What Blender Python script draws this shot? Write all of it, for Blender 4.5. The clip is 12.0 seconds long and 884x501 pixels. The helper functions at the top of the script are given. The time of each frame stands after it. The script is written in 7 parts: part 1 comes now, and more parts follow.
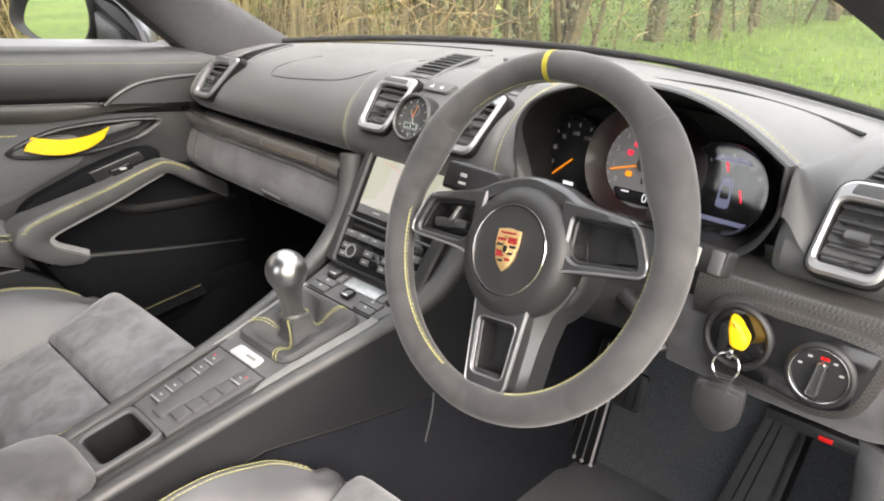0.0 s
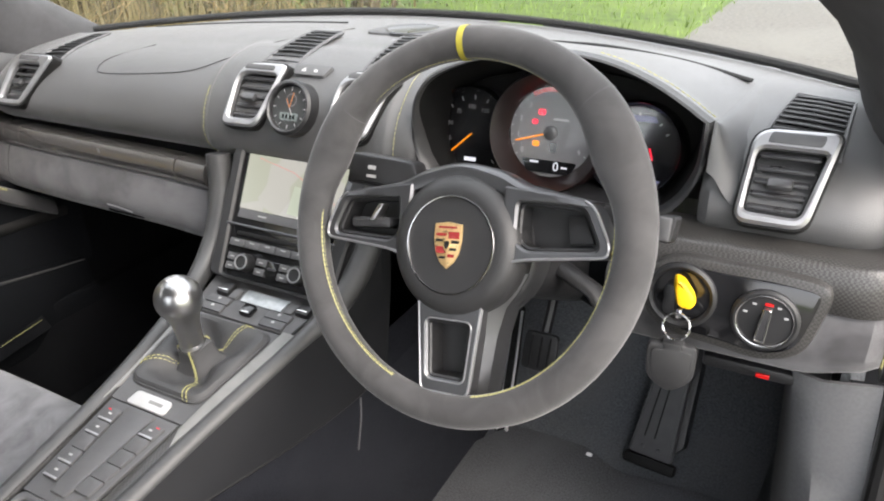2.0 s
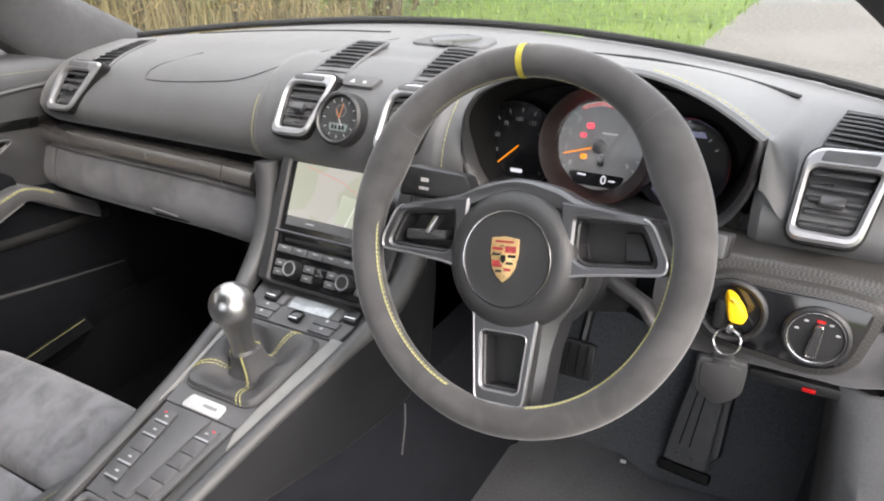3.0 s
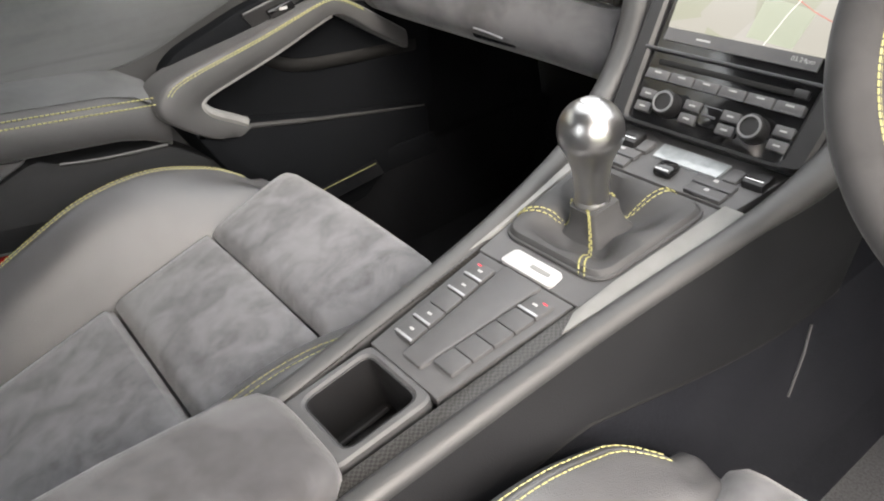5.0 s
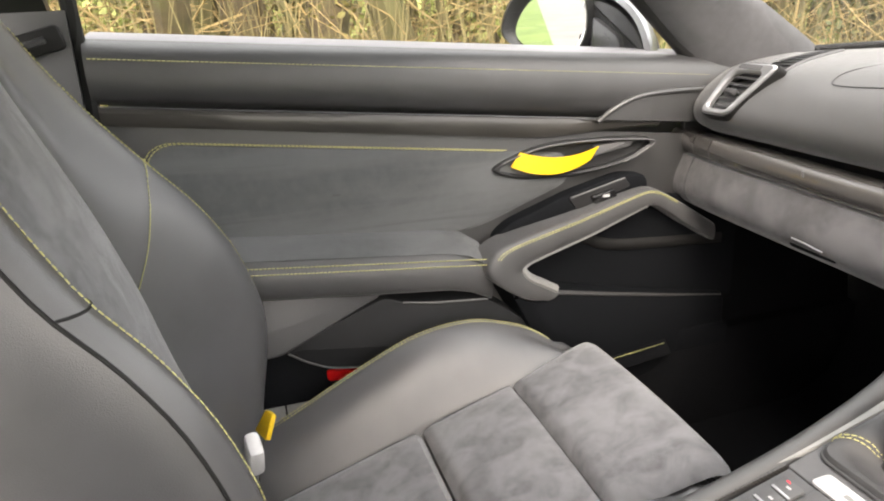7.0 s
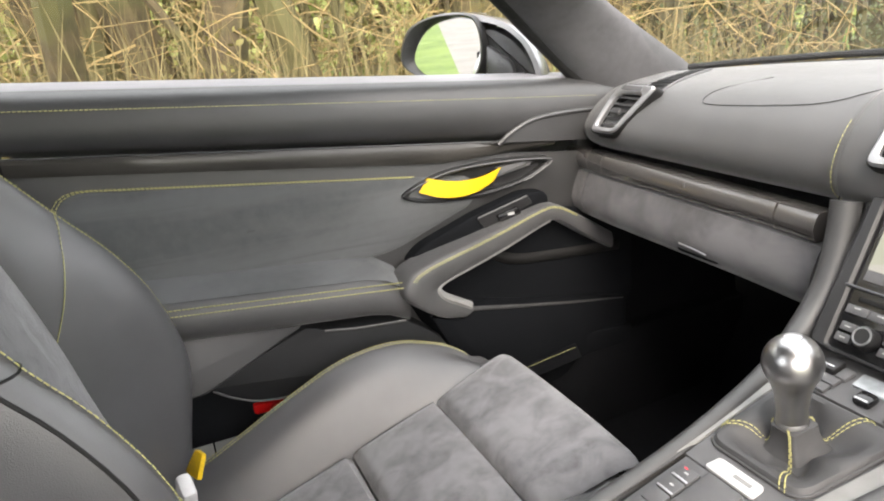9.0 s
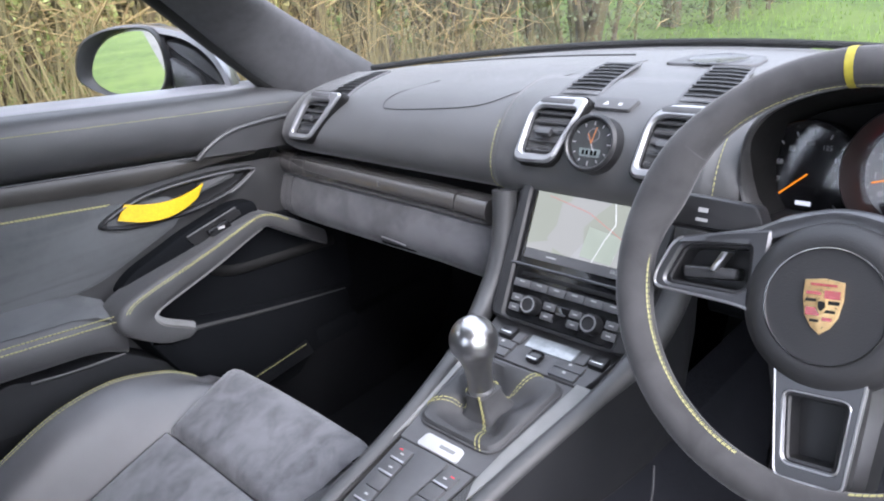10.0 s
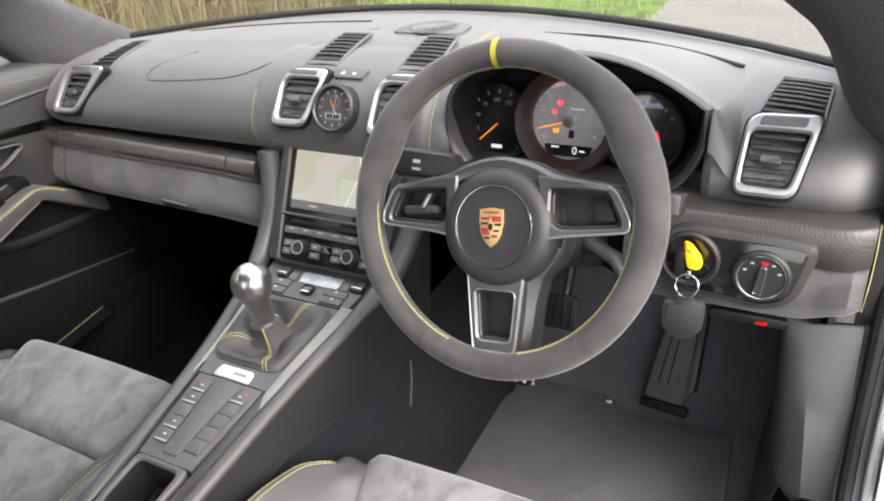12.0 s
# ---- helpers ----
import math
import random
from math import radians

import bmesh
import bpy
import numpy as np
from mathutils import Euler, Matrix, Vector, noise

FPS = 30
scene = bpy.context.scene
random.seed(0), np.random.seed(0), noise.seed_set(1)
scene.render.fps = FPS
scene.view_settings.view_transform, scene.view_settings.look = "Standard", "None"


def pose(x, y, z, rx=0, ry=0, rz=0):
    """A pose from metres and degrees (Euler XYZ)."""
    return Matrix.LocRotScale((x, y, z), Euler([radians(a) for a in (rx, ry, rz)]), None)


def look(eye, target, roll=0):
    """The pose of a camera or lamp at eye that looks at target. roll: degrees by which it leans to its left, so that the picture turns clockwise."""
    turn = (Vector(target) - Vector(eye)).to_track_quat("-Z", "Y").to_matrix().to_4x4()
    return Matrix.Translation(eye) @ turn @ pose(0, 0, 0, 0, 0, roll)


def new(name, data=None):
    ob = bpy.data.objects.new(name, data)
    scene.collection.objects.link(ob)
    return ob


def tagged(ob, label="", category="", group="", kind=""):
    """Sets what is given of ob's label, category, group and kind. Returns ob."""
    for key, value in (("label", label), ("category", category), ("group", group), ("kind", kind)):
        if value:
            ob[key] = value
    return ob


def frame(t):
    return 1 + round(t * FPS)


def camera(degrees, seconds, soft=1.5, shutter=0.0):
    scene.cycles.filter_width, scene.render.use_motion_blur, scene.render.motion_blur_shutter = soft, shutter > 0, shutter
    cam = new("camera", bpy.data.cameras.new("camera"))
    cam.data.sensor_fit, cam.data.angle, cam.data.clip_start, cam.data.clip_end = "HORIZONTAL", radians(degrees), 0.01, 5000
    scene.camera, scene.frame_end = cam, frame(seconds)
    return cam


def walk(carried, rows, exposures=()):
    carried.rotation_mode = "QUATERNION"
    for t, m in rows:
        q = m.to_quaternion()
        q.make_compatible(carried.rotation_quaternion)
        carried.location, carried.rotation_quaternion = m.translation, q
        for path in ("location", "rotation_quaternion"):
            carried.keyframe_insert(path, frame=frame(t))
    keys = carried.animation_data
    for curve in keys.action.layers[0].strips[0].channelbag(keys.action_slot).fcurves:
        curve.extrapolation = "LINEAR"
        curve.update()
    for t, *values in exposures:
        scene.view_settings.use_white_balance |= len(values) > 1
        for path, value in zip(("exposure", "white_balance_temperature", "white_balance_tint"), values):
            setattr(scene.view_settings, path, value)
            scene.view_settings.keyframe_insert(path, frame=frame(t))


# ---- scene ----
cam = camera(62.6, 12.0, 2.0)
PATH = [
    (0, (0.713, -0.158, 1.057), (-0.582, 1.151, 0.276), 0.2),
    (0.5, (0.662, -0.112, 1.088), (-0.585, 1.262, 0.341), -0.9),
    (1, (0.631, -0.122, 1.074), (-0.481, 1.343, 0.287), -2.0),
    (1.5, (0.612, -0.156, 1.065), (-0.368, 1.37, 0.22), -2.4),
    (2, (0.593, -0.169, 1.071), (-0.295, 1.387, 0.182), -2.3),
    (2.5, (0.582, -0.17, 1.084), (-0.262, 1.398, 0.172), -2.0),
    (3, (0.564, -0.193, 1.091), (-0.358, 1.341, 0.199), -2.2),
    (3.5, (0.518, -0.186, 1.071), (-0.627, 1.189, 0.179), -3.8),
    (3.7, (0.492, -0.174, 1.042), (-0.731, 1.126, 0.139), -4.1),
    (5.3, (0.327, -0.107, 0.898), (-1.054, 0.868, -0.17), -4.2),
    (5.5, (0.324, -0.109, 0.898), (-1.066, 0.856, -0.168), -3.9),
    (6, (0.332, -0.124, 0.917), (-1.156, 0.782, -0.065), -2.7),
    (6.5, (0.355, -0.169, 0.959), (-1.337, 0.54, 0.162), -2.9),
    (7, (0.374, -0.197, 0.976), (-1.448, 0.303, 0.32), -3.2),
    (7.2, (0.391, -0.193, 0.973), (-1.469, 0.22, 0.365), -4.0),
    (8.8, (0.396, -0.208, 1.005), (-1.404, 0.39, 0.371), -5.1),
    (9, (0.409, -0.207, 1.005), (-1.344, 0.518, 0.369), -5.0),
    (9.5, (0.43, -0.198, 1.039), (-1.136, 0.842, 0.357), -5.3),
    (10, (0.46, -0.188, 1.058), (-0.874, 1.095, 0.299), -6.0),
    (10.5, (0.506, -0.211, 1.086), (-0.612, 1.213, 0.236), -6.1),
    (11, (0.562, -0.234, 1.115), (-0.383, 1.265, 0.188), -5.8),
    (11.5, (0.583, -0.255, 1.129), (-0.289, 1.264, 0.165), -5.5),
    (12, (0.6, -0.274, 1.142), (-0.271, 1.241, 0.168), -5.4),
]
walk(cam, [(t, look(eye, target, roll)) for t, eye, target, roll in PATH], [(0, 1.85, 6900, 13), (1.0, 1.62, 6550, 12), (2.5, 1.76, 6600, 13), (3.5, 1.72, 6600, 14), (5.5, 2.02, 6950, 12), (6.0, 2.1, 7000, 13), (6.5, 2.14, 7150, 13), (7.2, 2.06, 7100, 14), (8.8, 2.04, 7000, 12), (9.5, 1.76, 6150, 17), (10.0, 1.71, 5800, 17), (10.5, 1.75, 6150, 18), (11.0, 1.83, 6550, 14), (11.5, 1.81, 6700, 14), (12, 1.77, 6700, 14)])

# ---- light ----
world = bpy.data.worlds.new("overcast_sky")
scene.world = world
world.use_nodes = True
wn, wl = world.node_tree.nodes, world.node_tree.links
sky = wn.new("ShaderNodeTexSky")
sky.sky_type, sky.sun_disc = "NISHITA", False
sky.sun_elevation, sky.sun_rotation = radians(42), radians(107)
sky.dust_density, sky.air_density, sky.ozone_density = 5.0, 1.0, 1.0
soften = wn.new("ShaderNodeMixRGB")
soften.inputs[0].default_value = 0.75
soften.inputs[2].default_value = (7.0, 7.2, 7.4, 1)
wl.new(sky.outputs[0], soften.inputs[1])
wl.new(soften.outputs[0], wn["Background"].inputs[0])
wn["Background"].inputs[1].default_value = 0.205
sun = new("sun", bpy.data.lights.new("sun", "SUN"))
sun.data.energy, sun.data.angle, sun.data.color = 1.7, radians(50), (1.0, 0.96, 0.9)
sun.matrix_world = look((5.9, -1.5, 6.2), (0, 0.3, 0.8))


# ---- materials ----
def material(name, colour, rough=0.5, metal=0.0, spec=0.5, vary=0.25, scale=40.0, bump=0.0, bump_scale=900.0, coat=0.0, sheen=0.0,
             second=None, second_scale=9.0, second_amount=0.0, rough_vary=0.1, stretch=(1, 1, 1)):
    """A procedural surface: base colour with fine and broad variation, roughness variation and fine relief."""
    m = bpy.data.materials.new(name)
    m.use_nodes = True
    n, l = m.node_tree.nodes, m.node_tree.links
    b = n["Principled BSDF"]
    co = n.new("ShaderNodeTexCoord")
    fine = n.new("ShaderNodeTexNoise")
    fine.inputs["Scale"].default_value, fine.inputs["Detail"].default_value = scale, 5
    l.new(co.outputs["Object"], fine.inputs["Vector"])
    ramp = n.new("ShaderNodeValToRGB")
    c = Vector(colour)
    ramp.color_ramp.elements[0].position, ramp.color_ramp.elements[1].position = 0.3, 0.7
    ramp.color_ramp.elements[0].color = (*(c * (1 - vary)), 1)
    ramp.color_ramp.elements[1].color = (*[min(1, v * (1 + vary)) for v in c], 1)
    l.new(fine.outputs["Fac"], ramp.inputs[0])
    out = ramp.outputs[0]
    if second:
        broad = n.new("ShaderNodeTexNoise")
        broad.inputs["Scale"].default_value, broad.inputs["Detail"].default_value, broad.inputs["Distortion"].default_value = second_scale, 4, 0.6
        along = n.new("ShaderNodeMapping")
        along.inputs["Scale"].default_value = stretch
        l.new(co.outputs["Object"], along.inputs["Vector"])
        l.new(along.outputs[0], broad.inputs["Vector"])
        edge = n.new("ShaderNodeValToRGB")
        edge.color_ramp.elements[0].position, edge.color_ramp.elements[1].position = 0.42, 0.62
        l.new(broad.outputs["Fac"], edge.inputs[0])
        amount = n.new("ShaderNodeMath")
        amount.operation = "MULTIPLY"
        amount.inputs[1].default_value = second_amount
        l.new(edge.outputs[0], amount.inputs[0])
        mix = n.new("ShaderNodeMixRGB")
        l.new(amount.outputs[0], mix.inputs[0])
        l.new(out, mix.inputs[1])
        mix.inputs[2].default_value = (*second, 1)
        out = mix.outputs[0]
    l.new(out, b.inputs["Base Color"])
    b.inputs["Metallic"].default_value = metal
    b.inputs["Specular IOR Level"].default_value = spec
    b.inputs["Coat Weight"].default_value = coat
    b.inputs["Coat Roughness"].default_value = 0.08
    b.inputs["Sheen Weight"].default_value = sheen
    b.inputs["Sheen Roughness"].default_value = 0.4
    rr = n.new("ShaderNodeMapRange")
    rr.inputs[3].default_value, rr.inputs[4].default_value = max(0.02, rough - rough_vary), min(1, rough + rough_vary)
    l.new(fine.outputs["Fac"], rr.inputs[0])
    l.new(rr.outputs[0], b.inputs["Roughness"])
    if bump:
        grain = n.new("ShaderNodeTexVoronoi" if bump_scale < 2000 else "ShaderNodeTexNoise")
        grain.inputs["Scale"].default_value = bump_scale
        l.new(co.outputs["Object"], grain.inputs["Vector"])
        bp = n.new("ShaderNodeBump")
        bp.inputs["Strength"].default_value, bp.inputs["Distance"].default_value = bump, 0.0006
        l.new(grain.outputs[0], bp.inputs["Height"])
        l.new(bp.outputs[0], b.inputs["Normal"])
    return m


def weave(name, dark, light, size, rough=0.3, coat=1.0):
    """Carbon weave: a twill of two greys under clear lacquer."""
    m = bpy.data.materials.new(name)
    m.use_nodes = True
    n, l = m.node_tree.nodes, m.node_tree.links
    b = n["Principled BSDF"]
    co = n.new("ShaderNodeTexCoord")
    mp = n.new("ShaderNodeMapping")
    mp.inputs["Rotation"].default_value = (0, 0, radians(3))
    ch = n.new("ShaderNodeTexChecker")
    ch.inputs["Scale"].default_value = 1 / size
    ch.inputs[1].default_value, ch.inputs[2].default_value = (*dark, 1), (*light, 1)
    l.new(co.outputs["Object"], mp.inputs[0])
    l.new(mp.outputs[0], ch.inputs[0])
    l.new(ch.outputs[0], b.inputs["Base Color"])
    bp = n.new("ShaderNodeBump")
    bp.inputs["Strength"].default_value, bp.inputs["Distance"].default_value = 0.3, 0.0004
    l.new(ch.outputs[1], bp.inputs["Height"])
    l.new(bp.outputs[0], b.inputs["Normal"])
    b.inputs["Roughness"].default_value = rough
    b.inputs["Coat Weight"].default_value, b.inputs["Coat Roughness"].default_value = coat, 0.06
    return m


def glowing(name, colour, strength):
    m = bpy.data.materials.new(name)
    m.use_nodes = True
    b = m.node_tree.nodes["Principled BSDF"]
    b.inputs["Base Color"].default_value = (*[v * 0.3 for v in colour], 1)
    b.inputs["Emission Color"].default_value = (*colour, 1)
    b.inputs["Emission Strength"].default_value = strength
    b.inputs["Roughness"].default_value = 0.25
    return m


def glass(name, tint=(1, 1, 1), rough=0.0, mirror=0.06):
    """A thin pane: mostly clear, with a faint reflection that grows at glancing angles."""
    m = bpy.data.materials.new(name)
    m.use_nodes = True
    n, l = m.node_tree.nodes, m.node_tree.links
    n.remove(n["Principled BSDF"])
    clear, shine, mix = n.new("ShaderNodeBsdfTransparent"), n.new("ShaderNodeBsdfGlossy"), n.new("ShaderNodeMixShader")
    clear.inputs[0].default_value, shine.inputs["Roughness"].default_value = (*tint, 1), rough
    lw, pw, sc = n.new("ShaderNodeLayerWeight"), n.new("ShaderNodeMath"), n.new("ShaderNodeMapRange")
    pw.operation, pw.inputs[1].default_value = "POWER", 5.0
    sc.inputs[3].default_value, sc.inputs[4].default_value = mirror * 0.5, 0.45
    l.new(lw.outputs["Facing"], pw.inputs[0])
    l.new(pw.outputs[0], sc.inputs[0])
    l.new(sc.outputs[0], mix.inputs[0])
    l.new(clear.outputs[0], mix.inputs[1])
    l.new(shine.outputs[0], mix.inputs[2])
    l.new(mix.outputs[0], n["Material Output"].inputs[0])
    return m


LEATHER = material("black_leather", (0.032, 0.032, 0.033), 0.40, spec=0.85, vary=0.12, scale=25, bump=0.35, bump_scale=1100, second=(0.044, 0.044, 0.046), second_scale=6, second_amount=0.5)
DASH_LEATHER = material("dash_leather", (0.056, 0.056, 0.057), 0.54, spec=0.85, vary=0.12, scale=25, bump=0.3, bump_scale=1100, sheen=0.2, second=(0.078, 0.078, 0.08), second_scale=6, second_amount=0.5)
SEAT_LEATHER = material("seat_leather", (0.070, 0.070, 0.073), 0.38, spec=0.9, vary=0.12, scale=18, bump=0.3, bump_scale=1000, second=(0.083, 0.083, 0.086), second_scale=5, second_amount=0.5)
SUEDE = material("grey_suede", (0.075, 0.073, 0.076), 0.95, spec=0.2, vary=0.16, scale=60, bump=0.4, bump_scale=2600, sheen=0.35, second=(0.14, 0.138, 0.144), second_scale=13, second_amount=0.7)
DOOR_SUEDE = material("door_suede", (0.10, 0.104, 0.106), 0.95, spec=0.2, vary=0.08, scale=70, bump=0.3, bump_scale=2600, sheen=0.3, second=(0.15, 0.154, 0.158), second_scale=12, second_amount=0.55, stretch=(1, 0.22, 2.2))
# Black plastic, darkened further: footwell shade is put into its colour.
SHADED_PLASTIC = material("shaded_plastic", (0.0055, 0.0062, 0.0075), 0.75, spec=0.10, vary=0.12, scale=60, bump=0.3, bump_scale=1300)
POCKET = material("pocket_plastic", (0.013, 0.014, 0.0155), 0.6, spec=0.3, vary=0.12, scale=60, bump=0.3, bump_scale=1300)
# Paler carpet copy: light on the pillar foot is put into the colour.
FOOT_CARPET = material("grey_carpet", (0.118, 0.119, 0.122), 1.0, spec=0.1, vary=0.2, scale=300, bump=0.4, bump_scale=1400, second=(0.15, 0.151, 0.154), second_scale=5, second_amount=0.6)
# Carpet darkened and tinted blue: the flank's shade is put into the colour.
SHADED_TUNNEL_CARPET = material("shaded_tunnel_carpet", (0.0125, 0.0135, 0.017), 1.0, spec=0.1, vary=0.3, scale=350, bump=0.9, bump_scale=1400, second=(0.018, 0.019, 0.023), second_scale=6, second_amount=0.6)
# Carpet copy for the driver's side, paler: bounced light is in the colour.
LIT_CARPET = material("bounce_lit_carpet", (0.105, 0.112, 0.120), 1.0, spec=0.1, vary=0.3, scale=350, bump=0.9, bump_scale=1400, second=(0.125, 0.127, 0.131), second_scale=6, second_amount=0.6)
# Lit copy of the black leather: highlight is put into its paler colour.
LIT_LEATHER = material("lit_leather", (0.042, 0.042, 0.043), 0.46, spec=0.7, vary=0.12, scale=25, bump=0.25, bump_scale=1100, second=(0.052, 0.052, 0.053), second_scale=6, second_amount=0.5)
SATIN_METAL = material("satin_ball_metal", (0.45, 0.445, 0.445), 0.30, metal=1.0, vary=0.05, scale=60, rough_vary=0.05)
SEAT_SUEDE = material("seat_suede", (0.14, 0.14, 0.146), 0.95, spec=0.2, vary=0.18, scale=75, bump=0.4, bump_scale=2600, sheen=0.4, second=(0.25, 0.25, 0.26), second_scale=24, second_amount=0.55, stretch=(1.1, 0.8, 0.9))
RIM_SUEDE = material("rim_suede", (0.055, 0.054, 0.055), 0.95, spec=0.2, vary=0.08, scale=70, bump=0.3, bump_scale=2600, sheen=0.3, second=(0.085, 0.083, 0.084), second_scale=19, second_amount=0.7)
PLASTIC = material("black_plastic", (0.016, 0.016, 0.017), 0.42, vary=0.1, scale=60, bump=0.2, bump_scale=1500)
GREY_PLASTIC = material("grey_plastic", (0.085, 0.085, 0.088), 0.5, vary=0.1, scale=60, bump=0.2, bump_scale=1500)
LOUVRE = material("satin_louvre", (0.042, 0.042, 0.044), 0.30, spec=0.6, vary=0.08, scale=60)
GLOSS = material("gloss_black", (0.008, 0.008, 0.009), 0.12, vary=0.1, scale=30, coat=0.5)
SILVER = material("satin_silver", (0.42, 0.42, 0.43), 0.38, metal=0.85, vary=0.06, scale=80, rough_vary=0.06)
CHROME = material("bright_metal", (0.52, 0.515, 0.515), 0.20, metal=1.0, vary=0.05, scale=60, rough_vary=0.05)
BRUSHED = material("brushed_aluminium", (0.55, 0.54, 0.54), 0.32, metal=1.0, vary=0.08, scale=120, rough_vary=0.08)
GUNMETAL = material("grey_galvano", (0.115, 0.115, 0.12), 0.35, metal=0.8, vary=0.05, scale=70, rough_vary=0.05)
CARBON = weave("carbon_weave", (0.016, 0.015, 0.014), (0.046, 0.044, 0.042), 0.0022, 0.48, 0.2)
CARBON_STRIP = material("lacquered_carbon_strip", (0.105, 0.099, 0.095), 0.24, metal=0.35, vary=0.03, scale=9, coat=1.0, rough_vary=0.01)
# Same lacquered carbon as the dash strip, darkened for its weaker reflected light.
SHADED_STRIP = material("shaded_carbon_strip", (0.045, 0.042, 0.038), 0.42, vary=0.25, scale=8, coat=0.25, rough_vary=0.02)
# Same carpet, near-black: the passenger footwell's shade is put into the colour.
SHADED_CARPET = material("shaded_black_carpet", (0.004, 0.0043, 0.0052), 1.0, spec=0.1, vary=0.35, scale=350, bump=0.9, bump_scale=1400, second=(0.007, 0.0074, 0.0085), second_scale=8, second_amount=0.6)
MAT_PILE = material("mat_pile", (0.112, 0.115, 0.122), 1.0, spec=0.1, vary=0.3, scale=350, bump=0.9, bump_scale=1400, second=(0.145, 0.148, 0.156), second_scale=7, second_amount=0.6)
HEADLINER = material("grey_headlining", (0.078, 0.078, 0.082), 0.95, spec=0.2, vary=0.1, scale=80, bump=0.3, bump_scale=2600, second=(0.098, 0.098, 0.102), second_scale=10, second_amount=0.5)
HOOD_LINING = material("hood_lining", (0.007, 0.007, 0.007), 0.8, spec=0.2, vary=0.1, scale=60)
RUBBER = material("black_rubber", (0.008, 0.008, 0.008), 0.65, spec=0.3, vary=0.1, scale=60)
YELLOW = material("yellow_fabric", (0.85, 0.54, 0.008), 0.6, vary=0.12, scale=300, bump=0.4, bump_scale=1500)
# Pale colour for the sky's sheen on the door's leather top.
BELT_SHEEN = material("belt_sky_sheen", (0.25, 0.243, 0.255), 0.5, vary=0.03, scale=15, rough_vary=0.02)
PALE_PLATE = material("pale_aluminium", (0.52, 0.52, 0.52), 0.45, metal=0.25, vary=0.05, scale=90)
SILL_GREY = material("grey_sill_plastic", (0.22, 0.22, 0.215), 0.55, vary=0.1, scale=50, bump=0.2, bump_scale=1500)
HUB_LEATHER = material("hub_leather", (0.021, 0.021, 0.022), 0.46, spec=0.6, vary=0.12, scale=25, bump=0.3, bump_scale=1100, second=(0.028, 0.028, 0.029), second_scale=8, second_amount=0.5)
GAITER = material("soft_leather", (0.05, 0.05, 0.052), 0.58, spec=0.5, vary=0.15, scale=30, bump=0.35, bump_scale=1100, second=(0.07, 0.07, 0.072), second_scale=12, second_amount=0.6)
YELLOW_PAINT = material("yellow_plastic", (0.90, 0.52, 0.01), 0.3, vary=0.05, scale=60)
THREAD = material("yellow_thread", (0.42, 0.40, 0.17), 0.7, vary=0.15, scale=500)
# Shaded copy of the console's leather: side shade is in the darker colour.
SHADED_LEATHER = material("shaded_leather", (0.0115, 0.0120, 0.0135), 0.66, spec=0.16, vary=0.12, scale=25, bump=0.3, bump_scale=1100, second=(0.0145, 0.015, 0.0165), second_scale=6, second_amount=0.5)
PAINT = material("silver_car_paint", (0.22, 0.215, 0.23), 0.28, metal=0.25, vary=0.02, scale=20, coat=1.0, rough_vary=0.01)
WHITE_PLASTIC = material("white_plastic", (0.75, 0.74, 0.73), 0.4, vary=0.05, scale=60)
RED = material("red_lens", (0.55, 0.01, 0.01), 0.2, vary=0.1, scale=60, coat=0.6)
GLASS = glass("clear_glass", (0.93, 0.95, 0.94))
WINDSCREEN = glass("windscreen_glass", (0.91, 0.93, 0.92), 0.0, 0.32)
GAUGE_GLASS = glass("gauge_glass", (1, 1, 1))
MIRROR = material("mirror_glass", (0.9, 0.9, 0.92), 0.01, metal=1.0, vary=0.0, scale=10, rough_vary=0.0)
DIAL_GREY = material("dial_grey", (0.16, 0.16, 0.165), 0.7, vary=0.05, scale=60)
WHITE_MARK = material("white_print", (0.42, 0.42, 0.42), 0.6, vary=0.02, scale=60)
GLOW_RED = glowing("red_lamp", (1.0, 0.02, 0.05), 0.5)
GLOW_ORANGE = glowing("orange_lamp", (1.0, 0.30, 0.01), 0.35)
GLOW_WHITE = glowing("white_display", (0.9, 0.92, 1.0), 0.28)
GLOW_BLUE = glowing("pale_blue_display", (0.30, 0.32, 0.50), 0.10)
GOLD = material("gold_enamel", (0.72, 0.50, 0.24), 0.3, metal=0.6, vary=0.1, scale=200)
RED_ENAMEL = material("red_enamel", (0.30, 0.03, 0.03), 0.25, vary=0.1, scale=200, coat=0.6)


# ---- mesh helpers ----
def mesh_from(bm, name, mat, angle=40):
    me = bpy.data.meshes.new(name)
    bmesh.ops.recalc_face_normals(bm, faces=bm.faces)
    bm.to_mesh(me)
    bm.free()
    me.materials.append(mat)
    me.polygons.foreach_set("use_smooth", [True] * len(me.polygons))
    me.set_sharp_from_angle(angle=radians(angle))
    return me


def thing(name, label, category, base=(0, 0, 0), group="", kind=""):
    """An empty at the base of a thing made of parts."""
    e = new(name)
    e.empty_display_size = 0.02
    e.location = base
    return tagged(e, label, category, group, kind)


def part(name, bm, mat, parent, label="", angle=40):
    """One mesh, given in world coordinates, under a thing or a part."""
    ob = new(name, mesh_from(bm, name, mat, angle))
    ob.parent = parent
    ob.matrix_parent_inverse = Matrix.Translation(parent.location).inverted() if parent.parent is None else Matrix.Identity(4)
    if label:
        tagged(ob, label)
    return ob


def solid(name, bm, mat, label, category, group="", kind="", angle=40):
    return tagged(new(name, mesh_from(bm, name, mat, angle)), label, category, group, kind)


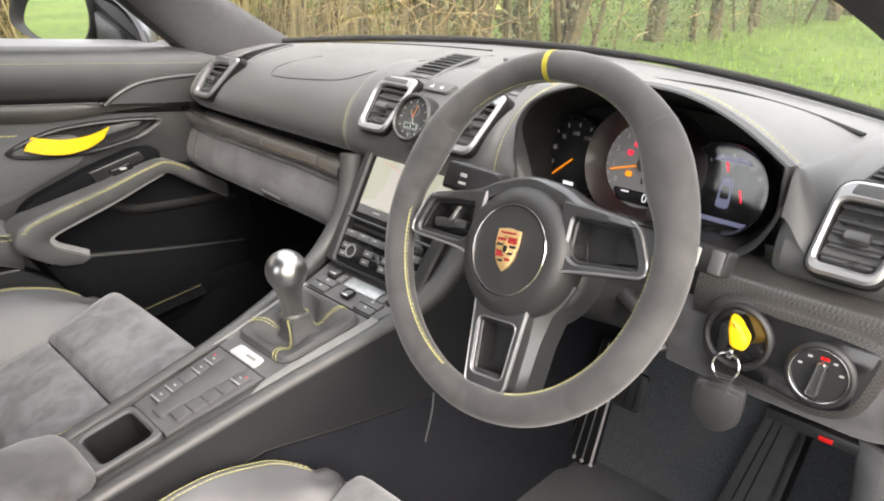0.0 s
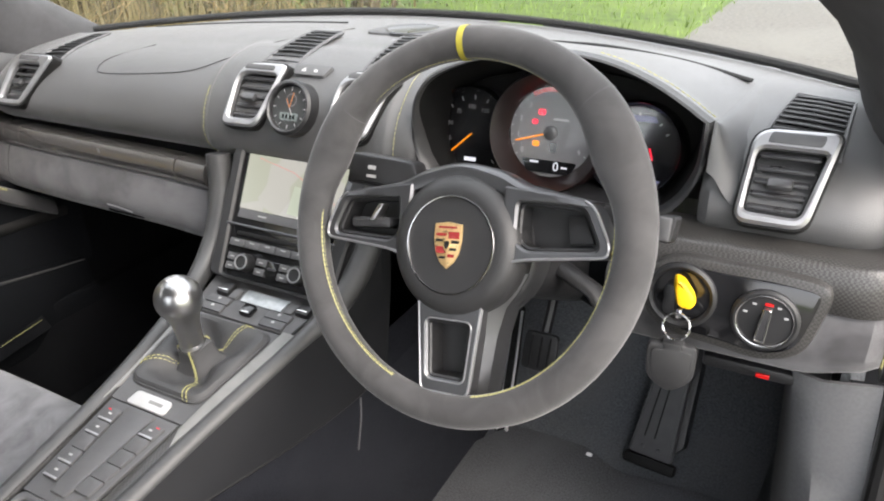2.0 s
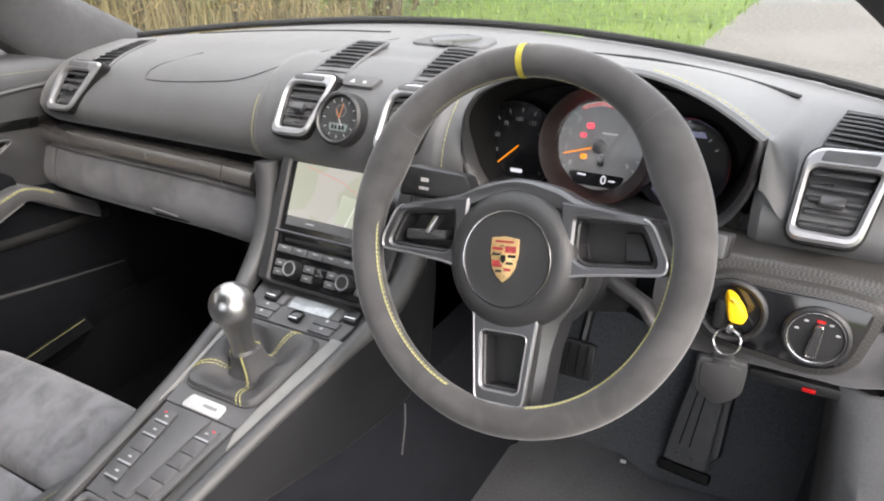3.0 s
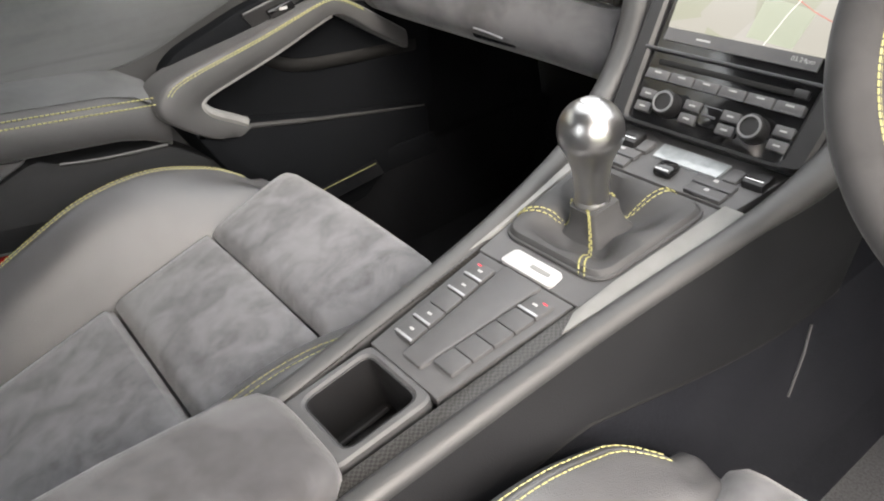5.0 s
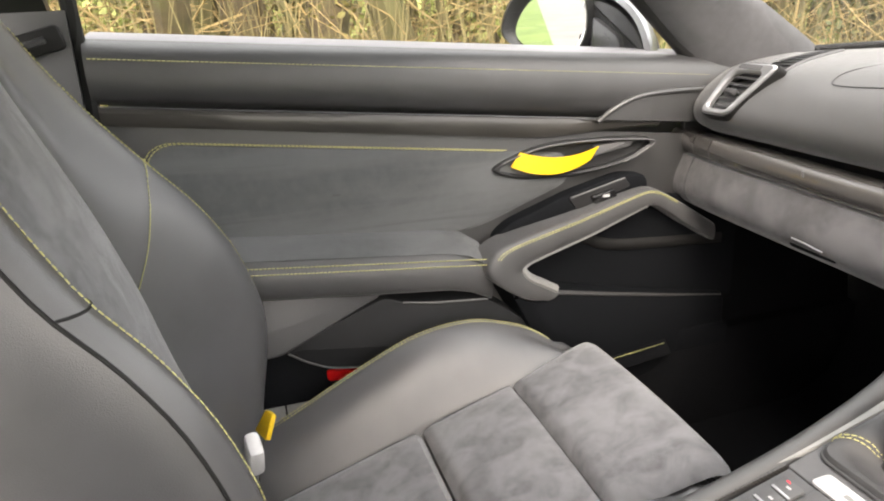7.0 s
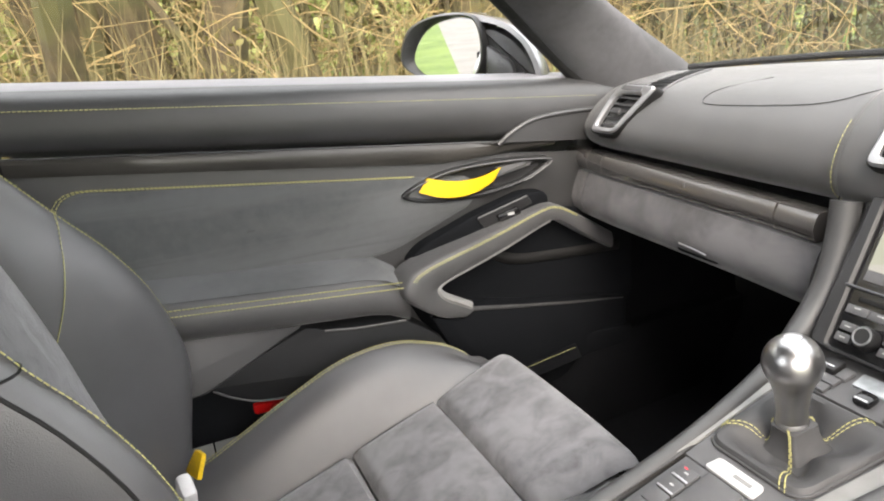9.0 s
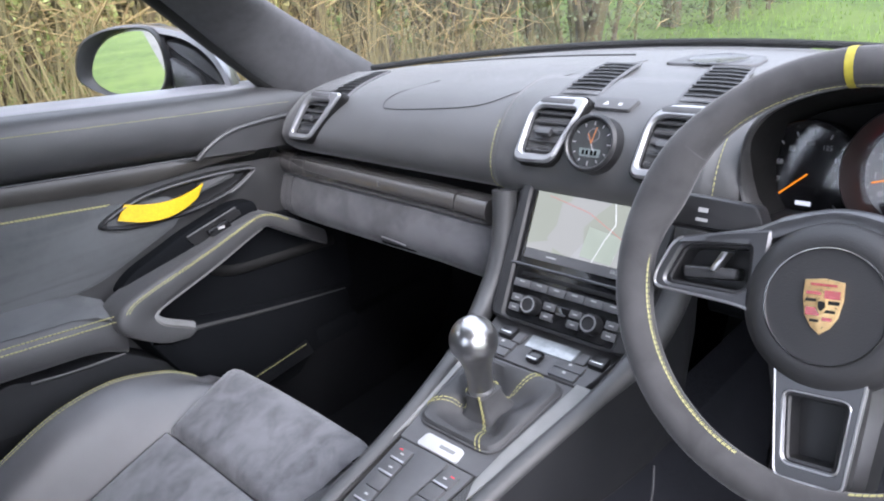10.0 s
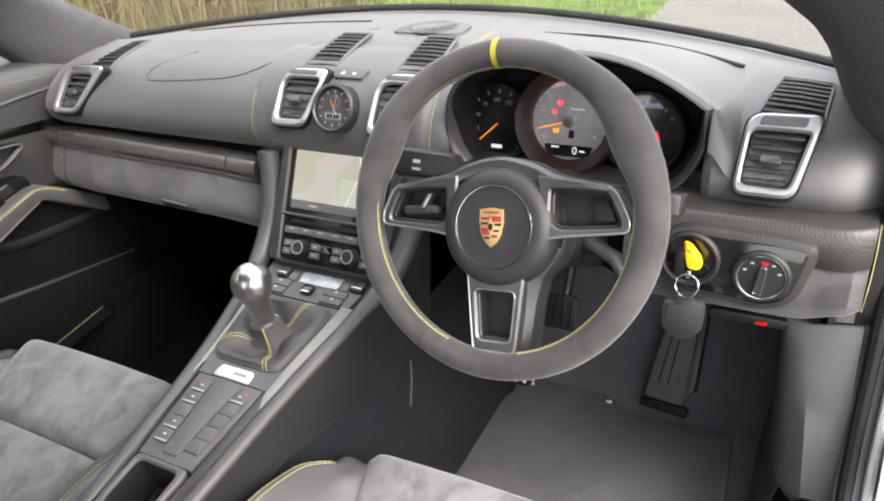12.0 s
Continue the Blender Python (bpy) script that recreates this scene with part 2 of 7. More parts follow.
def spline(pts, n=8, closed=False):
    """Catmull-Rom through the points."""
    p = [Vector(v) for v in pts]
    out, k = [], len(p)
    for i in range(k if closed else k - 1):
        a, b = p[i], p[(i + 1) % k]
        z = p[i - 1] if (closed or i > 0) else a * 2 - b
        c = p[(i + 2) % k] if (closed or i + 2 < k) else b * 2 - a
        for j in range(n):
            t = j / n
            out.append(0.5 * ((2 * a) + (b - z) * t + (2 * z - 5 * a + 4 * b - c) * t * t + (3 * a - 3 * b + c - z) * t ** 3))
    if not closed:
        out.append(p[-1])
    return out


def add_grid(bm, rows, close_u=False, close_v=False):
    vs = [[bm.verts.new(p) for p in r] for r in rows]
    nu, nv = len(vs), len(vs[0])
    for i in range(nu if close_u else nu - 1):
        for j in range(nv if close_v else nv - 1):
            a, b, c, d = vs[i][j], vs[(i + 1) % nu][j], vs[(i + 1) % nu][(j + 1) % nv], vs[i][(j + 1) % nv]
            try:
                bm.faces.new((a, b, c, d))
            except ValueError:
                pass
    return vs


def loft(rings, cap=True, closed=True):
    bm = bmesh.new()
    vs = add_grid(bm, rings, close_v=closed)
    if cap:
        for r in (vs[0], vs[-1]):
            try:
                bm.faces.new(r)
            except ValueError:
                pass
    return bm


def sheet(rows, thick=0.0, axis=None):
    """A surface with thickness; the back lies along axis, or along the normals."""
    bm = bmesh.new()
    add_grid(bm, rows)
    bmesh.ops.recalc_face_normals(bm, faces=bm.faces)
    if thick:
        if axis is None:
            bmesh.ops.solidify(bm, geom=bm.faces[:], thickness=thick)
        else:
            r = bmesh.ops.extrude_face_region(bm, geom=bm.faces[:])
            bmesh.ops.translate(bm, verts=[g for g in r["geom"] if isinstance(g, bmesh.types.BMVert)], vec=Vector(axis) * thick)
    return bm


def add_tube(bm, pts, radius, n=10, closed=False, cap=True, flat=1.0, up=(0, 0, 1)):
    p = [Vector(v) for v in pts]
    k = len(p)
    rad = radius if isinstance(radius, (list, tuple)) else [radius] * k
    rings, ref = [], Vector(up)
    for i in range(k):
        a = p[i - 1] if (closed or i > 0) else p[i]
        b = p[(i + 1) % k] if (closed or i < k - 1) else p[i]
        t = (b - a).normalized()
        side = t.cross(ref)
        if side.length < 1e-4:
            side = t.orthogonal()
        side.normalize()
        nrm = side.cross(t).normalized()
        rings.append([p[i] + rad[i] * (math.cos(w) * side + flat * math.sin(w) * nrm) for w in (2 * math.pi * j / n for j in range(n))])
    vs = add_grid(bm, rings, close_u=closed, close_v=True)
    if cap and not closed:
        bm.faces.new(vs[0])
        bm.faces.new(vs[-1])
    return bm


def tube(pts, radius, n=10, closed=False, flat=1.0, up=(0, 0, 1)):
    return add_tube(bmesh.new(), pts, radius, n, closed, True, flat, up)


def add_box(bm, centre, size, bevel=0.0, m=None, seg=2):
    r = bmesh.ops.create_cube(bm, size=1.0)
    vs = r["verts"]
    bmesh.ops.scale(bm, vec=size, verts=vs)
    if bevel:
        es = list({e for v in vs for e in v.link_edges})
        b = bmesh.ops.bevel(bm, geom=es, offset=bevel, segments=seg, profile=0.5, affect="EDGES")
        vs = list({v for f in b["faces"] for v in f.verts} | {v for v in vs if v.is_valid})
    bmesh.ops.transform(bm, matrix=Matrix.Translation(centre) @ (m.to_3x3().to_4x4() if m else Matrix.Identity(4)), verts=vs)
    return bm


def box(centre, size, bevel=0.0, m=None, seg=2):
    return add_box(bmesh.new(), centre, size, bevel, m, seg)


def rounded(poly, r, n=5):
    """A polygon with its corners rounded."""
    out, k = [], len(poly)
    for i in range(k):
        a, b, c = Vector(poly[i - 1]), Vector(poly[i]), Vector(poly[(i + 1) % k])
        rr = min(r, (a - b).length * 0.45, (c - b).length * 0.45)
        p, q = b + (a - b).normalized() * rr, b + (c - b).normalized() * rr
        for j in range(n + 1):
            t = j / n
            out.append((1 - t) ** 2 * p + 2 * t * (1 - t) * b + t * t * q)
    return out


def inset(poly, d):
    """A polygon drawn in by d (counter-clockwise or clockwise alike)."""
    k = len(poly)
    area = sum(poly[i - 1][0] * poly[i][1] - poly[i][0] * poly[i - 1][1] for i in range(k))
    s = 1 if area > 0 else -1
    out = []
    for i in range(k):
        a, b, c = Vector(poly[i - 1]), Vector(poly[i]), Vector(poly[(i + 1) % k])
        u, v = (b - a).normalized(), (c - b).normalized()
        n1, n2 = Vector((-u.y, u.x)) * s, Vector((-v.y, v.x)) * s
        m = (n1 + n2)
        m = m.normalized() if m.length > 1e-6 else n1
        out.append(b + m * d / max(0.35, m.dot(n1)))
    return out


def add_prism(bm, poly, m, z0, z1, edge=0.0):
    """A flat shape in the local xy plane of m, from z0 up to z1, with a softened upper edge."""
    rings = [[(m @ Vector((p[0], p[1], z0))) for p in poly]]
    if edge:
        rings.append([(m @ Vector((p[0], p[1], z1 - edge))) for p in poly])
        rings.append([(m @ Vector((p[0], p[1], z1 - edge * 0.3))) for p in inset(poly, edge * 0.3)])
        rings.append([(m @ Vector((p[0], p[1], z1))) for p in inset(poly, edge)])
    else:
        rings.append([(m @ Vector((p[0], p[1], z1))) for p in poly])
    vs = add_grid(bm, rings, close_v=True)
    bm.faces.new(vs[0])
    bm.faces.new(vs[-1])
    return bm


def prism(poly, m, z0, z1, edge=0.0):
    return add_prism(bmesh.new(), poly, m, z0, z1, edge)


def frame_ring(outer, inner, m, z0, z1, edge=0.0):
    """A frame between two outlines with the same number of corners."""
    bm = bmesh.new()
    o2, i2 = inset(outer, edge), inset(inner, -edge)
    rows = [[m @ Vector((p[0], p[1], z)) for p in poly] for poly, z in ((inner, z0), (outer, z0), (outer, z1 - edge), (o2, z1), (i2, z1), (inner, z1 - edge))]
    add_grid(bm, rows, close_u=True, close_v=True)
    return bm


def stitches(pts, parent, step=0.0052, length=0.0036, r=0.0005, name="stitching", normal=(0, 0, 1), mat=None):
    """A row of single stitches along a line."""
    bm = bmesh.new()
    p = [Vector(v) for v in pts]
    carry, lift = 0.0, Vector(normal)
    for a, b in zip(p, p[1:]):
        seg = (b - a)
        d = seg.length
        if d < 1e-6:
            continue
        u = seg / d
        side = u.cross(lift)
        side = side.normalized() if side.length > 1e-4 else u.orthogonal().normalized()
        nn = side.cross(u)
        s = carry
        while s + length < d + step * 0.5:
            e0, e1 = a + u * s, a + u * (s + length)
            ring0 = [bm.verts.new(e0 + r * (c * side + q * nn)) for c, q in ((1, 0), (0, 1), (-1, 0), (0, -1))]
            ring1 = [bm.verts.new(e1 + r * (c * side + q * nn)) for c, q in ((1, 0), (0, 1), (-1, 0), (0, -1))]
            for j in range(4):
                bm.faces.new((ring0[j], ring0[(j + 1) % 4], ring1[(j + 1) % 4], ring1[j]))
            bm.faces.new(ring0)
            bm.faces.new(ring1[::-1])
            s += step
        carry = s - d
    return part(name, bm, mat or THREAD, parent, "yellow thread")


def lathe(profile, m, n=28):
    """Turns (radius, height) pairs round the local z axis of m."""
    rings = [[m @ Vector((r * math.cos(w), r * math.sin(w), z)) for w in (2 * math.pi * j / n for j in range(n))] for r, z in profile]
    bm = bmesh.new()
    vs = add_grid(bm, rings, close_v=True)
    for ring, (r, z) in ((vs[0], profile[0]), (vs[-1], profile[-1])):
        if r < 0.0025:
            bm.faces.new(ring)
    return bm


def axes(origin, x, y):
    """A pose from an origin and two directions; z is their cross product."""
    X = Vector(x).normalized()
    Z = X.cross(Vector(y)).normalized()
    Y = Z.cross(X)
    return Matrix(((X.x, Y.x, Z.x, origin[0]), (X.y, Y.y, Z.y, origin[1]), (X.z, Y.z, Z.z, origin[2]), (0, 0, 0, 1)))


def add_text(bm, words, m, size, mat=None, lift=0.0006):
    """Letters of the built-in font, centred on m, as flat faces."""
    cu = bpy.data.curves.new("letters", "FONT")
    cu.body, cu.size, cu.align_x, cu.align_y = words, size, "CENTER", "CENTER"
    cu.resolution_u = 2
    ob = bpy.data.objects.new("letters", cu)
    me = bpy.data.meshes.new_from_object(ob)
    me.transform(m @ Matrix.Translation((0, 0, lift)))
    bm.from_mesh(me)
    bpy.data.meshes.remove(me)
    bpy.data.objects.remove(ob)
    bpy.data.curves.remove(cu)
    return bm


def mix(a, b, t):
    return a + (b - a) * t


def smooth(a, b, v):
    t = max(0.0, min(1.0, (v - a) / (b - a)))
    return t * t * (3 - 2 * t)



# ---- ground and surroundings ----
def verge_x(y):
    """Where grass gives way to the lane."""
    return -0.55 + 0.004 * max(0, y - 4) ** 2 * 0.6


GRASS = material("grass", (0.075, 0.115, 0.024), 0.9, spec=0.15, vary=0.45, scale=9, bump=0.6, bump_scale=60, second=(0.115, 0.16, 0.038), second_scale=0.7, second_amount=0.8)
ASPHALT = material("worn_lane", (0.125, 0.118, 0.105), 0.9, spec=0.3, vary=0.3, scale=30, bump=0.5, bump_scale=180, second=(0.165, 0.158, 0.142), second_scale=0.8, second_amount=0.7)
BARK = material("hedge_bark", (0.085, 0.064, 0.034), 0.95, vary=0.4, scale=14, second=(0.10, 0.10, 0.035), second_scale=3, second_amount=0.7)
TWIG = material("dry_twigs", (0.27, 0.195, 0.085), 0.9, vary=0.4, scale=6)
LEAF = material("hedge_leaves", (0.10, 0.095, 0.028), 0.7, vary=0.4, scale=3, second=(0.19, 0.165, 0.05), second_scale=0.9, second_amount=0.8)
IVY = material("ivy_leaves", (0.062, 0.078, 0.024), 0.6, vary=0.4, scale=3, second=(0.115, 0.125, 0.045), second_scale=0.8, second_amount=0.8)
FIELD = material("far_field", (0.24, 0.27, 0.085), 0.95, vary=0.35, scale=1.5, second=(0.34, 0.36, 0.13), second_scale=0.3, second_amount=0.7)

bm = bmesh.new()
ys = [-300, -60, -20, -8, -4, -2] + [i * 0.5 for i in range(-2, 41)] + [25, 32, 45, 70, 140, 400]
xs = [-400, -120, -40, -15, -8, -5, -4, -3.4, -3, -2.5, -2, -1.5, -1, -0.7]
rows = [[(x, y, 0.03 * noise.noise(Vector((x * 0.7, y * 0.7, 0))) if x > -15 else 0.0) for x in xs] + [(verge_x(y), y, 0.0), (verge_x(y) + 0.02, y, -0.02), (6, y, -0.02), (400, y, -0.02)] for y in ys]
add_grid(bm, rows)
ground = solid("ground", bm, GRASS, "mown green roadside verge and field", "ground", kind="structure")
bm = bmesh.new()
add_grid(bm, [[(verge_x(y) + 0.03 * noise.noise(Vector((0, y * 2.0, 3))) + u, y, 0.0) for u in (0.0, 0.5, 2.0, 4.5)] for y in ys])
solid("road", bm, ASPHALT, "pale worn single-track lane beside the verge", "road", kind="structure")

# blades of grass on the verge
bm = bmesh.new()
rng = random.Random(5)
for i in range(9000):
    y = 2.0 + 22 * rng.random() ** 1.6
    x = mix(-3.4, verge_x(y) + 0.05, rng.random())
    h, w = rng.uniform(0.03, 0.09), rng.uniform(0.004, 0.009)
    a = rng.uniform(0, 6.28)
    dx, dy = math.cos(a) * w, math.sin(a) * w
    lx, ly = rng.uniform(-0.03, 0.03), rng.uniform(-0.03, 0.03)
    p = [bm.verts.new(q) for q in ((x - dx, y - dy, 0), (x + dx, y + dy, 0), (x + lx, y + ly, h))]
    bm.faces.new(p)
solid("grass", bm, material("grass_blades", (0.17, 0.25, 0.06), 0.8, spec=0.15, vary=0.3, scale=3), "short green grass on the roadside verge", "grass", kind="stuff")

# hedge: stems, arching twigs and small leaves, with gaps to the field behind
rng = random.Random(11)
hedge = thing("hedge", "tall unkempt roadside hedge of bare twigs and yellowing leaves", "hedge", (-3.6, 8, 0))
bm = bmesh.new()
for i in range(190):
    y = rng.uniform(-16, 26) if i % 2 else rng.uniform(-2, 6)
    x = -3.35 + rng.uniform(-0.5, 0.25)
    pts = [Vector((x, y, -0.02))]
    thick = i % 3 == 0
    d = Vector((rng.uniform(-0.2, 0.2), rng.uniform(-0.12, 0.12) if thick else rng.uniform(-0.35, 0.35), 1))
    r0 = rng.uniform(0.07, 0.13) if thick else rng.uniform(0.012, 0.04)
    for k in range(7):
        d += Vector((rng.uniform(-0.2, 0.2), rng.uniform(-0.12, 0.12) if thick else rng.uniform(-0.3, 0.3), 0))
        pts.append(pts[-1] + d.normalized() * rng.uniform(0.35, 0.55))
    trunk = add_tube(bmesh.new() if thick else bm, pts, [r0 * (1 - 0.09 * k) * rng.uniform(0.9, 1.1) for k in range(8)], 7)
    if thick:
        part("trunk", trunk, BARK, hedge, "dark upright hedge trunk")
tagged(part("stems", bm, BARK, hedge, "thin brown stems"), kind="stuff")
bm = bmesh.new()
for i in range(5600):
    y = rng.uniform(-14, 24) if i % 4 == 0 else rng.uniform(-3, 4)
    x = -3.2 + rng.uniform(-0.8, 0.40)
    z = rng.uniform(0.1, 2.6)
    d = Vector((rng.uniform(-0.3, 0.5), rng.uniform(-1, 1), rng.uniform(-0.5, 0.7))).normalized()
    pts = [Vector((x, y, z))]
    for k in range(5):
        d = (d + Vector((rng.uniform(-0.3, 0.3), rng.uniform(-0.45, 0.45), -0.10 + rng.uniform(-0.4, 0.4)))).normalized()
        pts.append(pts[-1] + d * rng.uniform(0.08, 0.2))
    r0 = rng.uniform(0.002, 0.0065)
    add_tube(bm, pts, [r0 * (1 - 0.16 * k) for k in range(6)], 3, cap=False)
part("twigs", bm, TWIG, hedge, "bare straw-coloured twigs")


def leaf_cloud(n, y0, y1, seed, gap, name, mat, label):
    """Small leaves in drifts between two places along the hedge, with gaps where the field shows."""
    r = random.Random(seed)
    verts, faces = [], []
    for i in range(n):
        y, z = r.uniform(y0, y1), r.uniform(0.05, 2.7)
        if noise.noise(Vector((y * 2.2, z * 0.9, 4.0))) + 0.5 * noise.noise(Vector((y * 6.0, z * 3.0, 8.0))) < gap:
            continue
        c = Vector((-3.35 + r.uniform(-0.6, 0.5), y, z))
        u = Vector((r.uniform(-1, 1), r.uniform(-1, 1), r.uniform(-1, 1))).normalized()
        v = u.orthogonal().normalized()
        a = r.uniform(0.008, 0.024)
        k = len(verts)
        verts += [c - u * a, c + v * a * 0.5, c + u * a, c - v * a * 0.5]
        faces.append((k, k + 1, k + 2, k + 3))
    me = bpy.data.meshes.new(name)
    me.from_pydata([tuple(v) for v in verts], [], faces)
    me.materials.append(mat)
    ob = new(name, me)
    ob.parent, ob.matrix_parent_inverse = hedge, Matrix.Translation(hedge.location).inverted()
    tagged(ob, label)


leaf_cloud(90000, -5, 4.0, 31, -0.02, "leaves", LEAF, "small yellow-green leaves")
leaf_cloud(30000, -18, -5, 32, -0.2, "leaves", LEAF, "small yellow-green leaves")
leaf_cloud(120000, 2.5, 26, 33, -0.22, "ivy", IVY, "dull green ivy leaves")
# tall dry grass along the hedge's foot
DRY = material("dry_grass", (0.15, 0.125, 0.06), 0.85, spec=0.2, vary=0.35, scale=5, second=(0.20, 0.165, 0.08), second_scale=1.3, second_amount=0.7)
rng = random.Random(21)
verts, faces = [], []
for i in range(5500):
    y = rng.uniform(-4.5, 4.5)
    x = rng.uniform(-3.15, -2.45)
    h = rng.uniform(0.25, 1.25) * (1 - 0.6 * smooth(1.5, 4.5, y))
    w, a = rng.uniform(0.003, 0.007), rng.uniform(0, 6.28)
    dx, dy = math.cos(a) * w, math.sin(a) * w
    lx, ly = rng.uniform(-0.16, 0.16), rng.uniform(-0.22, 0.22)
    k = len(verts)
    verts += [(x - dx, y - dy, 0), (x + dx, y + dy, 0), (x + lx * 0.4 + dx * 0.7, y + ly * 0.4 + dy * 0.7, h * 0.6), (x + lx * 0.4 - dx * 0.7, y + ly * 0.4 - dy * 0.7, h * 0.6), (x + lx, y + ly, h)]
    faces += [(k, k + 1, k + 2, k + 3), (k + 3, k + 2, k + 4)]
me = bpy.data.meshes.new("dry_grass")
me.from_pydata(verts, [], faces)
me.materials.append(DRY)
tagged(new("dry_grass", me), "tall golden dry grass along the hedge", "grass", kind="stuff")
# far rank of hedge and trees behind it
bm = bmesh.new()
rng = random.Random(3)
for i in range(70):
    y, x = rng.uniform(-14, 60), rng.uniform(-16, -7)
    pts, d = [Vector((x, y, -0.05))], Vector((0, 0, 1))
    for k in range(7):
        d = (d + Vector((rng.uniform(-0.15, 0.15), rng.uniform(-0.15, 0.15), 0))).normalized()
        pts.append(pts[-1] + d * 0.9)
    r0 = rng.uniform(0.06, 0.2)
    add_tube(bm, pts, [r0 * (1 - 0.1 * k) for k in range(8)], 6)
    for b in range(9):
        q = pts[rng.randrange(2, 7)]
        e = Vector((rng.uniform(-1, 1), rng.uniform(-1, 1), rng.uniform(0.0, 0.8))).normalized()
        add_tube(bm, [q, q + e * 0.6, q + e * 1.2 + Vector((0, 0, 0.2))], [r0 * 0.35, r0 * 0.2, 0.008], 4, cap=False)
solid("far_trees", bm, BARK, "bare far trees behind the hedge", "trees", kind="stuff")
verts, faces = [], []
for i in range(75000):
    y, x = rng.uniform(-14, 60), rng.uniform(-15, -6.5)
    z = rng.uniform(0.0, 5.5)
    if noise.noise(Vector((y * 0.35, z * 0.5, x * 0.3))) < -0.28:
        continue
    c = Vector((x, y, z))
    u = Vector((rng.uniform(-1, 1), rng.uniform(-1, 1), rng.uniform(-1, 1))).normalized()
    v = u.orthogonal().normalized()
    s = rng.uniform(0.05, 0.13)
    k = len(verts)
    verts += [c - u * s, c + v * s * 0.6, c + u * s, c - v * s * 0.6]
    faces.append((k, k + 1, k + 2, k + 3))
me = bpy.data.meshes.new("far_foliage")
me.from_pydata([tuple(v) for v in verts], [], faces)
me.materials.append(FIELD)
tagged(new("far_foliage", me), "pale green far foliage behind the hedge", "foliage", kind="stuff")

# wood edge far behind
WOOD = material("far_wood", (0.075, 0.068, 0.036), 1.0, spec=0.1, vary=0.6, scale=1.8, second=(0.13, 0.115, 0.06), second_scale=0.35, second_amount=0.8, stretch=(1, 1.6, 0.5))
rows = [[Vector((-18 + 0.8 * noise.noise(Vector((y * 0.3, t * 3, 0))), y, t * (5.2 + 1.4 * noise.noise(Vector((y * 0.45, 0, 2))) + 0.7 * noise.noise(Vector((y * 1.7, 0, 5)))))) for t in (0, 0.25, 0.5, 0.75, 1)] for y in [-40 + 0.8 * k for k in range(150)]]
solid("backdrop", sheet(rows), WOOD, "dim brown-green edge of a far wood", "backdrop", kind="structure")

# ---- car body shell ----
def ws_base(x):
    """Foot of the windscreen across the car."""
    return Vector((x, 0.875 - 0.42 * x * x, 0.892 - 0.075 * x * x))


def ws_head(x):
    return Vector((x * 0.62, 0.19 - 0.11 * x * x, 1.212 - 0.08 * x * x))


n = 20
rows = []
for i in range(n + 1):
    x = mix(-0.66, 0.66, i / n)
    a, b = ws_base(x), ws_head(x)
    rows.append([a.lerp(b, t) + Vector((0, 0.035, 0.03)) * math.sin(math.pi * t) for t in (k / 8 for k in range(9))])
ws = solid("window_1", sheet(rows), WINDSCREEN, "clear curved windscreen", "windscreen", kind="structure")
ws.visible_shadow = False

solid("trim_screen_edge", tube([ws_base(mix(-0.62, 0.62, k / 30)) + Vector((0, 0.004, 0.004)) for k in range(31)], 0.0055, 8), RUBBER, "black edge band along the windscreen's foot", "trim", kind="structure")


def pillar(side, name):
    """Roof pillar beside the windscreen, lined in grey fabric, from the dashboard's end to the roof."""
    rings = []
    for t in (mix(-0.14, 0.80, k / 14) for k in range(15)):
        turn = 1 - smooth(-0.05, 0.30, t)
        i = Vector((0.735 - 0.48 * t - 0.085 * turn, 0.775 - 0.90 * t - 0.03 * turn, 0.858 + 0.455 * t))
        o = Vector((0.683 - 0.092 * t, 0.563 - 0.55 * t, 0.835 + 0.514 * t))
        i, o = (Vector((i.x - 0.03, i.y - 0.02, i.z)), Vector((o.x - 0.015, o.y, o.z))) if side > 0 else (i, o)
        lip = Vector((-0.010, -0.010, -0.004))
        back = Vector((0.035, 0.03, 0.012))
        pts = spline([i + back * 0.6, i, i.lerp(o, 0.25) + lip * 1.4, i.lerp(o, 0.65) + lip * 1.8, o + lip * 0.6, o + Vector((0.02, 0, 0)), o + back * 1.3, i.lerp(o, 0.4) + back * 1.4], 3, True)
        rings.append([Vector((p.x * side, p.y, p.z)) for p in pts])
    return solid(name, loft(rings), HEADLINER, "grey fabric-lined windscreen pillar", "pillar", kind="structure")


solid("trim_pillar_seal", tube(spline([(-0.676, 0.575, 0.822), (-0.680, 0.535, 0.858), (-0.676, 0.470, 0.918), (-0.664, 0.395, 0.985), (-0.645, 0.280, 1.09)], 6), 0.013, 10), RUBBER, "black rubber seal along the pillar", "trim", kind="structure")
pillar(-1, "wall_pillar_left")
pillar(1, "wall_pillar_right")

# roof lining with rounded edges, header and rear wall
rows = []
for i in range(13):
    y = mix(0.14, -0.62, i / 12)
    rows.append([Vector((x, y - (0.07 * x * x if i == 0 else 0), 1.215 - 0.06 * (x / 0.6) ** 2 - 0.10 * max(0, (-y - 0.4)) ** 2)) for x in (mix(-0.6, 0.6, k / 12) for k in range(13))])
solid("ceiling", sheet(rows, 0.03, (0, 0, 1)), HEADLINER, "grey roof lining", "ceiling", kind="structure")
solid("wall_rear", box((0, -0.98, 0.47), (1.5, 0.06, 0.60), 0.02), SHADED_CARPET, "dark carpeted rear bulkhead", "bulkhead", kind="structure")
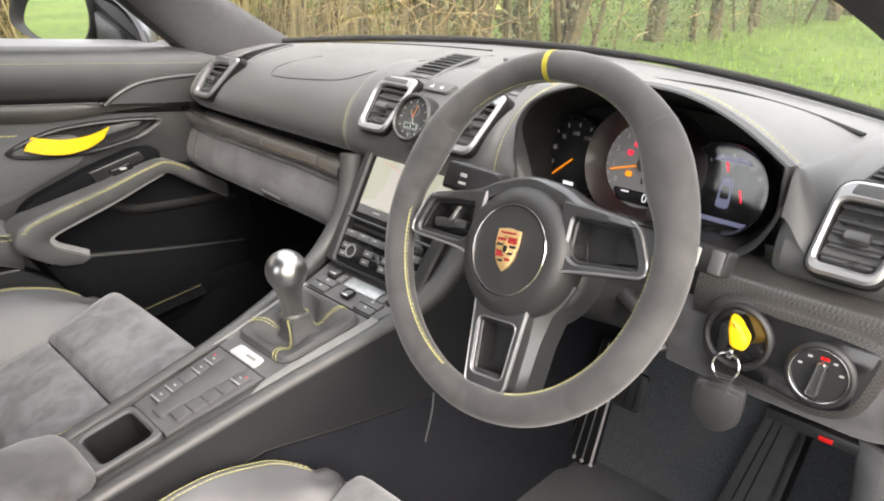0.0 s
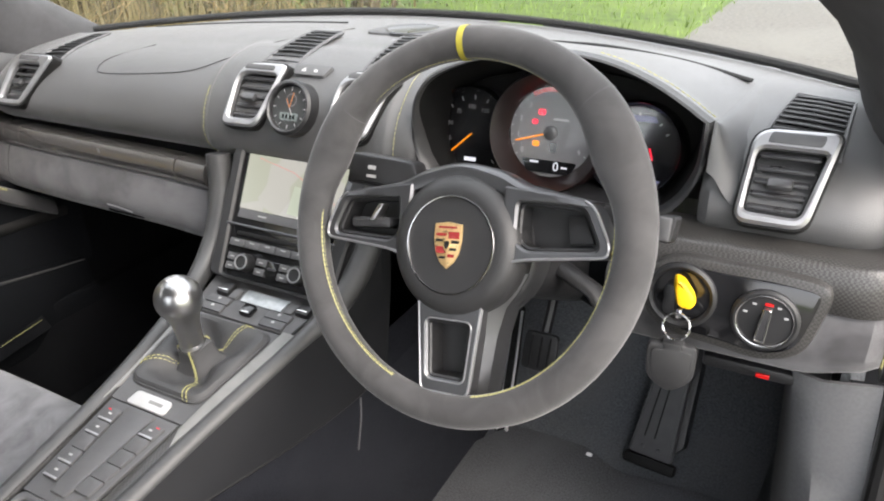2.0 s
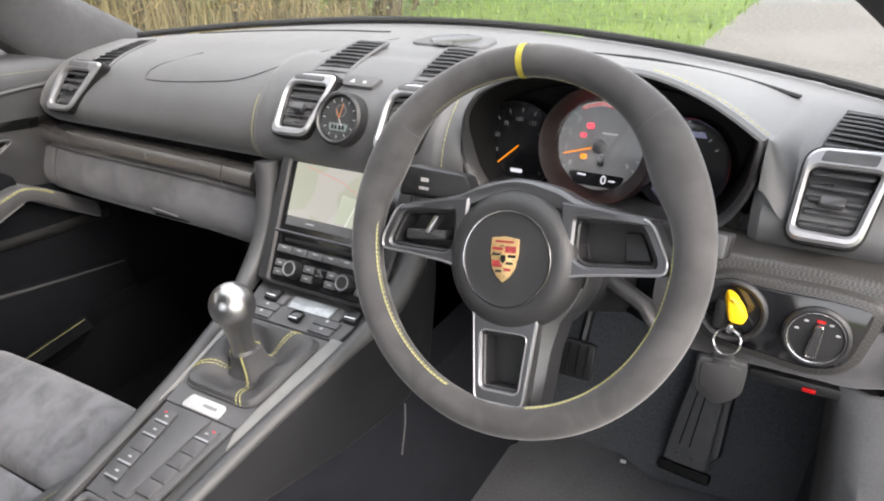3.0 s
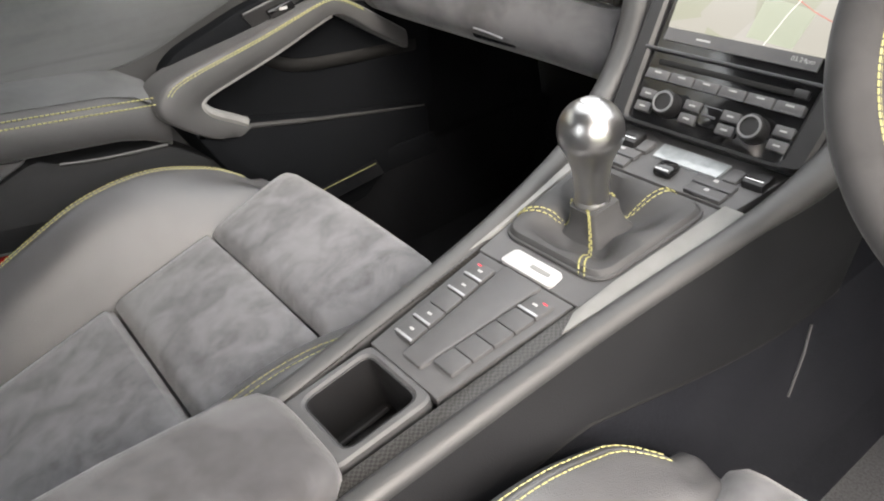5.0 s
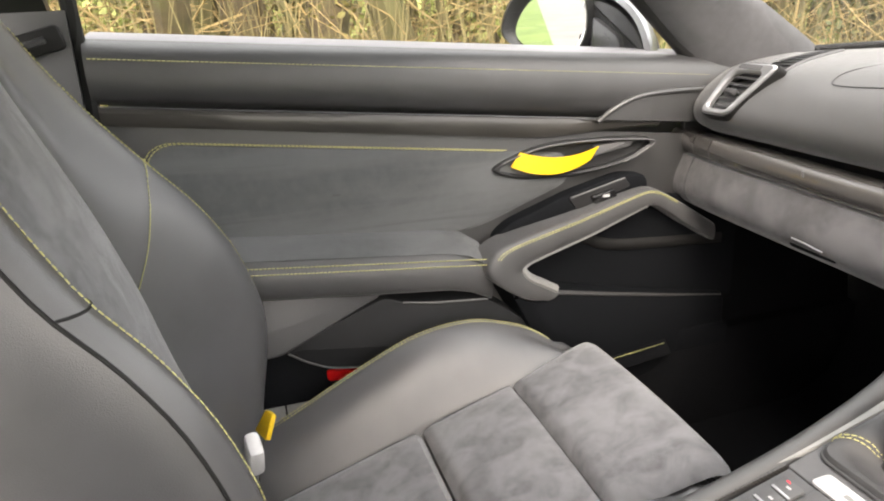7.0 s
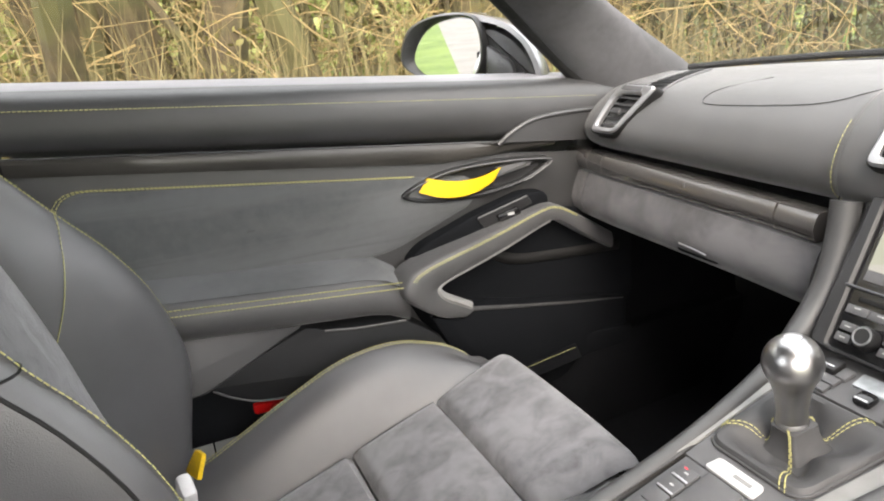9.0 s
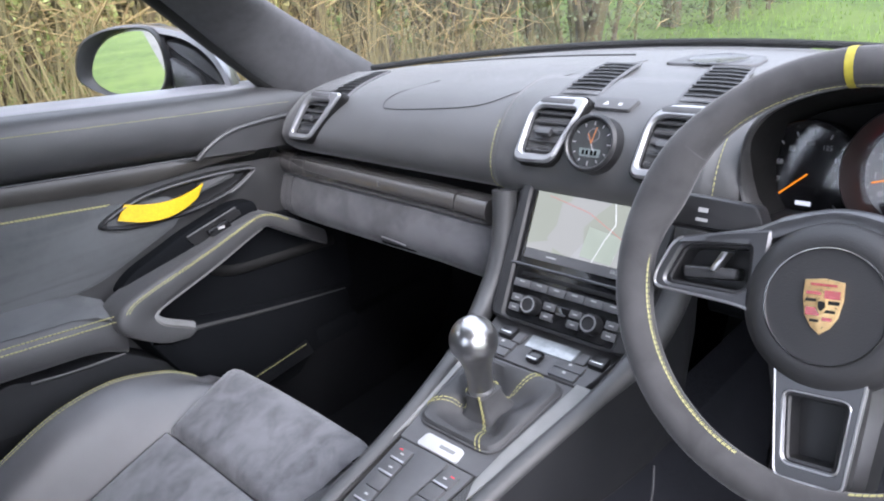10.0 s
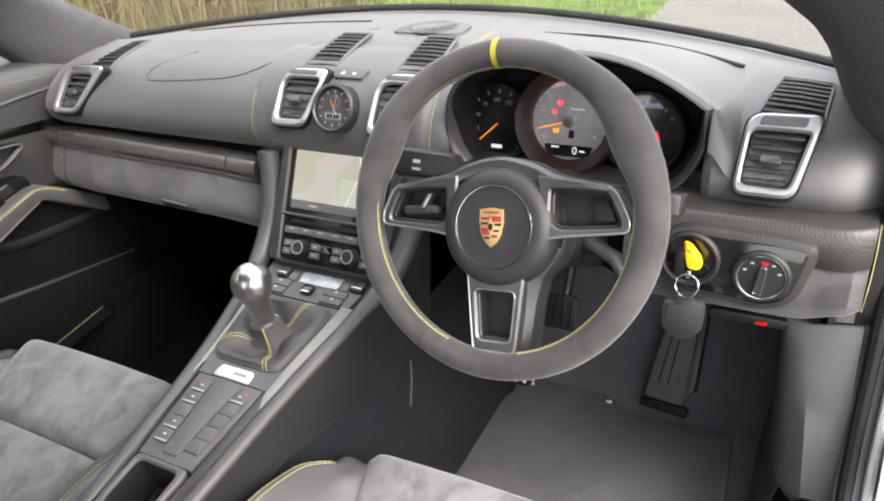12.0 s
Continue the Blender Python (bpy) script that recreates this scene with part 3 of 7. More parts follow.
solid("wall_rear_deck", box((0, -1.40, 0.765), (1.40, 0.86, 0.04), 0.01), SHADED_CARPET, "dark carpeted deck behind the seats", "deck", kind="structure")
hatch = solid("window_2", sheet([[Vector((x * (1 - 0.12 * (1 - t)), mix(-0.62, -1.85, t), mix(1.20, 0.86, t) - 0.05 * x * x)) for t in (0, 0.25, 0.5, 0.75, 1)] for x in (mix(-0.6, 0.6, k / 8) for k in range(9))]), GLASS, "sloping rear hatch glass", "rear window", kind="structure")
hatch.visible_shadow = False

# bonnet and cowl ahead of the windscreen
rows = []
for i in range(15):
    x = mix(-0.86, 0.86, i / 14)
    row = []
    for t in (k / 12 for k in range(13)):
        y = mix(0.93 - 0.40 * x * x, 2.05 - 0.45 * x * x, t)
        z = 0.835 - 0.09 * t - 0.22 * t * t - 0.08 * (x / 0.86) ** 2 + 0.185 * smooth(0.56, 0.78, abs(x)) * (1 - 0.4 * t) * smooth(0.12, 0.70, t)
        row.append(Vector((x, y, z)))
    rows.append(row)
solid("bonnet", sheet(rows, 0.02, (0, 0, -1)), PAINT, "pale silver painted car bonnet", "bonnet")
rows = [[ws_base(x) + Vector((0, 0.012, -0.022)), ws_base(x) + Vector((0, 0.05, -0.030)), ws_base(x) + Vector((0, 0.09, -0.046))] for x in (mix(-0.60, 0.60, k / 20) for k in range(21))]
solid("trim_cowl", sheet(rows, 0.02, (0, 0, -1)), RUBBER, "black scuttle panel below the windscreen", "trim", kind="structure")
for x0, x1, x2 in ((-0.40, -0.21, 0.10), (0.18, 0.44, 0.60)):
    w = thing("wiper", "black windscreen wiper parked on the scuttle", "wiper", ws_base(x1) + Vector((0, 0.05, 0)), "windscreen wipers")
    part("blade", tube([ws_base(mix(x0, x2, k / 8)) + Vector((0, 0.03, -0.008)) for k in range(9)], 0.004, 6), RUBBER, w)
    part("arm", tube([ws_base(x1) + Vector((0, 0.07, -0.026)), ws_base(x1) + Vector((-0.04, 0.045, -0.004)), ws_base(x0 + 0.04) + Vector((0, 0.032, -0.004))], [0.008, 0.005, 0.003], 8), PLASTIC, w)

solid("wall_firewall", box((0, 1.0, 0.50), (1.50, 0.05, 0.60), 0.01), SHADED_CARPET, "dark carpeted firewall", "firewall", kind="structure")
solid("wall_kick_left", sheet([[Vector((x, y, z)) for z, x in ((0.235, -0.62), (0.36, -0.66), (0.50, -0.685), (0.70, -0.70), (0.79, -0.70))] for y in (0.60, 0.70, 0.80, 0.90)], 0.01, (-1, 0, 0)), SHADED_CARPET, "carpeted side of the passenger footwell in a shade-darkened colour", "kick panel", kind="structure")

# floor pan, tunnel sides and sills
bm = bmesh.new()
prof = [(-0.95, 0.30), (-0.30, 0.235), (0.50, 0.225), (0.74, 0.235), (0.82, 0.27), (0.92, 0.42), (0.97, 0.62)]
add_grid(bm, [[(x, y, z) for y, z in prof] for x in (-0.70, -0.4, -0.13, 0.0)])
# Passenger half takes the shade-darkened carpet, driver's half the paler lit one.
solid("floor", bm, SHADED_CARPET, "carpeted passenger floor in a shade-darkened colour", "floor", kind="structure")
bm = bmesh.new()
add_grid(bm, [[(x, y, z) for y, z in prof] for x in (0.0, 0.13, 0.4, 0.70)])
solid("floor_driver", bm, LIT_CARPET, "carpeted driver's floor in a light-raised colour", "floor", kind="structure")
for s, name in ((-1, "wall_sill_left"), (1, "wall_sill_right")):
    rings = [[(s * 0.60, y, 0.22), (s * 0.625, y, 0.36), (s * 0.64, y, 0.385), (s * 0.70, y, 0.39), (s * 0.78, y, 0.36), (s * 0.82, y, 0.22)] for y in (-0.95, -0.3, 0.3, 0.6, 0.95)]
    solid(name, loft(rings), SHADED_CARPET, "carpeted door sill", "sill", kind="structure")

# ---- dashboard ----
dash = thing("dashboard", "black leather dashboard with grey suede lower half and yellow stitching", "dashboard", (0, 0.6, 0.7))


def crown(x):
    return 0.020 * max(-0.6, 1 - (x / 0.5) ** 2)


PAD = [(0.62, 0.744), (0.555, 0.748), (0.532, 0.755), (0.514, 0.766), (0.505, 0.781), (0.506, 0.799), (0.519, 0.822), (0.543, 0.843), (0.570, 0.857), (0.615, 0.867), (0.69, 0.874)]


def pad_profile(x):
    """Upper dashboard from its lower lip over the brow to the windscreen."""
    b = ws_base(x)
    c = crown(x)
    back = 0.05 * smooth(0.60, 0.70, abs(x)) ** 2
    pts = [Vector((x, y + back, z + c * smooth(0.76, 0.86, z))) for y, z in PAD]
    pts.append(Vector((x, b.y + 0.01, b.z - 0.004)))
    return spline(pts, 4)


def hump(x):
    """The raised middle that carries the vents and the clock."""
    return smooth(-0.152, -0.135, x) * (1 - smooth(0.135, 0.150, x))


xs = sorted(set([round(mix(-0.70, 0.70, k / 70), 4) for k in range(71)] + [-0.152, -0.147, -0.142, -0.136, 0.136, 0.143, 0.15, 0.172, 0.176, 0.486, 0.490]))
rows = []
for x in xs:
    pts = pad_profile(x)
    h = hump(x)
    deep = smooth(0.171, 0.177, x) * (1 - smooth(0.485, 0.491, x))
    out = []
    for p in pts:
        q = p.copy()
        if p.y < 0.62:
            q.y -= 0.007 * h * (1 - smooth(0.55, 0.62, p.y))
            q.z += 0.004 * h * smooth(0.80, 0.86, p.z)
        if deep and q.y < 0.64:
            q.y = mix(q.y, 0.64, deep)
        out.append(q)
    rows.append(out)
part("upper_pad", sheet(rows, 0.0), DASH_LEATHER, dash, "smooth black leather pad")


def on_pad(x, s):
    """A point on the pad a share s of the way from lip to windscreen, with the outward direction."""
    pts = pad_profile(x)
    k = s * (len(pts) - 1)
    i = min(int(k), len(pts) - 2)
    p = pts[i].lerp(pts[i + 1], k - i)
    t = (pts[i + 1] - pts[i]).normalized()
    return p, Vector((0, -t.z, t.y))


# passenger airbag outline: a fine groove line
line = [on_pad(x, s)[0] + on_pad(x, s)[1] * 0.0006 for x, s in ((-0.05, 0.93), (-0.115, 0.84), (-0.155, 0.72), (-0.20, 0.645), (-0.27, 0.62), (-0.36, 0.61), (-0.392, 0.625), (-0.385, 0.70), (-0.33, 0.80))]
part("airbag_seam", tube(spline(line, 6), 0.0006, 6), PLASTIC, dash)
for x in (-0.148, 0.146):
    for dx in (-0.003, 0.003):
        stitches([on_pad(x + dx, s)[0] + on_pad(x + dx, s)[1] * 0.0012 for s in (k / 60 for k in range(8, 36 if x < 0 else 57))], dash, 0.006, 0.0042)

# windscreen demister slot and loudspeaker grille on top
part("speaker_plate", prism(rounded([(-0.062, -0.034), (0.058, -0.034), (0.050, 0.036), (-0.052, 0.036)], 0.02), axes(on_pad(0.05, 0.93)[0] + Vector((0, 0, 0.0015)), (1, 0, 0), (0, 1, 0)), -0.004, 0.003, 0.002), GREY_PLASTIC, dash)
part("speaker_grille", lathe([(0.001, 0.0006), (0.034, 0.0006), (0.036, 0.0016), (0.039, 0.0)], axes(on_pad(0.05, 0.93)[0] + Vector((0, 0, 0.0046)), (1, 0, 0), (0, 1, 0)), 28), LOUVRE, dash, "round black loudspeaker grille")
part("demister_slot", tube([on_pad(x, 0.955)[0] + Vector((0, 0, 0.001)) for x in (-0.48, -0.38, -0.28, -0.18, -0.10)], 0.003, 6, flat=0.35), RUBBER, dash)
part("demister_slot", tube(spline([(0.19, 0.757, 0.887), (0.26, 0.737, 0.8905), (0.33, 0.717, 0.8930), (0.40, 0.697, 0.8900), (0.45, 0.683, 0.8850), (0.505, 0.667, 0.8765)], 4), 0.0042, 6, flat=0.5), RUBBER, dash)


def rounded_each(poly, radii, n=6):
    """A polygon whose corners are rounded each by its own radius."""
    out, k = [], len(poly)
    for i in range(k):
        a, b, c = Vector(poly[i - 1]), Vector(poly[i]), Vector(poly[(i + 1) % k])
        p = b + (a - b).normalized() * min(radii[i], (a - b).length * 0.48)
        q = b + (c - b).normalized() * min(radii[i], (c - b).length * 0.48)
        for j in range(n + 1):
            t = j / n
            out.append((1 - t) ** 2 * p + 2 * t * (1 - t) * b + t * t * q)
    return out


def air_vent(x, outer, inner, radii, zb, zt, low, high):
    """A framed vent with tilted louvres, a sliding tab and a slotted grille that runs up the brow behind it. low, high: the grille's ends on the brow, as (left, right, depth)."""
    base = Vector((x, 0.4955 - 0.004 * hump(x), zb))
    up = Vector((x, 0.538 - 0.002 * hump(x), zt)) - base
    h = up.length
    m = axes(base, (1, 0, 0), up)
    po, pi = rounded_each(outer, radii), rounded_each(inner, [r * 0.55 for r in radii])
    frame_ob = part("air_vent", frame_ring(po, pi, m, -0.014, 0.0065, 0.0028), SILVER, dash, "satin silver vent frame with black louvres")
    part("seat_line", frame_ring(inset(po, -0.0022), inset(po, 0.001), m, -0.014, 0.0015, 0.0006), RUBBER, frame_ob)
    part("duct", prism(inset(pi, -0.003), m, -0.03, -0.024), RUBBER, frame_ob, "dark duct behind the louvres")
    part("duct_wall", frame_ring(inset(pi, -0.002), inset(pi, 0.0015), m, -0.026, -0.002, 0.0005), RUBBER, frame_ob)
    (bl, br, tr, tl) = [Vector(p) for p in inner]
    for k in range(5):
        t = (k + 0.42) / 5.0
        a, b = bl.lerp(tl, t) + Vector((0.0022, 0)), br.lerp(tr, t) - Vector((0.0022, 0))
        w, c = (b.x - a.x) / 2, (a + b) / 2
        tilt = m @ Matrix.Translation((c.x, c.y, 0.0005)) @ pose(0, 0, 0, -50, 0, 0)
        blade = rounded_each([(-w * 0.94, -0.0008), (w * 0.94, -0.0008), (w, 0.0070), (-w, 0.0070)], [0.003, 0.003, 0.001, 0.001], 3)
        part("louvre", prism(blade, tilt, -0.0012, 0.0012, 0.0009), LOUVRE, frame_ob)
    c = (bl + br + tr + tl) / 4
    part("tab", box(m @ Vector((c.x - 0.001, c.y - 0.002, 0.0045)), (0.022, 0.011, 0.009), 0.003, m @ pose(0, 0, 0, -25, 0, 0)), LOUVRE, frame_ob)
    u0, u1 = mix(tl.x, tr.x, 0.12), mix(tl.x, tr.x, 0.90)
    zt_in, zt_out = (tl.y + tr.y) / 2, (outer[2][1] + outer[3][1]) / 2
    part("trim_bar", prism(rounded([(u0, zt_in + 0.0045), (u1, zt_in + 0.0045), (u1 + 0.002, zt_out - 0.0035), (u0 + 0.003, zt_out - 0.0035)], 0.003, 3), m, 0.0, 0.0072, 0.0004), GREY_PLASTIC, frame_ob)
    # slats on the brow, sunk in a black well with a leather-grey border

    def brow(u, t):
        y = mix(low[2], high[2], t)
        xx = mix(mix(low[0], low[1], u), mix(high[0], high[1], u), t)
        pts = pad_profile(xx)
        i = max(k for k in range(len(pts) - 1) if pts[k].y <= y or k == 20)
        f = (y - pts[i].y) / max(1e-5, pts[i + 1].y - pts[i].y)
        p = pts[i].lerp(pts[i + 1], f)
        return Vector((xx, y, p.z + 0.004 * hump(x)))

    well = part("grille", sheet([[brow(u, t) + Vector((0, 0, 0.0012)) for u in (0, 0.25, 0.5, 0.75, 1)] for t in (k / 8 for k in range(9))], 0.003), RUBBER, dash, "black slotted demister grille")
    rim = [brow(0, k / 8) for k in range(9)] + [brow(k / 4, 1) for k in range(1, 5)] + [brow(1, 1 - k / 8) for k in range(1, 9)]
    part("grille_rim", tube([p + Vector((0, 0, 0.0015)) for p in rim], 0.0022, 6), GREY_PLASTIC, well)
    for k in range(10):
        t = (k + 0.5) / 10
        a, b = brow(0.03, t), brow(0.97, t)
        part("slat", tube([a + Vector((0, 0, 0.0020)), (a + b) / 2 + Vector((0, 0, 0.0032)), b + Vector((0, 0, 0.0020))], 0.0024, 6, flat=0.45), PLASTIC, well)
    return frame_ob


air_vent(-0.571, [(-0.026, -0.002), (0.033, 0.0), (0.086, 0.085), (-0.008, 0.084)], [(-0.014, 0.0085), (0.029, 0.009), (0.063, 0.0695), (0.001, 0.0685)], (0.014, 0.014, 0.012, 0.036), 0.789, 0.858, (-0.562, -0.496, 0.544), (-0.553, -0.510, 0.665))
air_vent(-0.0765, [(-0.026, -0.001), (0.032, 0.001), (0.060, 0.085), (-0.018, 0.084)], [(-0.0155, 0.010), (0.0272, 0.0115), (0.048, 0.070), (-0.0135, 0.070)], (0.014, 0.014, 0.010, 0.034), 0.810, 0.880, (-0.078, -0.022, 0.545), (-0.078, -0.028, 0.668))
air_vent(0.0870, [(-0.028, -0.001), (0.030, 0.001), (0.055, 0.085), (-0.022, 0.084)], [(-0.0195, 0.010), (0.0252, 0.0115), (0.043, 0.070), (-0.0165, 0.070)], (0.014, 0.014, 0.010, 0.034), 0.810, 0.880, (0.080, 0.138, 0.545), (0.070, 0.118, 0.668))
air_vent(0.559, [(-0.035, -0.0055), (0.027, -0.005), (0.043, 0.085), (-0.030, 0.083)], [(-0.0280, 0.0050), (0.0205, 0.0045), (0.0335, 0.0655), (-0.0255, 0.0655)], (0.014, 0.014, 0.010, 0.018), 0.792, 0.861, (0.533, 0.601, 0.545), (0.551, 0.606, 0.655))

# clock on top of the middle, with its bezel
cm = axes((0.007, 0.500, 0.840), (1, 0, 0), (0, 0.42, 0.9))
clock = part("clock", lathe([(0.034, -0.02), (0.034, 0.004), (0.031, 0.007), (0.028, 0.005), (0.027, 0.0)], cm, 36), PLASTIC, dash, "round black clock with orange second hand")
part("dial", lathe([(0.001, 0.0005), (0.027, 0.0)], cm, 30), material("stopwatch_face", (0.035, 0.037, 0.038), 0.5, vary=0.2, scale=60), clock)
part("bezel", lathe([(0.0285, 0.0056), (0.0298, 0.0070), (0.0306, 0.0068)], cm, 36), LOUVRE, clock)
cg = part("clock_glass", lathe([(0.001, 0.0042), (0.0275, 0.004)], cm, 30), GAUGE_GLASS, clock)
cg.visible_shadow = False
for k in range(12):
    a = math.pi * k / 6
    part("hour_mark", box(cm @ Vector((0.0230 * math.sin(a), 0.0230 * math.cos(a), 0.0012)), (0.0010, 0.0035 if k % 3 else 0.0045, 0.0004), 0, cm.to_3x3().to_4x4() @ pose(0, 0, 0, 0, 0, -math.degrees(a))), WHITE_MARK, clock)
part("sub_dial", lathe([(0.0068, 0.0012), (0.0074, 0.0016), (0.0080, 0.0012)], cm @ Matrix.Translation((0.001, 0.0095, 0)), 20), DIAL_GREY, clock)
part("digital_window", prism(rounded([(-0.013, -0.0155), (0.013, -0.0155), (0.014, -0.006), (-0.014, -0.006)], 0.002), cm, 0.0006, 0.0012), material("grey_lcd", (0.16, 0.19, 0.185), 0.3, vary=0.3, scale=300), clock, "pale grey digital window")
for x in (-0.008, -0.003, 0.003, 0.008):
    part("digit_bar", box(cm @ Vector((x, -0.0108, 0.0014)), (0.0030, 0.0052, 0.0003), 0, cm), GLOSS, clock)
ORANGE_PRINT = material("orange_print", (0.42, 0.16, 0.05), 0.6)
for ang, ln, w, mt in ((12, 0.019, 0.0012, ORANGE_PRINT), (-28, 0.012, 0.0010, ORANGE_PRINT), (150, 0.010, 0.0010, WHITE_MARK)):
    part("hand", box(cm @ (pose(0, 0, 0, 0, 0, -ang) @ Vector((0, ln / 2, 0.0019))), (w, ln, 0.0004), 0, cm.to_3x3().to_4x4() @ pose(0, 0, 0, 0, 0, -ang)), mt, clock)
# hazard and lock switches above the clock
sm = axes((0.010, 0.545, 0.8745), (1, 0, 0), (0, 0.84, 0.54))
sw = part("switch_panel", prism(rounded([(-0.024, -0.008), (0.022, -0.008), (0.029, 0.010), (-0.027, 0.010)], 0.004), sm, -0.004, 0.003, 0.001), GREY_PLASTIC, dash)
part("hazard_mark", prism([(-0.014, -0.003), (-0.006, -0.003), (-0.009, 0.003)], sm, 0.003, 0.0034), WHITE_MARK, sw)
part("lock_mark", prism([(0.006, -0.003), (0.011, -0.003), (0.011, 0.001), (0.006, 0.001)], sm, 0.003, 0.0034), WHITE_MARK, sw)

# passenger side: trim strip in pieces and the suede glovebox
def front_y(x):
    return 0.506 + 0.16 * max(0, -x - 0.55) ** 1.5 - 0.010 * smooth(-0.30, -0.12, x)


def band(x0, x1, prof, n=10, y_off=0.0):
    rows = []
    for k in range(n + 1):
        x = mix(x0, x1, k / n)
        rows.append([Vector((x, front_y(x) + y + y_off, z + 0.006 * (1 - smooth(-0.7, -0.2, x)))) for y, z in prof])
    return rows


STRIP = spline([(0.030, 0.742, 0), (0.008, 0.742, 0), (0.001, 0.737, 0), (-0.003, 0.724, 0), (0.001, 0.711, 0), (0.006, 0.7075, 0), (0.03, 0.7075, 0)], 4)
STRIP = [(p.x, p.y) for p in STRIP]
for x0, x1 in ((-0.705, -0.632), (-0.630, -0.587), (-0.585, -0.2235), (-0.2215, -0.160)):
    part("trim_strip", loft(band(x0 + 0.0006, x1 - 0.0006, STRIP, 12), True, False), CARBON_STRIP, dash, "glossy lacquered carbon strip")
# A thin pale block set on the strip marks a small nick.
part("trim_nick", box((-0.385, front_y(-0.385) - 0.0035, 0.734), (0.004, 0.002, 0.008), 0.0006), GREY_PLASTIC, dash, "small pale nick in the strip")
GLOVE = spline([(0.03, 0.704, 0), (0.006, 0.704, 0), (0.0, 0.700, 0), (-0.012, 0.67, 0), (-0.012, 0.645, 0), (0.005, 0.625, 0), (0.04, 0.613, 0), (0.12, 0.605, 0)], 4)
GLOVE = [(p.x, p.y) for p in GLOVE]
for x0, x1, nm in ((-0.705, -0.632, "side_panel"), (-0.630, -0.150, "glovebox_lid")):
    part(nm, loft(band(x0 + 0.0008, x1 - 0.0008, GLOVE, 14), True, False), SUEDE, dash, "grey suede panel")
# Surface plate in near-black; the recess's shade is only in its colour.
gh = part("glovebox_handle", prism(rounded([(-0.04, -0.011), (0.045, -0.011), (0.03, 0.009), (-0.035, 0.009)], 0.008), axes((-0.350, front_y(-0.35) - 0.0085, 0.6475), (1, 0, 0), (0, -0.15, 1)), -0.003, 0.002, 0.001), SHADED_CARPET, dash, "silver-edged glovebox latch on a plate coloured as a dark recess")
part("latch", tube([(-0.381, front_y(-0.381) - 0.0135, 0.6505), (-0.355, front_y(-0.355) - 0.0140, 0.6495), (-0.327, front_y(-0.327) - 0.0135, 0.6465)], 0.0013, 6), SILVER, gh)
# dark body behind the panels
part("end_cap", prism(rounded([(0.515, 0.60), (0.90, 0.60), (0.90, 0.84), (0.60, 0.845), (0.53, 0.80)], 0.02), axes((-0.692, 0, 0), (0, 1, 0), (0, 0, 1)), -0.006, 0.006, 0.002), PLASTIC, dash)
part("carrier", box((-0.12, 0.68, 0.70), (1.14, 0.30, 0.08), 0.01), PLASTIC, dash)

# ---- instrument binnacle ----
BC = Vector((0.333, 0, 0.838))


LIP = spline([(0.174, 0, 0.815), (0.175, 0, 0.845), (0.183, 0, 0.870), (0.203, 0, 0.892), (0.245, 0, 0.911), (0.305, 0, 0.924), (0.360, 0, 0.925), (0.400, 0, 0.918), (0.437, 0, 0.904), (0.466, 0, 0.888), (0.490, 0, 0.872)], 4)
SIDE = spline([(0.490, 0, 0.866), (0.488, 0, 0.845), (0.482, 0, 0.815), (0.462, 0, 0.780), (0.42, 0, 0.757), (0.34, 0, 0.750), (0.25, 0, 0.752), (0.20, 0, 0.768), (0.180, 0, 0.792)], 4)
OUT = LIP + SIDE
mid = Vector((0.332, 0, 0.835))


def lip_ring(f, y, y_low=None, flat=1.0):
    """The binnacle's opening drawn in or out by f at depth y; its lower half may lie deeper, its arch lower."""
    out = []
    for k, p in enumerate(OUT):
        low = 1 - smooth(0.80, 0.87, p.z)
        q = mid + (p - mid) * f
        q.z = min(q.z, mid.z + (q.z - mid.z) * flat)
        q.y = y if y_low is None else mix(y, y_low, low)
        out.append(q)
    return out


rings = [lip_ring(0.90, 0.618, None, 0.62), lip_ring(0.925, 0.575, None, 0.76), lip_ring(0.955, 0.530, 0.555, 0.93), lip_ring(0.975, 0.512, 0.535), lip_ring(0.990, 0.507, 0.525), lip_ring(1.010, 0.508, 0.517), lip_ring(1.03, 0.516, 0.515)]
binn = part("instrument_hood", loft(rings[3:], False), LEATHER, dash, "arched black leather instrument hood")
part("hood_lining", loft(rings[:4], False), HOOD_LINING, binn, "matt black lining inside the hood")
# upper skin of the hood, running forward into the dashboard top


def pad_z(x, y):
    """Height of the dashboard pad at a depth."""
    pts = [p for p in pad_profile(x) if p.z > 0.779]
    for a, b in zip(pts, pts[1:]):
        if a.y <= y <= b.y:
            return mix(a.z, b.z, (y - a.y) / max(1e-6, b.y - a.y))
    return pts[0].z if y < pts[0].y else pts[-1].z


rows = []
for p in LIP:
    q = mid + (p - mid) * 1.03
    q.y = 0.516
    row = [q]
    for t in (0.06, 0.13, 0.22, 0.33, 0.45, 0.58, 0.72, 0.86, 1.0):
        xx = mid.x + (q.x - mid.x) * (1 + 0.16 * t)
        y = mix(0.516, 0.80, t)
        row.append(Vector((xx, y, mix(q.z, min(q.z, pad_z(xx, y)), smooth(-0.15, 1.0, t)) - 0.004 * smooth(0.85, 1.0, t))))
    rows.append(row)
rows = [[Vector((q.x - 0.004, q.y, q.z - 0.09)) for q in rows[0]]] + rows
part("hood_skin", sheet(rows, 0.0), DASH_LEATHER, dash)

# the hood's right cheek, which rolls down into the pad
edge = rows[-1]
rows = []
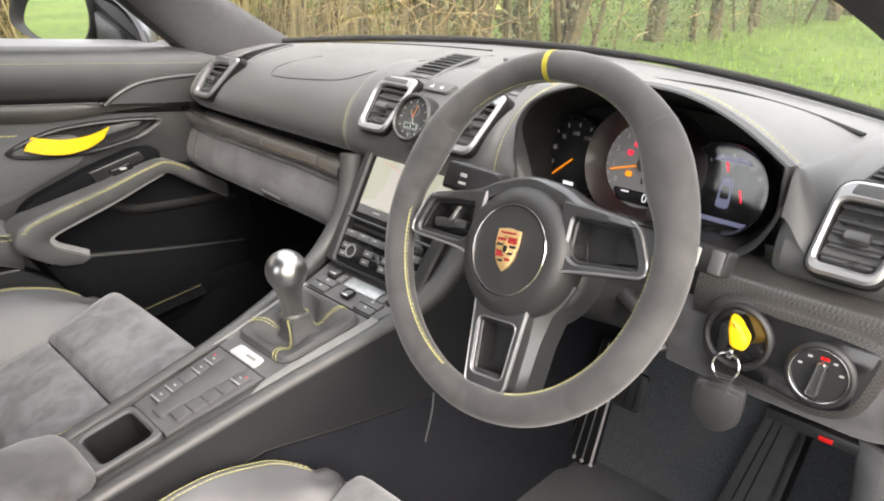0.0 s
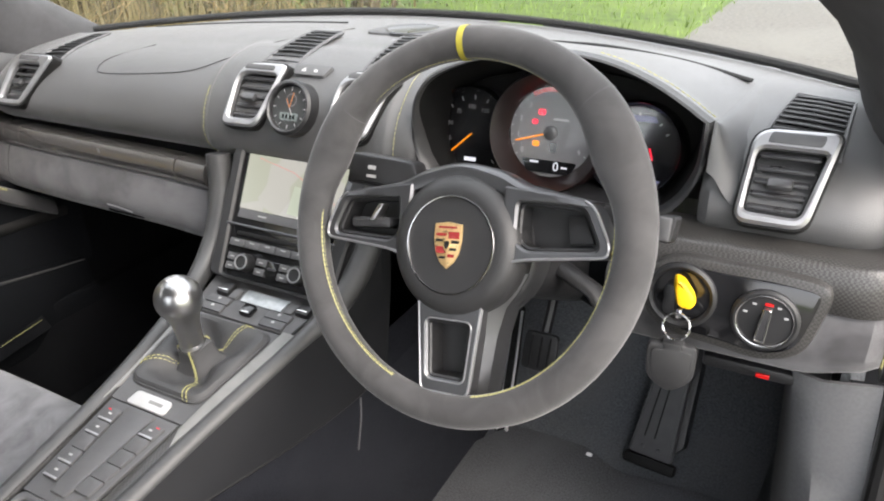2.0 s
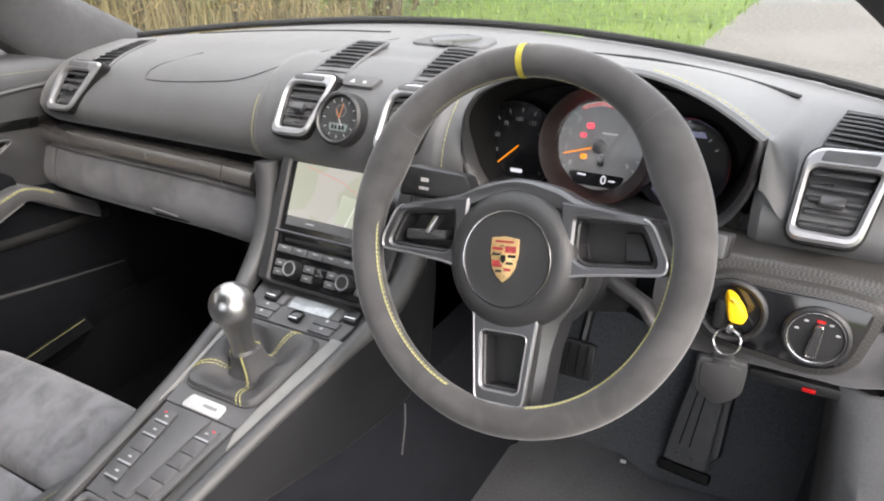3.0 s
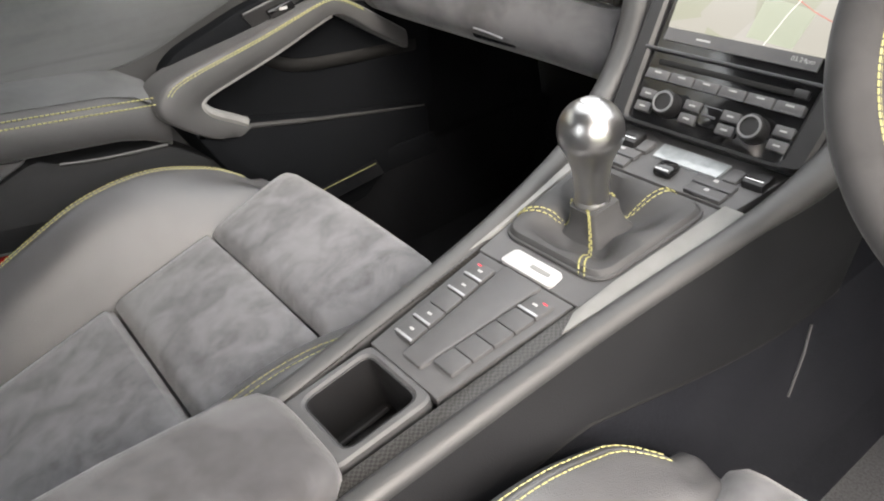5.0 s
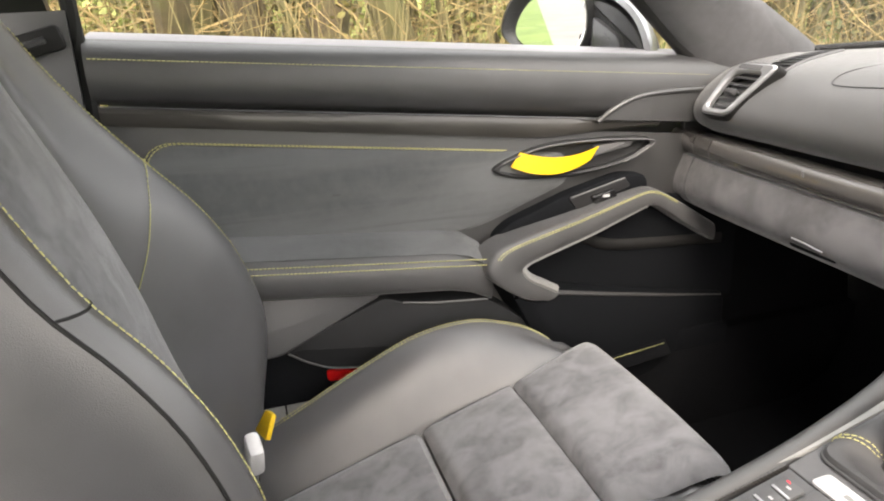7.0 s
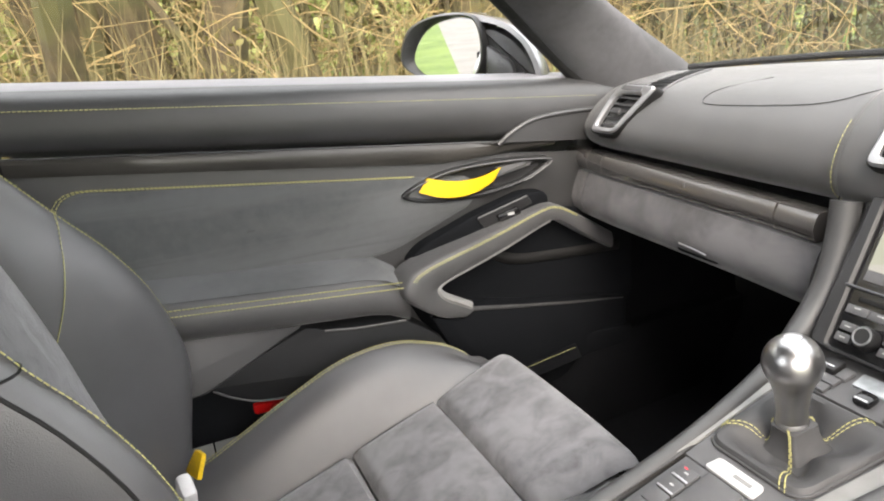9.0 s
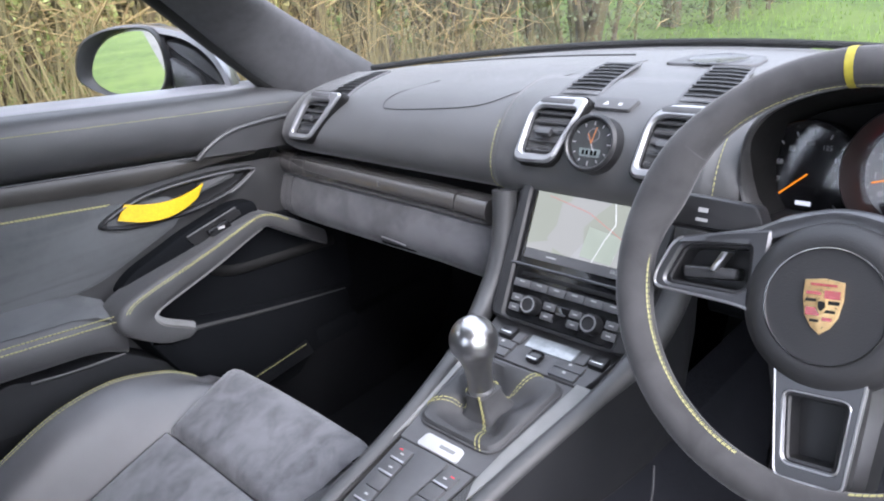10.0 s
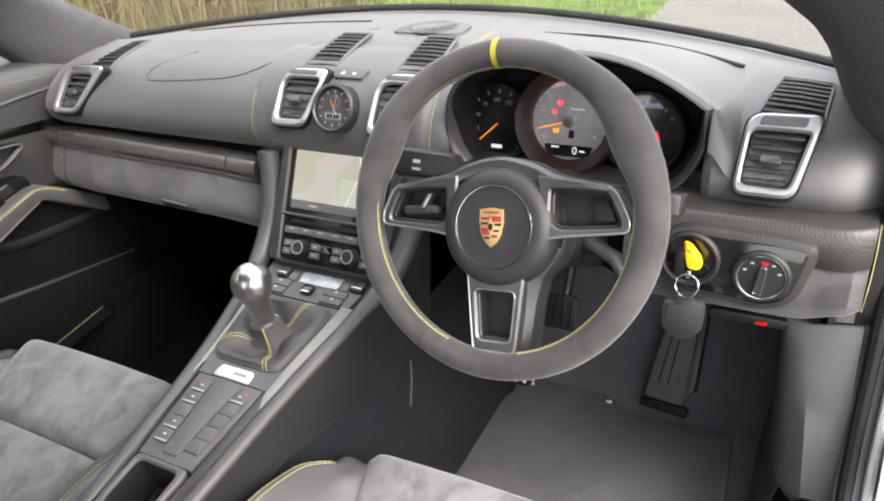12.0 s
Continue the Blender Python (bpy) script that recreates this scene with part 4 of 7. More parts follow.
for u in (0, 0.06, 0.15, 0.27, 0.4, 0.55, 0.7, 0.85, 1.0):
    row = []
    for y in (0.5050, 0.5065, 0.509, 0.513, 0.518, 0.53, 0.55, 0.58, 0.62, 0.68, 0.74, 0.79):
        k = max(i for i in range(len(edge)) if edge[i].y <= max(y, edge[0].y))
        a, b = edge[k], edge[min(k + 1, len(edge) - 1)]
        f = (y - a.y) / (b.y - a.y) if y > a.y and b.y > a.y else 0.0
        top = a.lerp(b, f)
        if y < 0.518:
            top.z = mix(0.800, top.z, smooth(0.500, 0.518, y) ** 0.6)
        x = mix(top.x, 0.5225, u)
        row.append(Vector((x, y - 0.002, mix(top.z, pad_z(x, max(y, 0.5062)) - 0.0015 * smooth(0.8, 1.0, u), smooth(0, 1, u)))))
    rows.append(row)
part("hood_cheek", sheet(rows, 0.0), DASH_LEATHER, dash)
stitches([mid + (p - mid) * 1.035 + Vector((0, 0.520, 0.001)) for p in LIP[26:]], dash, 0.006, 0.0042)
part("back_plate", prism([(p.x - BC.x, p.z - BC.z) for p in lip_ring(0.91, 0, None, 0.62)], axes((BC.x, 0.61, BC.z), (1, 0, 0), (0, 0, 1)), -0.004, 0.002), RUBBER, dash)


def dial(x, z, r, y, name, face, rim=0.004, tube_mat=None):
    m = axes((x, y, z), (1, 0, 0), (0, 0.25, 0.97))
    g = part("gauge", lathe([(r + rim, -0.05), (r + rim, 0.012 + rim * 0.6), (r + rim - 0.0015, 0.014 + rim * 0.6), (r + rim - 0.003, 0.012 + rim * 0.6), (r - 0.003, 0.002), (r - 0.004, 0.0)], m, 48), tube_mat or GLOSS, dash, name)
    part("dial_face", lathe([(0.001, 0.0004), (r - 0.003, 0.0)], m, 40), face, g)
    gl = part("gauge_glass", lathe([(0.001, 0.0062), (r - 0.001, 0.006)], m, 32), GAUGE_GLASS, g)
    gl.visible_shadow = False
    return g, m


def ticks(g, m, r, a0, a1, n, mat, long=0.005, w=0.0012):
    bm = bmesh.new()
    for k in range(n):
        a = radians(mix(a0, a1, k / (n - 1)))
        R = pose(0, 0, 0, 0, 0, -math.degrees(a))
        add_box(bm, m @ (R @ Vector((0, r, 0.001))), (w, long, 0.0004), 0, m.to_3x3().to_4x4() @ R)
    return part("scale_marks", bm, mat, g)


def needle(g, m, ang, ln, tail=0.0, w=0.0022):
    R = pose(0, 0, 0, 0, 0, -ang)
    part("needle", box(m @ (R @ Vector((0, (ln - tail) / 2, 0.0028))), (w, ln + tail, 0.0008), 0.0003, m.to_3x3().to_4x4() @ R, 1), GLOW_ORANGE, g, "orange needle")


g, m = dial(0.218, 0.812, 0.051, 0.572, "speedometer with white scale and orange needle", GLOSS)
ticks(g, m, 0.042, -135, 135, 13, WHITE_MARK)
needle(g, m, -133, 0.034, 0.0, 0.0016)
for k, w in enumerate(("25", "50", "75", "100", "125", "150")):
    a = radians(-105 + 33 * k)
    part("numeral", add_text(bmesh.new(), w, m @ Matrix.Translation((0.031 * math.sin(a), 0.031 * math.cos(a), 0.0008)), 0.0068), WHITE_MARK, g)
part("trip_display", box(m @ Vector((0, -0.030, 0.001)), (0.015, 0.0045, 0.0006), 0, m), GLOW_WHITE, g)

# The tube's red tint stands in for red light reflected on its wall.
g, m = dial(0.320, 0.8275, 0.0525, 0.562, "grey-faced rev counter with orange needle and warning lamps", DIAL_GREY, 0.013, material("red_reflection_tube", (0.007, 0.0025, 0.003), 0.35, vary=0.2, scale=30, coat=0.3))
ticks(g, m, 0.0465, -125, 118, 19, WHITE_MARK, 0.003, 0.0008)
rows = [[m @ Vector((rr * math.sin(radians(a)), rr * math.cos(radians(a)), 0.0012)) for rr in (0.0440, 0.0490)] for a in range(-32, 60, 4)]
part("red_zone", sheet(rows, 0.0004), RED, g)
needle(g, m, -107, 0.042, 0.005, 0.0017)
part("needle_cap", lathe([(0.008, 0.0), (0.008, 0.004), (0.006, 0.006), (0.001, 0.0065)], m, 20), LOUVRE, g)
for k, w in ((0, "0"), (1, "1"), (2, "2"), (3, "3"), (9, "9")):
    a = radians(-125 + 27 * k)
    part("numeral", add_text(bmesh.new(), w, m @ Matrix.Translation((0.0385 * math.sin(a), 0.0385 * math.cos(a), 0.0008)), 0.0085), WHITE_MARK, g)
part("maker_mark", box(m @ Vector((0.010, 0.015, 0.0012)), (0.018, 0.0022, 0.0004), 0, m), WHITE_MARK, g)
part("gear_display", box(m @ Vector((0.004, -0.016, 0.001)), (0.007, 0.010, 0.0006), 0, m), GLOSS, g)
sp = part("speed_display", prism(rounded([(-0.024, -0.0445), (0.026, -0.0445), (0.034, -0.030), (-0.032, -0.030)], 0.005), m, 0.0006, 0.0012), GLOSS, g)
part("speed_digit", add_text(bmesh.new(), "0", m @ Matrix.Translation((0.010, -0.0365, 0.0016)), 0.0145), GLOW_WHITE, g)
part("unit_mark", box(m @ Vector((-0.016, -0.0330, 0.0016)), (0.010, 0.0018, 0.0003), 0, m), GLOW_WHITE, g)
part("unit_mark", box(m @ Vector((0.0195, -0.0365, 0.0016)), (0.007, 0.0018, 0.0003), 0, m), GLOW_WHITE, g)
for x, y, r, mt in ((-0.013, 0.0215, 0.0042, GLOW_RED), (-0.020, 0.0105, 0.0034, GLOW_RED), (-0.0165, -0.0130, 0.0040, GLOW_ORANGE)):
    part("warning_lamp", prism(rounded([(x - r, y - r * 0.8), (x + r, y - r * 0.8), (x + r, y + r * 0.8), (x - r, y + r * 0.8)], r * 0.6), m, 0.0006, 0.0015), mt, g)

g, m = dial(0.410, 0.8165, 0.047, 0.576, "round colour display with car picture", GLOSS)
part("display_band", prism([(-0.020, 0.029), (0.020, 0.029), (0.016, 0.035), (-0.016, 0.035)], m, 0.0006, 0.0012), GLOW_BLUE, g)
car = rounded([(-0.0075, -0.020), (0.0075, -0.020), (0.0062, 0.013), (-0.0062, 0.013)], 0.005)
part("car_picture", prism(car, m, 0.0006, 0.0012), GLOW_BLUE, g, "pale blue car picture")
part("car_cabin", prism(rounded([(-0.0048, -0.010), (0.0048, -0.010), (0.0042, 0.004), (-0.0042, 0.004)], 0.002), m, 0.0012, 0.0015), GLOSS, g)
part("display_foot", prism([(-0.030, -0.036), (0.030, -0.036), (0.034, -0.031), (-0.034, -0.031)], m, 0.0006, 0.0012), GLOW_BLUE, g)
part("red_bar", box(m @ Vector((0.017, -0.004, 0.001)), (0.0014, 0.013, 0.0006), 0, m.to_3x3().to_4x4() @ pose(0, 0, 0, 0, 0, 20)), GLOW_RED, g)
part("red_bar", box(m @ Vector((-0.004, 0.024, 0.001)), (0.0016, 0.010, 0.0006), 0, m.to_3x3().to_4x4() @ pose(0, 0, 0, 0, 0, 20)), GLOW_RED, g)
for k in range(7):
    a = radians(-60 + 20 * k)
    part("scale_mark", box(m @ Vector((0.036 * math.sin(a), 0.036 * math.cos(a), 0.001)), (0.0010, 0.0035, 0.0004), 0, m.to_3x3().to_4x4() @ pose(0, 0, 0, 0, 0, -math.degrees(a))), WHITE_MARK, g)

# ---- driver's side lower panels ----
lower = thing("knee_panel", "grey suede knee panel with carbon trim and light switch", "knee panel", (0.5, 0.5, 0.65))
KP = spline([(0.53, 0.772, 0), (0.486, 0.770, 0), (0.474, 0.764, 0), (0.468, 0.745, 0), (0.470, 0.727, 0), (0.478, 0.722, 0), (0.53, 0.72, 0)], 4)
rings = [[Vector((x, p.x + 0.02 * smooth(0.63, 0.68, x) ** 2, p.y)) for p in KP] for x in (mix(0.44, 0.668, k / 16) for k in range(17))]
part("carbon_trim", loft(rings, True, False), CARBON, lower, "woven carbon trim strip")
rings = []
for k in range(19):
    x = mix(0.415, 0.668, k / 18)
    low = 0.648 + 0.014 * smooth(0.60, 0.66, x)
    pr = spline([(0.53, 0.726, 0), (0.486, 0.726, 0), (0.474, 0.718, 0), (0.472, 0.69, 0), (0.476, low + 0.012, 0), (0.488, low, 0), (0.56, low - 0.012, 0)], 4)
    rings.append([Vector((x, p.x + 0.03 * smooth(0.645, 0.68, x) ** 2 + 0.03 * (1 - smooth(0.2, 0.47, x)), p.y)) for p in pr])
part("suede_panel", loft(rings, True, False), SUEDE, lower, "grey suede panel")
pr = spline([(0.60, 0.726, 0), (0.530, 0.726, 0), (0.520, 0.715, 0), (0.520, 0.69, 0), (0.528, 0.655, 0), (0.560, 0.640, 0), (0.62, 0.632, 0)], 4)
part("column_surround", loft([[Vector((x, p.x - 0.03 * smooth(0.36, 0.413, x), p.y)) for p in pr] for x in (0.14, 0.22, 0.30, 0.36, 0.39, 0.413)], True, False), SHADED_PLASTIC, lower, "matt black panel below the column")
part("upper_filler", box((0.31, 0.545, 0.745), (0.30, 0.10, 0.06), 0.015), PLASTIC, lower)
# lobed pod round key and light switch
km = axes((0.531, 0.462, 0.716), (1, 0, 0), (0, 0.12, 0.99))
pod = [(-0.072, 0.005), (-0.066, 0.030), (-0.040, 0.043), (0.0, 0.043), (0.05, 0.043), (0.085, 0.035), (0.082, 0.0), (0.070, -0.030), (0.040, -0.043), (0.0, -0.040), (-0.04, -0.036), (-0.066, -0.022)]
pod = [(p.x, p.y) for p in spline([(a, b, 0) for a, b in pod], 5, True)]
part("switch_pod", prism(pod, km, -0.02, 0.010, 0.005), CARBON, lower, "carbon pod round key and light switch")
part("pod_plate", prism([(p.x, p.y) for p in inset(pod, 0.0085)], km, 0.005, 0.0115, 0.002), GLOSS, lower)
kc = km @ Matrix.Translation((-0.036, 0.006, 0.011))
ig = part("ignition_ring", lathe([(0.032, -0.01), (0.032, 0.004), (0.029, 0.006), (0.026, 0.004), (0.0255, -0.006), (0.001, -0.007)], kc, 36), PLASTIC, lower, "black ignition lock with silver ring")
part("lock_ring", lathe([(0.0262, 0.002), (0.0275, 0.005), (0.0288, 0.0052), (0.0292, 0.003)], kc, 36), GUNMETAL, ig)
lc = km @ Matrix.Translation((0.038, -0.001, 0.011)) @ Matrix.Scale(0.88, 4)
ls = part("light_switch", lathe([(0.033, -0.01), (0.033, 0.005), (0.030, 0.007), (0.0265, 0.006), (0.0255, 0.005), (0.012, 0.0055), (0.001, 0.0055)], lc, 40), PLASTIC, lower, "rotary light switch with silver pointer")
part("bezel", lathe([(0.0262, 0.0062), (0.0268, 0.0075), (0.0276, 0.0078), (0.0283, 0.0064)], lc, 40), CHROME, ls)
part("pointer", prism(rounded([(-0.0055, -0.021), (0.0055, -0.021), (0.004, 0.016), (-0.004, 0.016)], 0.003), lc @ pose(0, 0, 0, 0, 0, -6), 0.004, 0.013, 0.0015), LOUVRE, ls)
pt = rounded([(-0.0055, -0.021), (0.0055, -0.021), (0.004, 0.016), (-0.004, 0.016)], 0.003)
part("pointer_edge", frame_ring(pt, inset(pt, 0.0020), lc @ pose(0, 0, 0, 0, 0, -6), 0.010, 0.0137, 0.0003), CHROME, ls)
part("pointer_lamp", box(lc @ Vector((0.002, 0.0185, 0.006)), (0.008, 0.0030, 0.001), 0, lc), RED, ls)
for a in (-70, -35, 35, 70):
    part("switch_mark", box(lc @ (pose(0, 0, 0, 0, 0, -a) @ Vector((0, 0.0205, 0.0058))), (0.004, 0.0020, 0.0005), 0, lc), WHITE_MARK, ls)
# diagnostic flap with a red mark
part("diagnostic_cover", box((0.575, 0.530, 0.622), (0.12, 0.05, 0.014), 0.004), PLASTIC, lower)
part("red_label", box((0.574, 0.5035, 0.621), (0.013, 0.002, 0.005), 0.0005), RED, lower, "small red label")
for dx in (0.0, 0.004):
    stitches(spline([(0.669, 0.485 + dx, 0.775), (0.670, 0.480 + dx, 0.74), (0.670, 0.482 + dx, 0.70), (0.669, 0.490 + dx, 0.668)], 6), lower, 0.0055, 0.004, normal=(1, 0, 0))

# ---- steering wheel ----
WC = Vector((0.310, 0.346, 0.795))
WM = axes(WC, (1, -0.080, 0), (0, 0.41, 0.912)) @ pose(0, 0, 0, 0, 0, 8.3)
wheel = thing("steering_wheel", "three-spoke steering wheel in grey suede with yellow top mark", "steering wheel", WC)
RW = 0.1636
RIM = WM @ Matrix.Translation((0.002, 0.0065, 0))


def rim_point(a, r=RW, z=0.0):
    return RIM @ Vector((r * math.cos(a), r * math.sin(a), z))


def rim_radius(a):
    d = math.degrees(a) % 360
    near = lambda c, w: math.exp(-((d - c) / w) ** 2)
    return 0.0158 + 0.0022 * (near(38, 13) + near(142, 13)) + 0.0008 * math.cos(a * 2)


def rim_section(a, extra=0.0):
    """One ring of the rim's oval section."""
    r = rim_radius(a) + extra
    d = math.degrees(a) % 360
    lump = 0.010 * (math.exp(-((d - 24) / 13) ** 2) + math.exp(-((d - 156) / 13) ** 2))
    return [RIM @ Vector(((RW + (r + (lump if math.cos(q) < 0 else 0)) * math.cos(q)) * math.cos(a), (RW + (r + (lump if math.cos(q) < 0 else 0)) * math.cos(q)) * math.sin(a), 0.95 * r * math.sin(q))) for q in (2 * math.pi * j / 20 for j in range(20))]


bm = bmesh.new()
add_grid(bm, [rim_section(2 * math.pi * k / 120) for k in range(120)], close_u=True, close_v=True)
part("rim", bm, RIM_SUEDE, wheel, "thick grey suede rim")
bm = bmesh.new()
add_grid(bm, [rim_section(radians(90 + d), 0.0006) for d in (-1.1, -0.55, 0, 0.55, 1.1)], close_v=True)
part("top_mark", bm, material("yellow_leather", (0.36, 0.31, 0.03), 0.6, vary=0.1, scale=200), wheel, "yellow leather band at the top of the rim")
for a in (41, 139):
    bm = bmesh.new()
    add_grid(bm, [rim_section(radians(a + d), 0.0003) for d in (-0.18, 0.18)], close_v=True)
    part("rim_seam", bm, SUEDE, wheel)
for off, a0, a1 in ((0.006, 172, 252), (0.0085, 172, 252), (0.006, 282, 366), (0.0085, 282, 366), (0.006, 16, 164)):
    pts = [rim_point(radians(a), RW - rim_radius(radians(a)) * 0.93, off - 0.003) for a in range(a0, a1, 2)]
    stitches(pts, wheel, 0.0046, 0.0036, 0.0009, normal=tuple(WM.to_3x3() @ Vector((0, 0, 1))))


OFF = 0.003  # the hub sits a little beside the rim's centre
for side in (-1, 1):
    po = rounded_each([(OFF + side * 0.046, 0.0455), (OFF + side * 0.090, 0.0405), (OFF + side * 0.128, 0.0345), (OFF + side * 0.1445, 0.0), (OFF + side * 0.1425, -0.0115), (OFF + side * 0.066, -0.0185), (OFF + side * 0.050, -0.024)], (0.004, 0.03, 0.012, 0.010, 0.008, 0.02, 0.003), 5)
    pi = rounded_each([(OFF + side * 0.061, 0.0315), (OFF + side * 0.090, 0.0305), (OFF + side * 0.1195, 0.0285), (OFF + side * 0.1335, -0.001), (OFF + side * 0.131, -0.0060), (OFF + side * 0.070, -0.0095), (OFF + side * 0.060, -0.002)], (0.004, 0.02, 0.007, 0.008, 0.005, 0.006, 0.010), 5)
    sp = part("spoke", frame_ring(po, pi, WM, -0.020, 0.003, 0.0022), GUNMETAL, wheel, "satin grey spoke frame")
    edge = inset(po, 0.0014)
    part("spoke_edge", tube([WM @ Vector((p[0], p[1], 0.0034)) for p in edge[13:36]], 0.0013, 6), SILVER, sp)
    part("well_wall", frame_ring(inset(pi, -0.001), inset(pi, 0.0030), WM, -0.024, -0.002, 0.0015), PLASTIC, sp)
    part("well_floor", prism(inset(pi, -0.001), WM, -0.027, -0.023), PLASTIC, sp)
    if side < 0:
        part("switch_block", prism(rounded([(-0.118, 0.000), (-0.072, 0.002), (-0.072, 0.012), (-0.120, 0.011)], 0.004), WM, -0.024, -0.006, 0.003), LOUVRE, sp)
        part("thumb_lever", prism(rounded([(-0.094, 0.008), (-0.088, 0.008), (-0.078, 0.0245), (-0.084, 0.0250)], 0.002), WM, -0.012, -0.0015, 0.001), BRUSHED, sp)
    else:
        part("well_step", prism([(0.106, -0.002), (0.127, 0.0), (0.118, 0.023), (0.103, 0.022)], WM, -0.024, -0.014, 0.0012), PLASTIC, sp)
# lower spoke: a deep tapered frame
po = rounded_each([(OFF - 0.034, -0.058), (OFF - 0.0255, -0.1435), (OFF + 0.0255, -0.1435), (OFF + 0.034, -0.058)], (0.004, 0.008, 0.008, 0.004), 5)
pi = rounded_each([(OFF - 0.0225, -0.0775), (OFF - 0.0185, -0.1300), (OFF + 0.0185, -0.1300), (OFF + 0.0230, -0.0775)], (0.006, 0.006, 0.006, 0.006), 5)
sp = part("spoke", frame_ring(po, pi, WM, -0.040, 0.002, 0.0028), GUNMETAL, wheel, "satin grey lower spoke frame")
part("spoke_edge", tube([WM @ Vector((p[0], p[1], 0.0014)) for p in inset(po, 0.0016)[4:20]], 0.0011, 6), SILVER, sp)
part("inner_edge", tube([WM @ Vector((p[0], p[1], 0.0016)) for p in inset(pi, -0.0015)], 0.0008, 6, True), SILVER, sp)
part("well_floor", prism(inset(pi, -0.001), WM, -0.026, -0.022), PLASTIC, sp)
part("well_wall", frame_ring(inset(pi, -0.001), inset(pi, 0.0032), WM, -0.024, -0.001, 0.0015), PLASTIC, sp)
# flank plates that join the hub to the lower spoke, seen from the side
for side in (-1, 1):
    rings = [[WM @ Vector((OFF + side * x, y, z)) for x, z in ((x0, -0.010), (x0 + 0.012, -0.020), (x0 + 0.014, -0.044), (x0 - 0.006, -0.044))] for x0, y in ((0.053, -0.030), (0.045, -0.046), (0.034, -0.062), (0.027, -0.090), (0.023, -0.125), (0.021, -0.142))]
    part("flank", loft(rings), GUNMETAL, wheel, "satin grey flank behind the lower spoke")
# shoulder over the hub that joins the upper spokes
arc = [(-0.128, 0.0345), (-0.090, 0.0415), (-0.062, 0.0475), (-0.036, 0.0590), (0.0, 0.0650), (0.036, 0.0590), (0.062, 0.0475), (0.090, 0.0415), (0.128, 0.0345)]
low = [(-0.122, 0.0285), (-0.088, 0.0310), (-0.060, 0.0315), (-0.043, 0.0380), (0.0, 0.0520), (0.043, 0.0380), (0.060, 0.0315), (0.088, 0.0310), (0.122, 0.0285)]
rings = []
for o, i in zip(spline([(a, b, 0) for a, b in arc], 6), spline([(a, b, 0) for a, b in low], 6)):
    rise = 0.004 * (1 - smooth(0.02, 0.09, abs(o.x)))
    rings.append([WM @ Vector((o.lerp(i, t).x + OFF, o.lerp(i, t).y, h - rise)) for t, h in ((0, -0.026), (0, -0.006), (0.10, -0.001), (0.30, 0.0032), (0.75, 0.0044), (0.93, 0.0036), (1, -0.002), (1, -0.026))])
part("shoulder", loft(rings), GUNMETAL, wheel, "satin grey shoulder")
# hub and airbag cover, a deep round cushion
HM = WM @ Matrix.Translation((OFF + 0.0005, -0.0095, -0.012))
hub = part("hub", lathe([(0.056, -0.045), (0.0630, -0.026), (0.0655, -0.010), (0.0655, 0.003), (0.0638, 0.0105), (0.0600, 0.0165), (0.0540, 0.0205), (0.0470, 0.0220), (0.0440, 0.0216), (0.0425, 0.0204), (0.001, 0.0222)], HM, 56), HUB_LEATHER, wheel, "round black leather airbag cover")
part("hub_gap", lathe([(0.0660, -0.012), (0.0668, -0.010), (0.0680, -0.012), (0.0695, -0.020), (0.0690, -0.046)], HM, 56), GUNMETAL, wheel, "satin grey hub surround")
part("hub_ring", lathe([(0.0424, 0.0206), (0.0429, 0.0224), (0.0438, 0.0226), (0.0444, 0.0216)], HM, 56), CHROME, hub, "thin silver ring")
# shield-shaped badge in plain fields
shield = [(-0.0145, 0.020), (0.0, 0.022), (0.0145, 0.020), (0.0150, 0.006), (0.0125, -0.008), (0.007, -0.017), (0.0, -0.0225), (-0.007, -0.017), (-0.0125, -0.008), (-0.0150, 0.006)]
bmx = HM @ Matrix.Translation((-0.001, 0.000, 0.0213)) @ Matrix.Scale(0.93, 4)
badge = part("shield_badge", prism(shield, bmx, 0, 0.0026, 0.0008), GOLD, hub, "gold shield badge with red and black fields")
for x0, x1, y0, y1, mt in ((-0.0125, -0.0012, 0.0085, 0.0112, RED_ENAMEL), (-0.0125, -0.0012, 0.0030, 0.0055, RUBBER), (0.0012, 0.0128, 0.0062, 0.0128, RED_ENAMEL), (0.0012, 0.0128, 0.0018, 0.0048, RUBBER),
                           (-0.0118, -0.0012, -0.0080, -0.0015, RED_ENAMEL), (0.0012, 0.0105, -0.0050, -0.0025, RUBBER), (0.0012, 0.0085, -0.0115, -0.0085, RED_ENAMEL), (-0.0080, -0.0012, -0.0130, -0.0108, RUBBER), (-0.010, 0.010, 0.0158, 0.0178, RED_ENAMEL)):
    part("enamel_field", prism(rounded([(x0, y0), (x1, y0), (x1, y1), (x0, y1)], 0.0006, 2), bmx, 0.0024, 0.0030), mt, badge)
part("inner_shield", prism([(p[0] * 0.30, p[1] * 0.30) for p in shield], bmx, 0.0026, 0.0036, 0.0004), GOLD, badge)
part("inner_mark", prism([(p[0] * 0.18, p[1] * 0.18) for p in shield], bmx, 0.0034, 0.0040), RUBBER, badge)
# column behind the wheel, with stalks
col = thing("steering_column", "black plastic steering column shroud with stalks", "steering column", (0.307, 0.46, 0.75))
back = WM.to_3x3() @ Vector((0, 0, -1))
rings = []
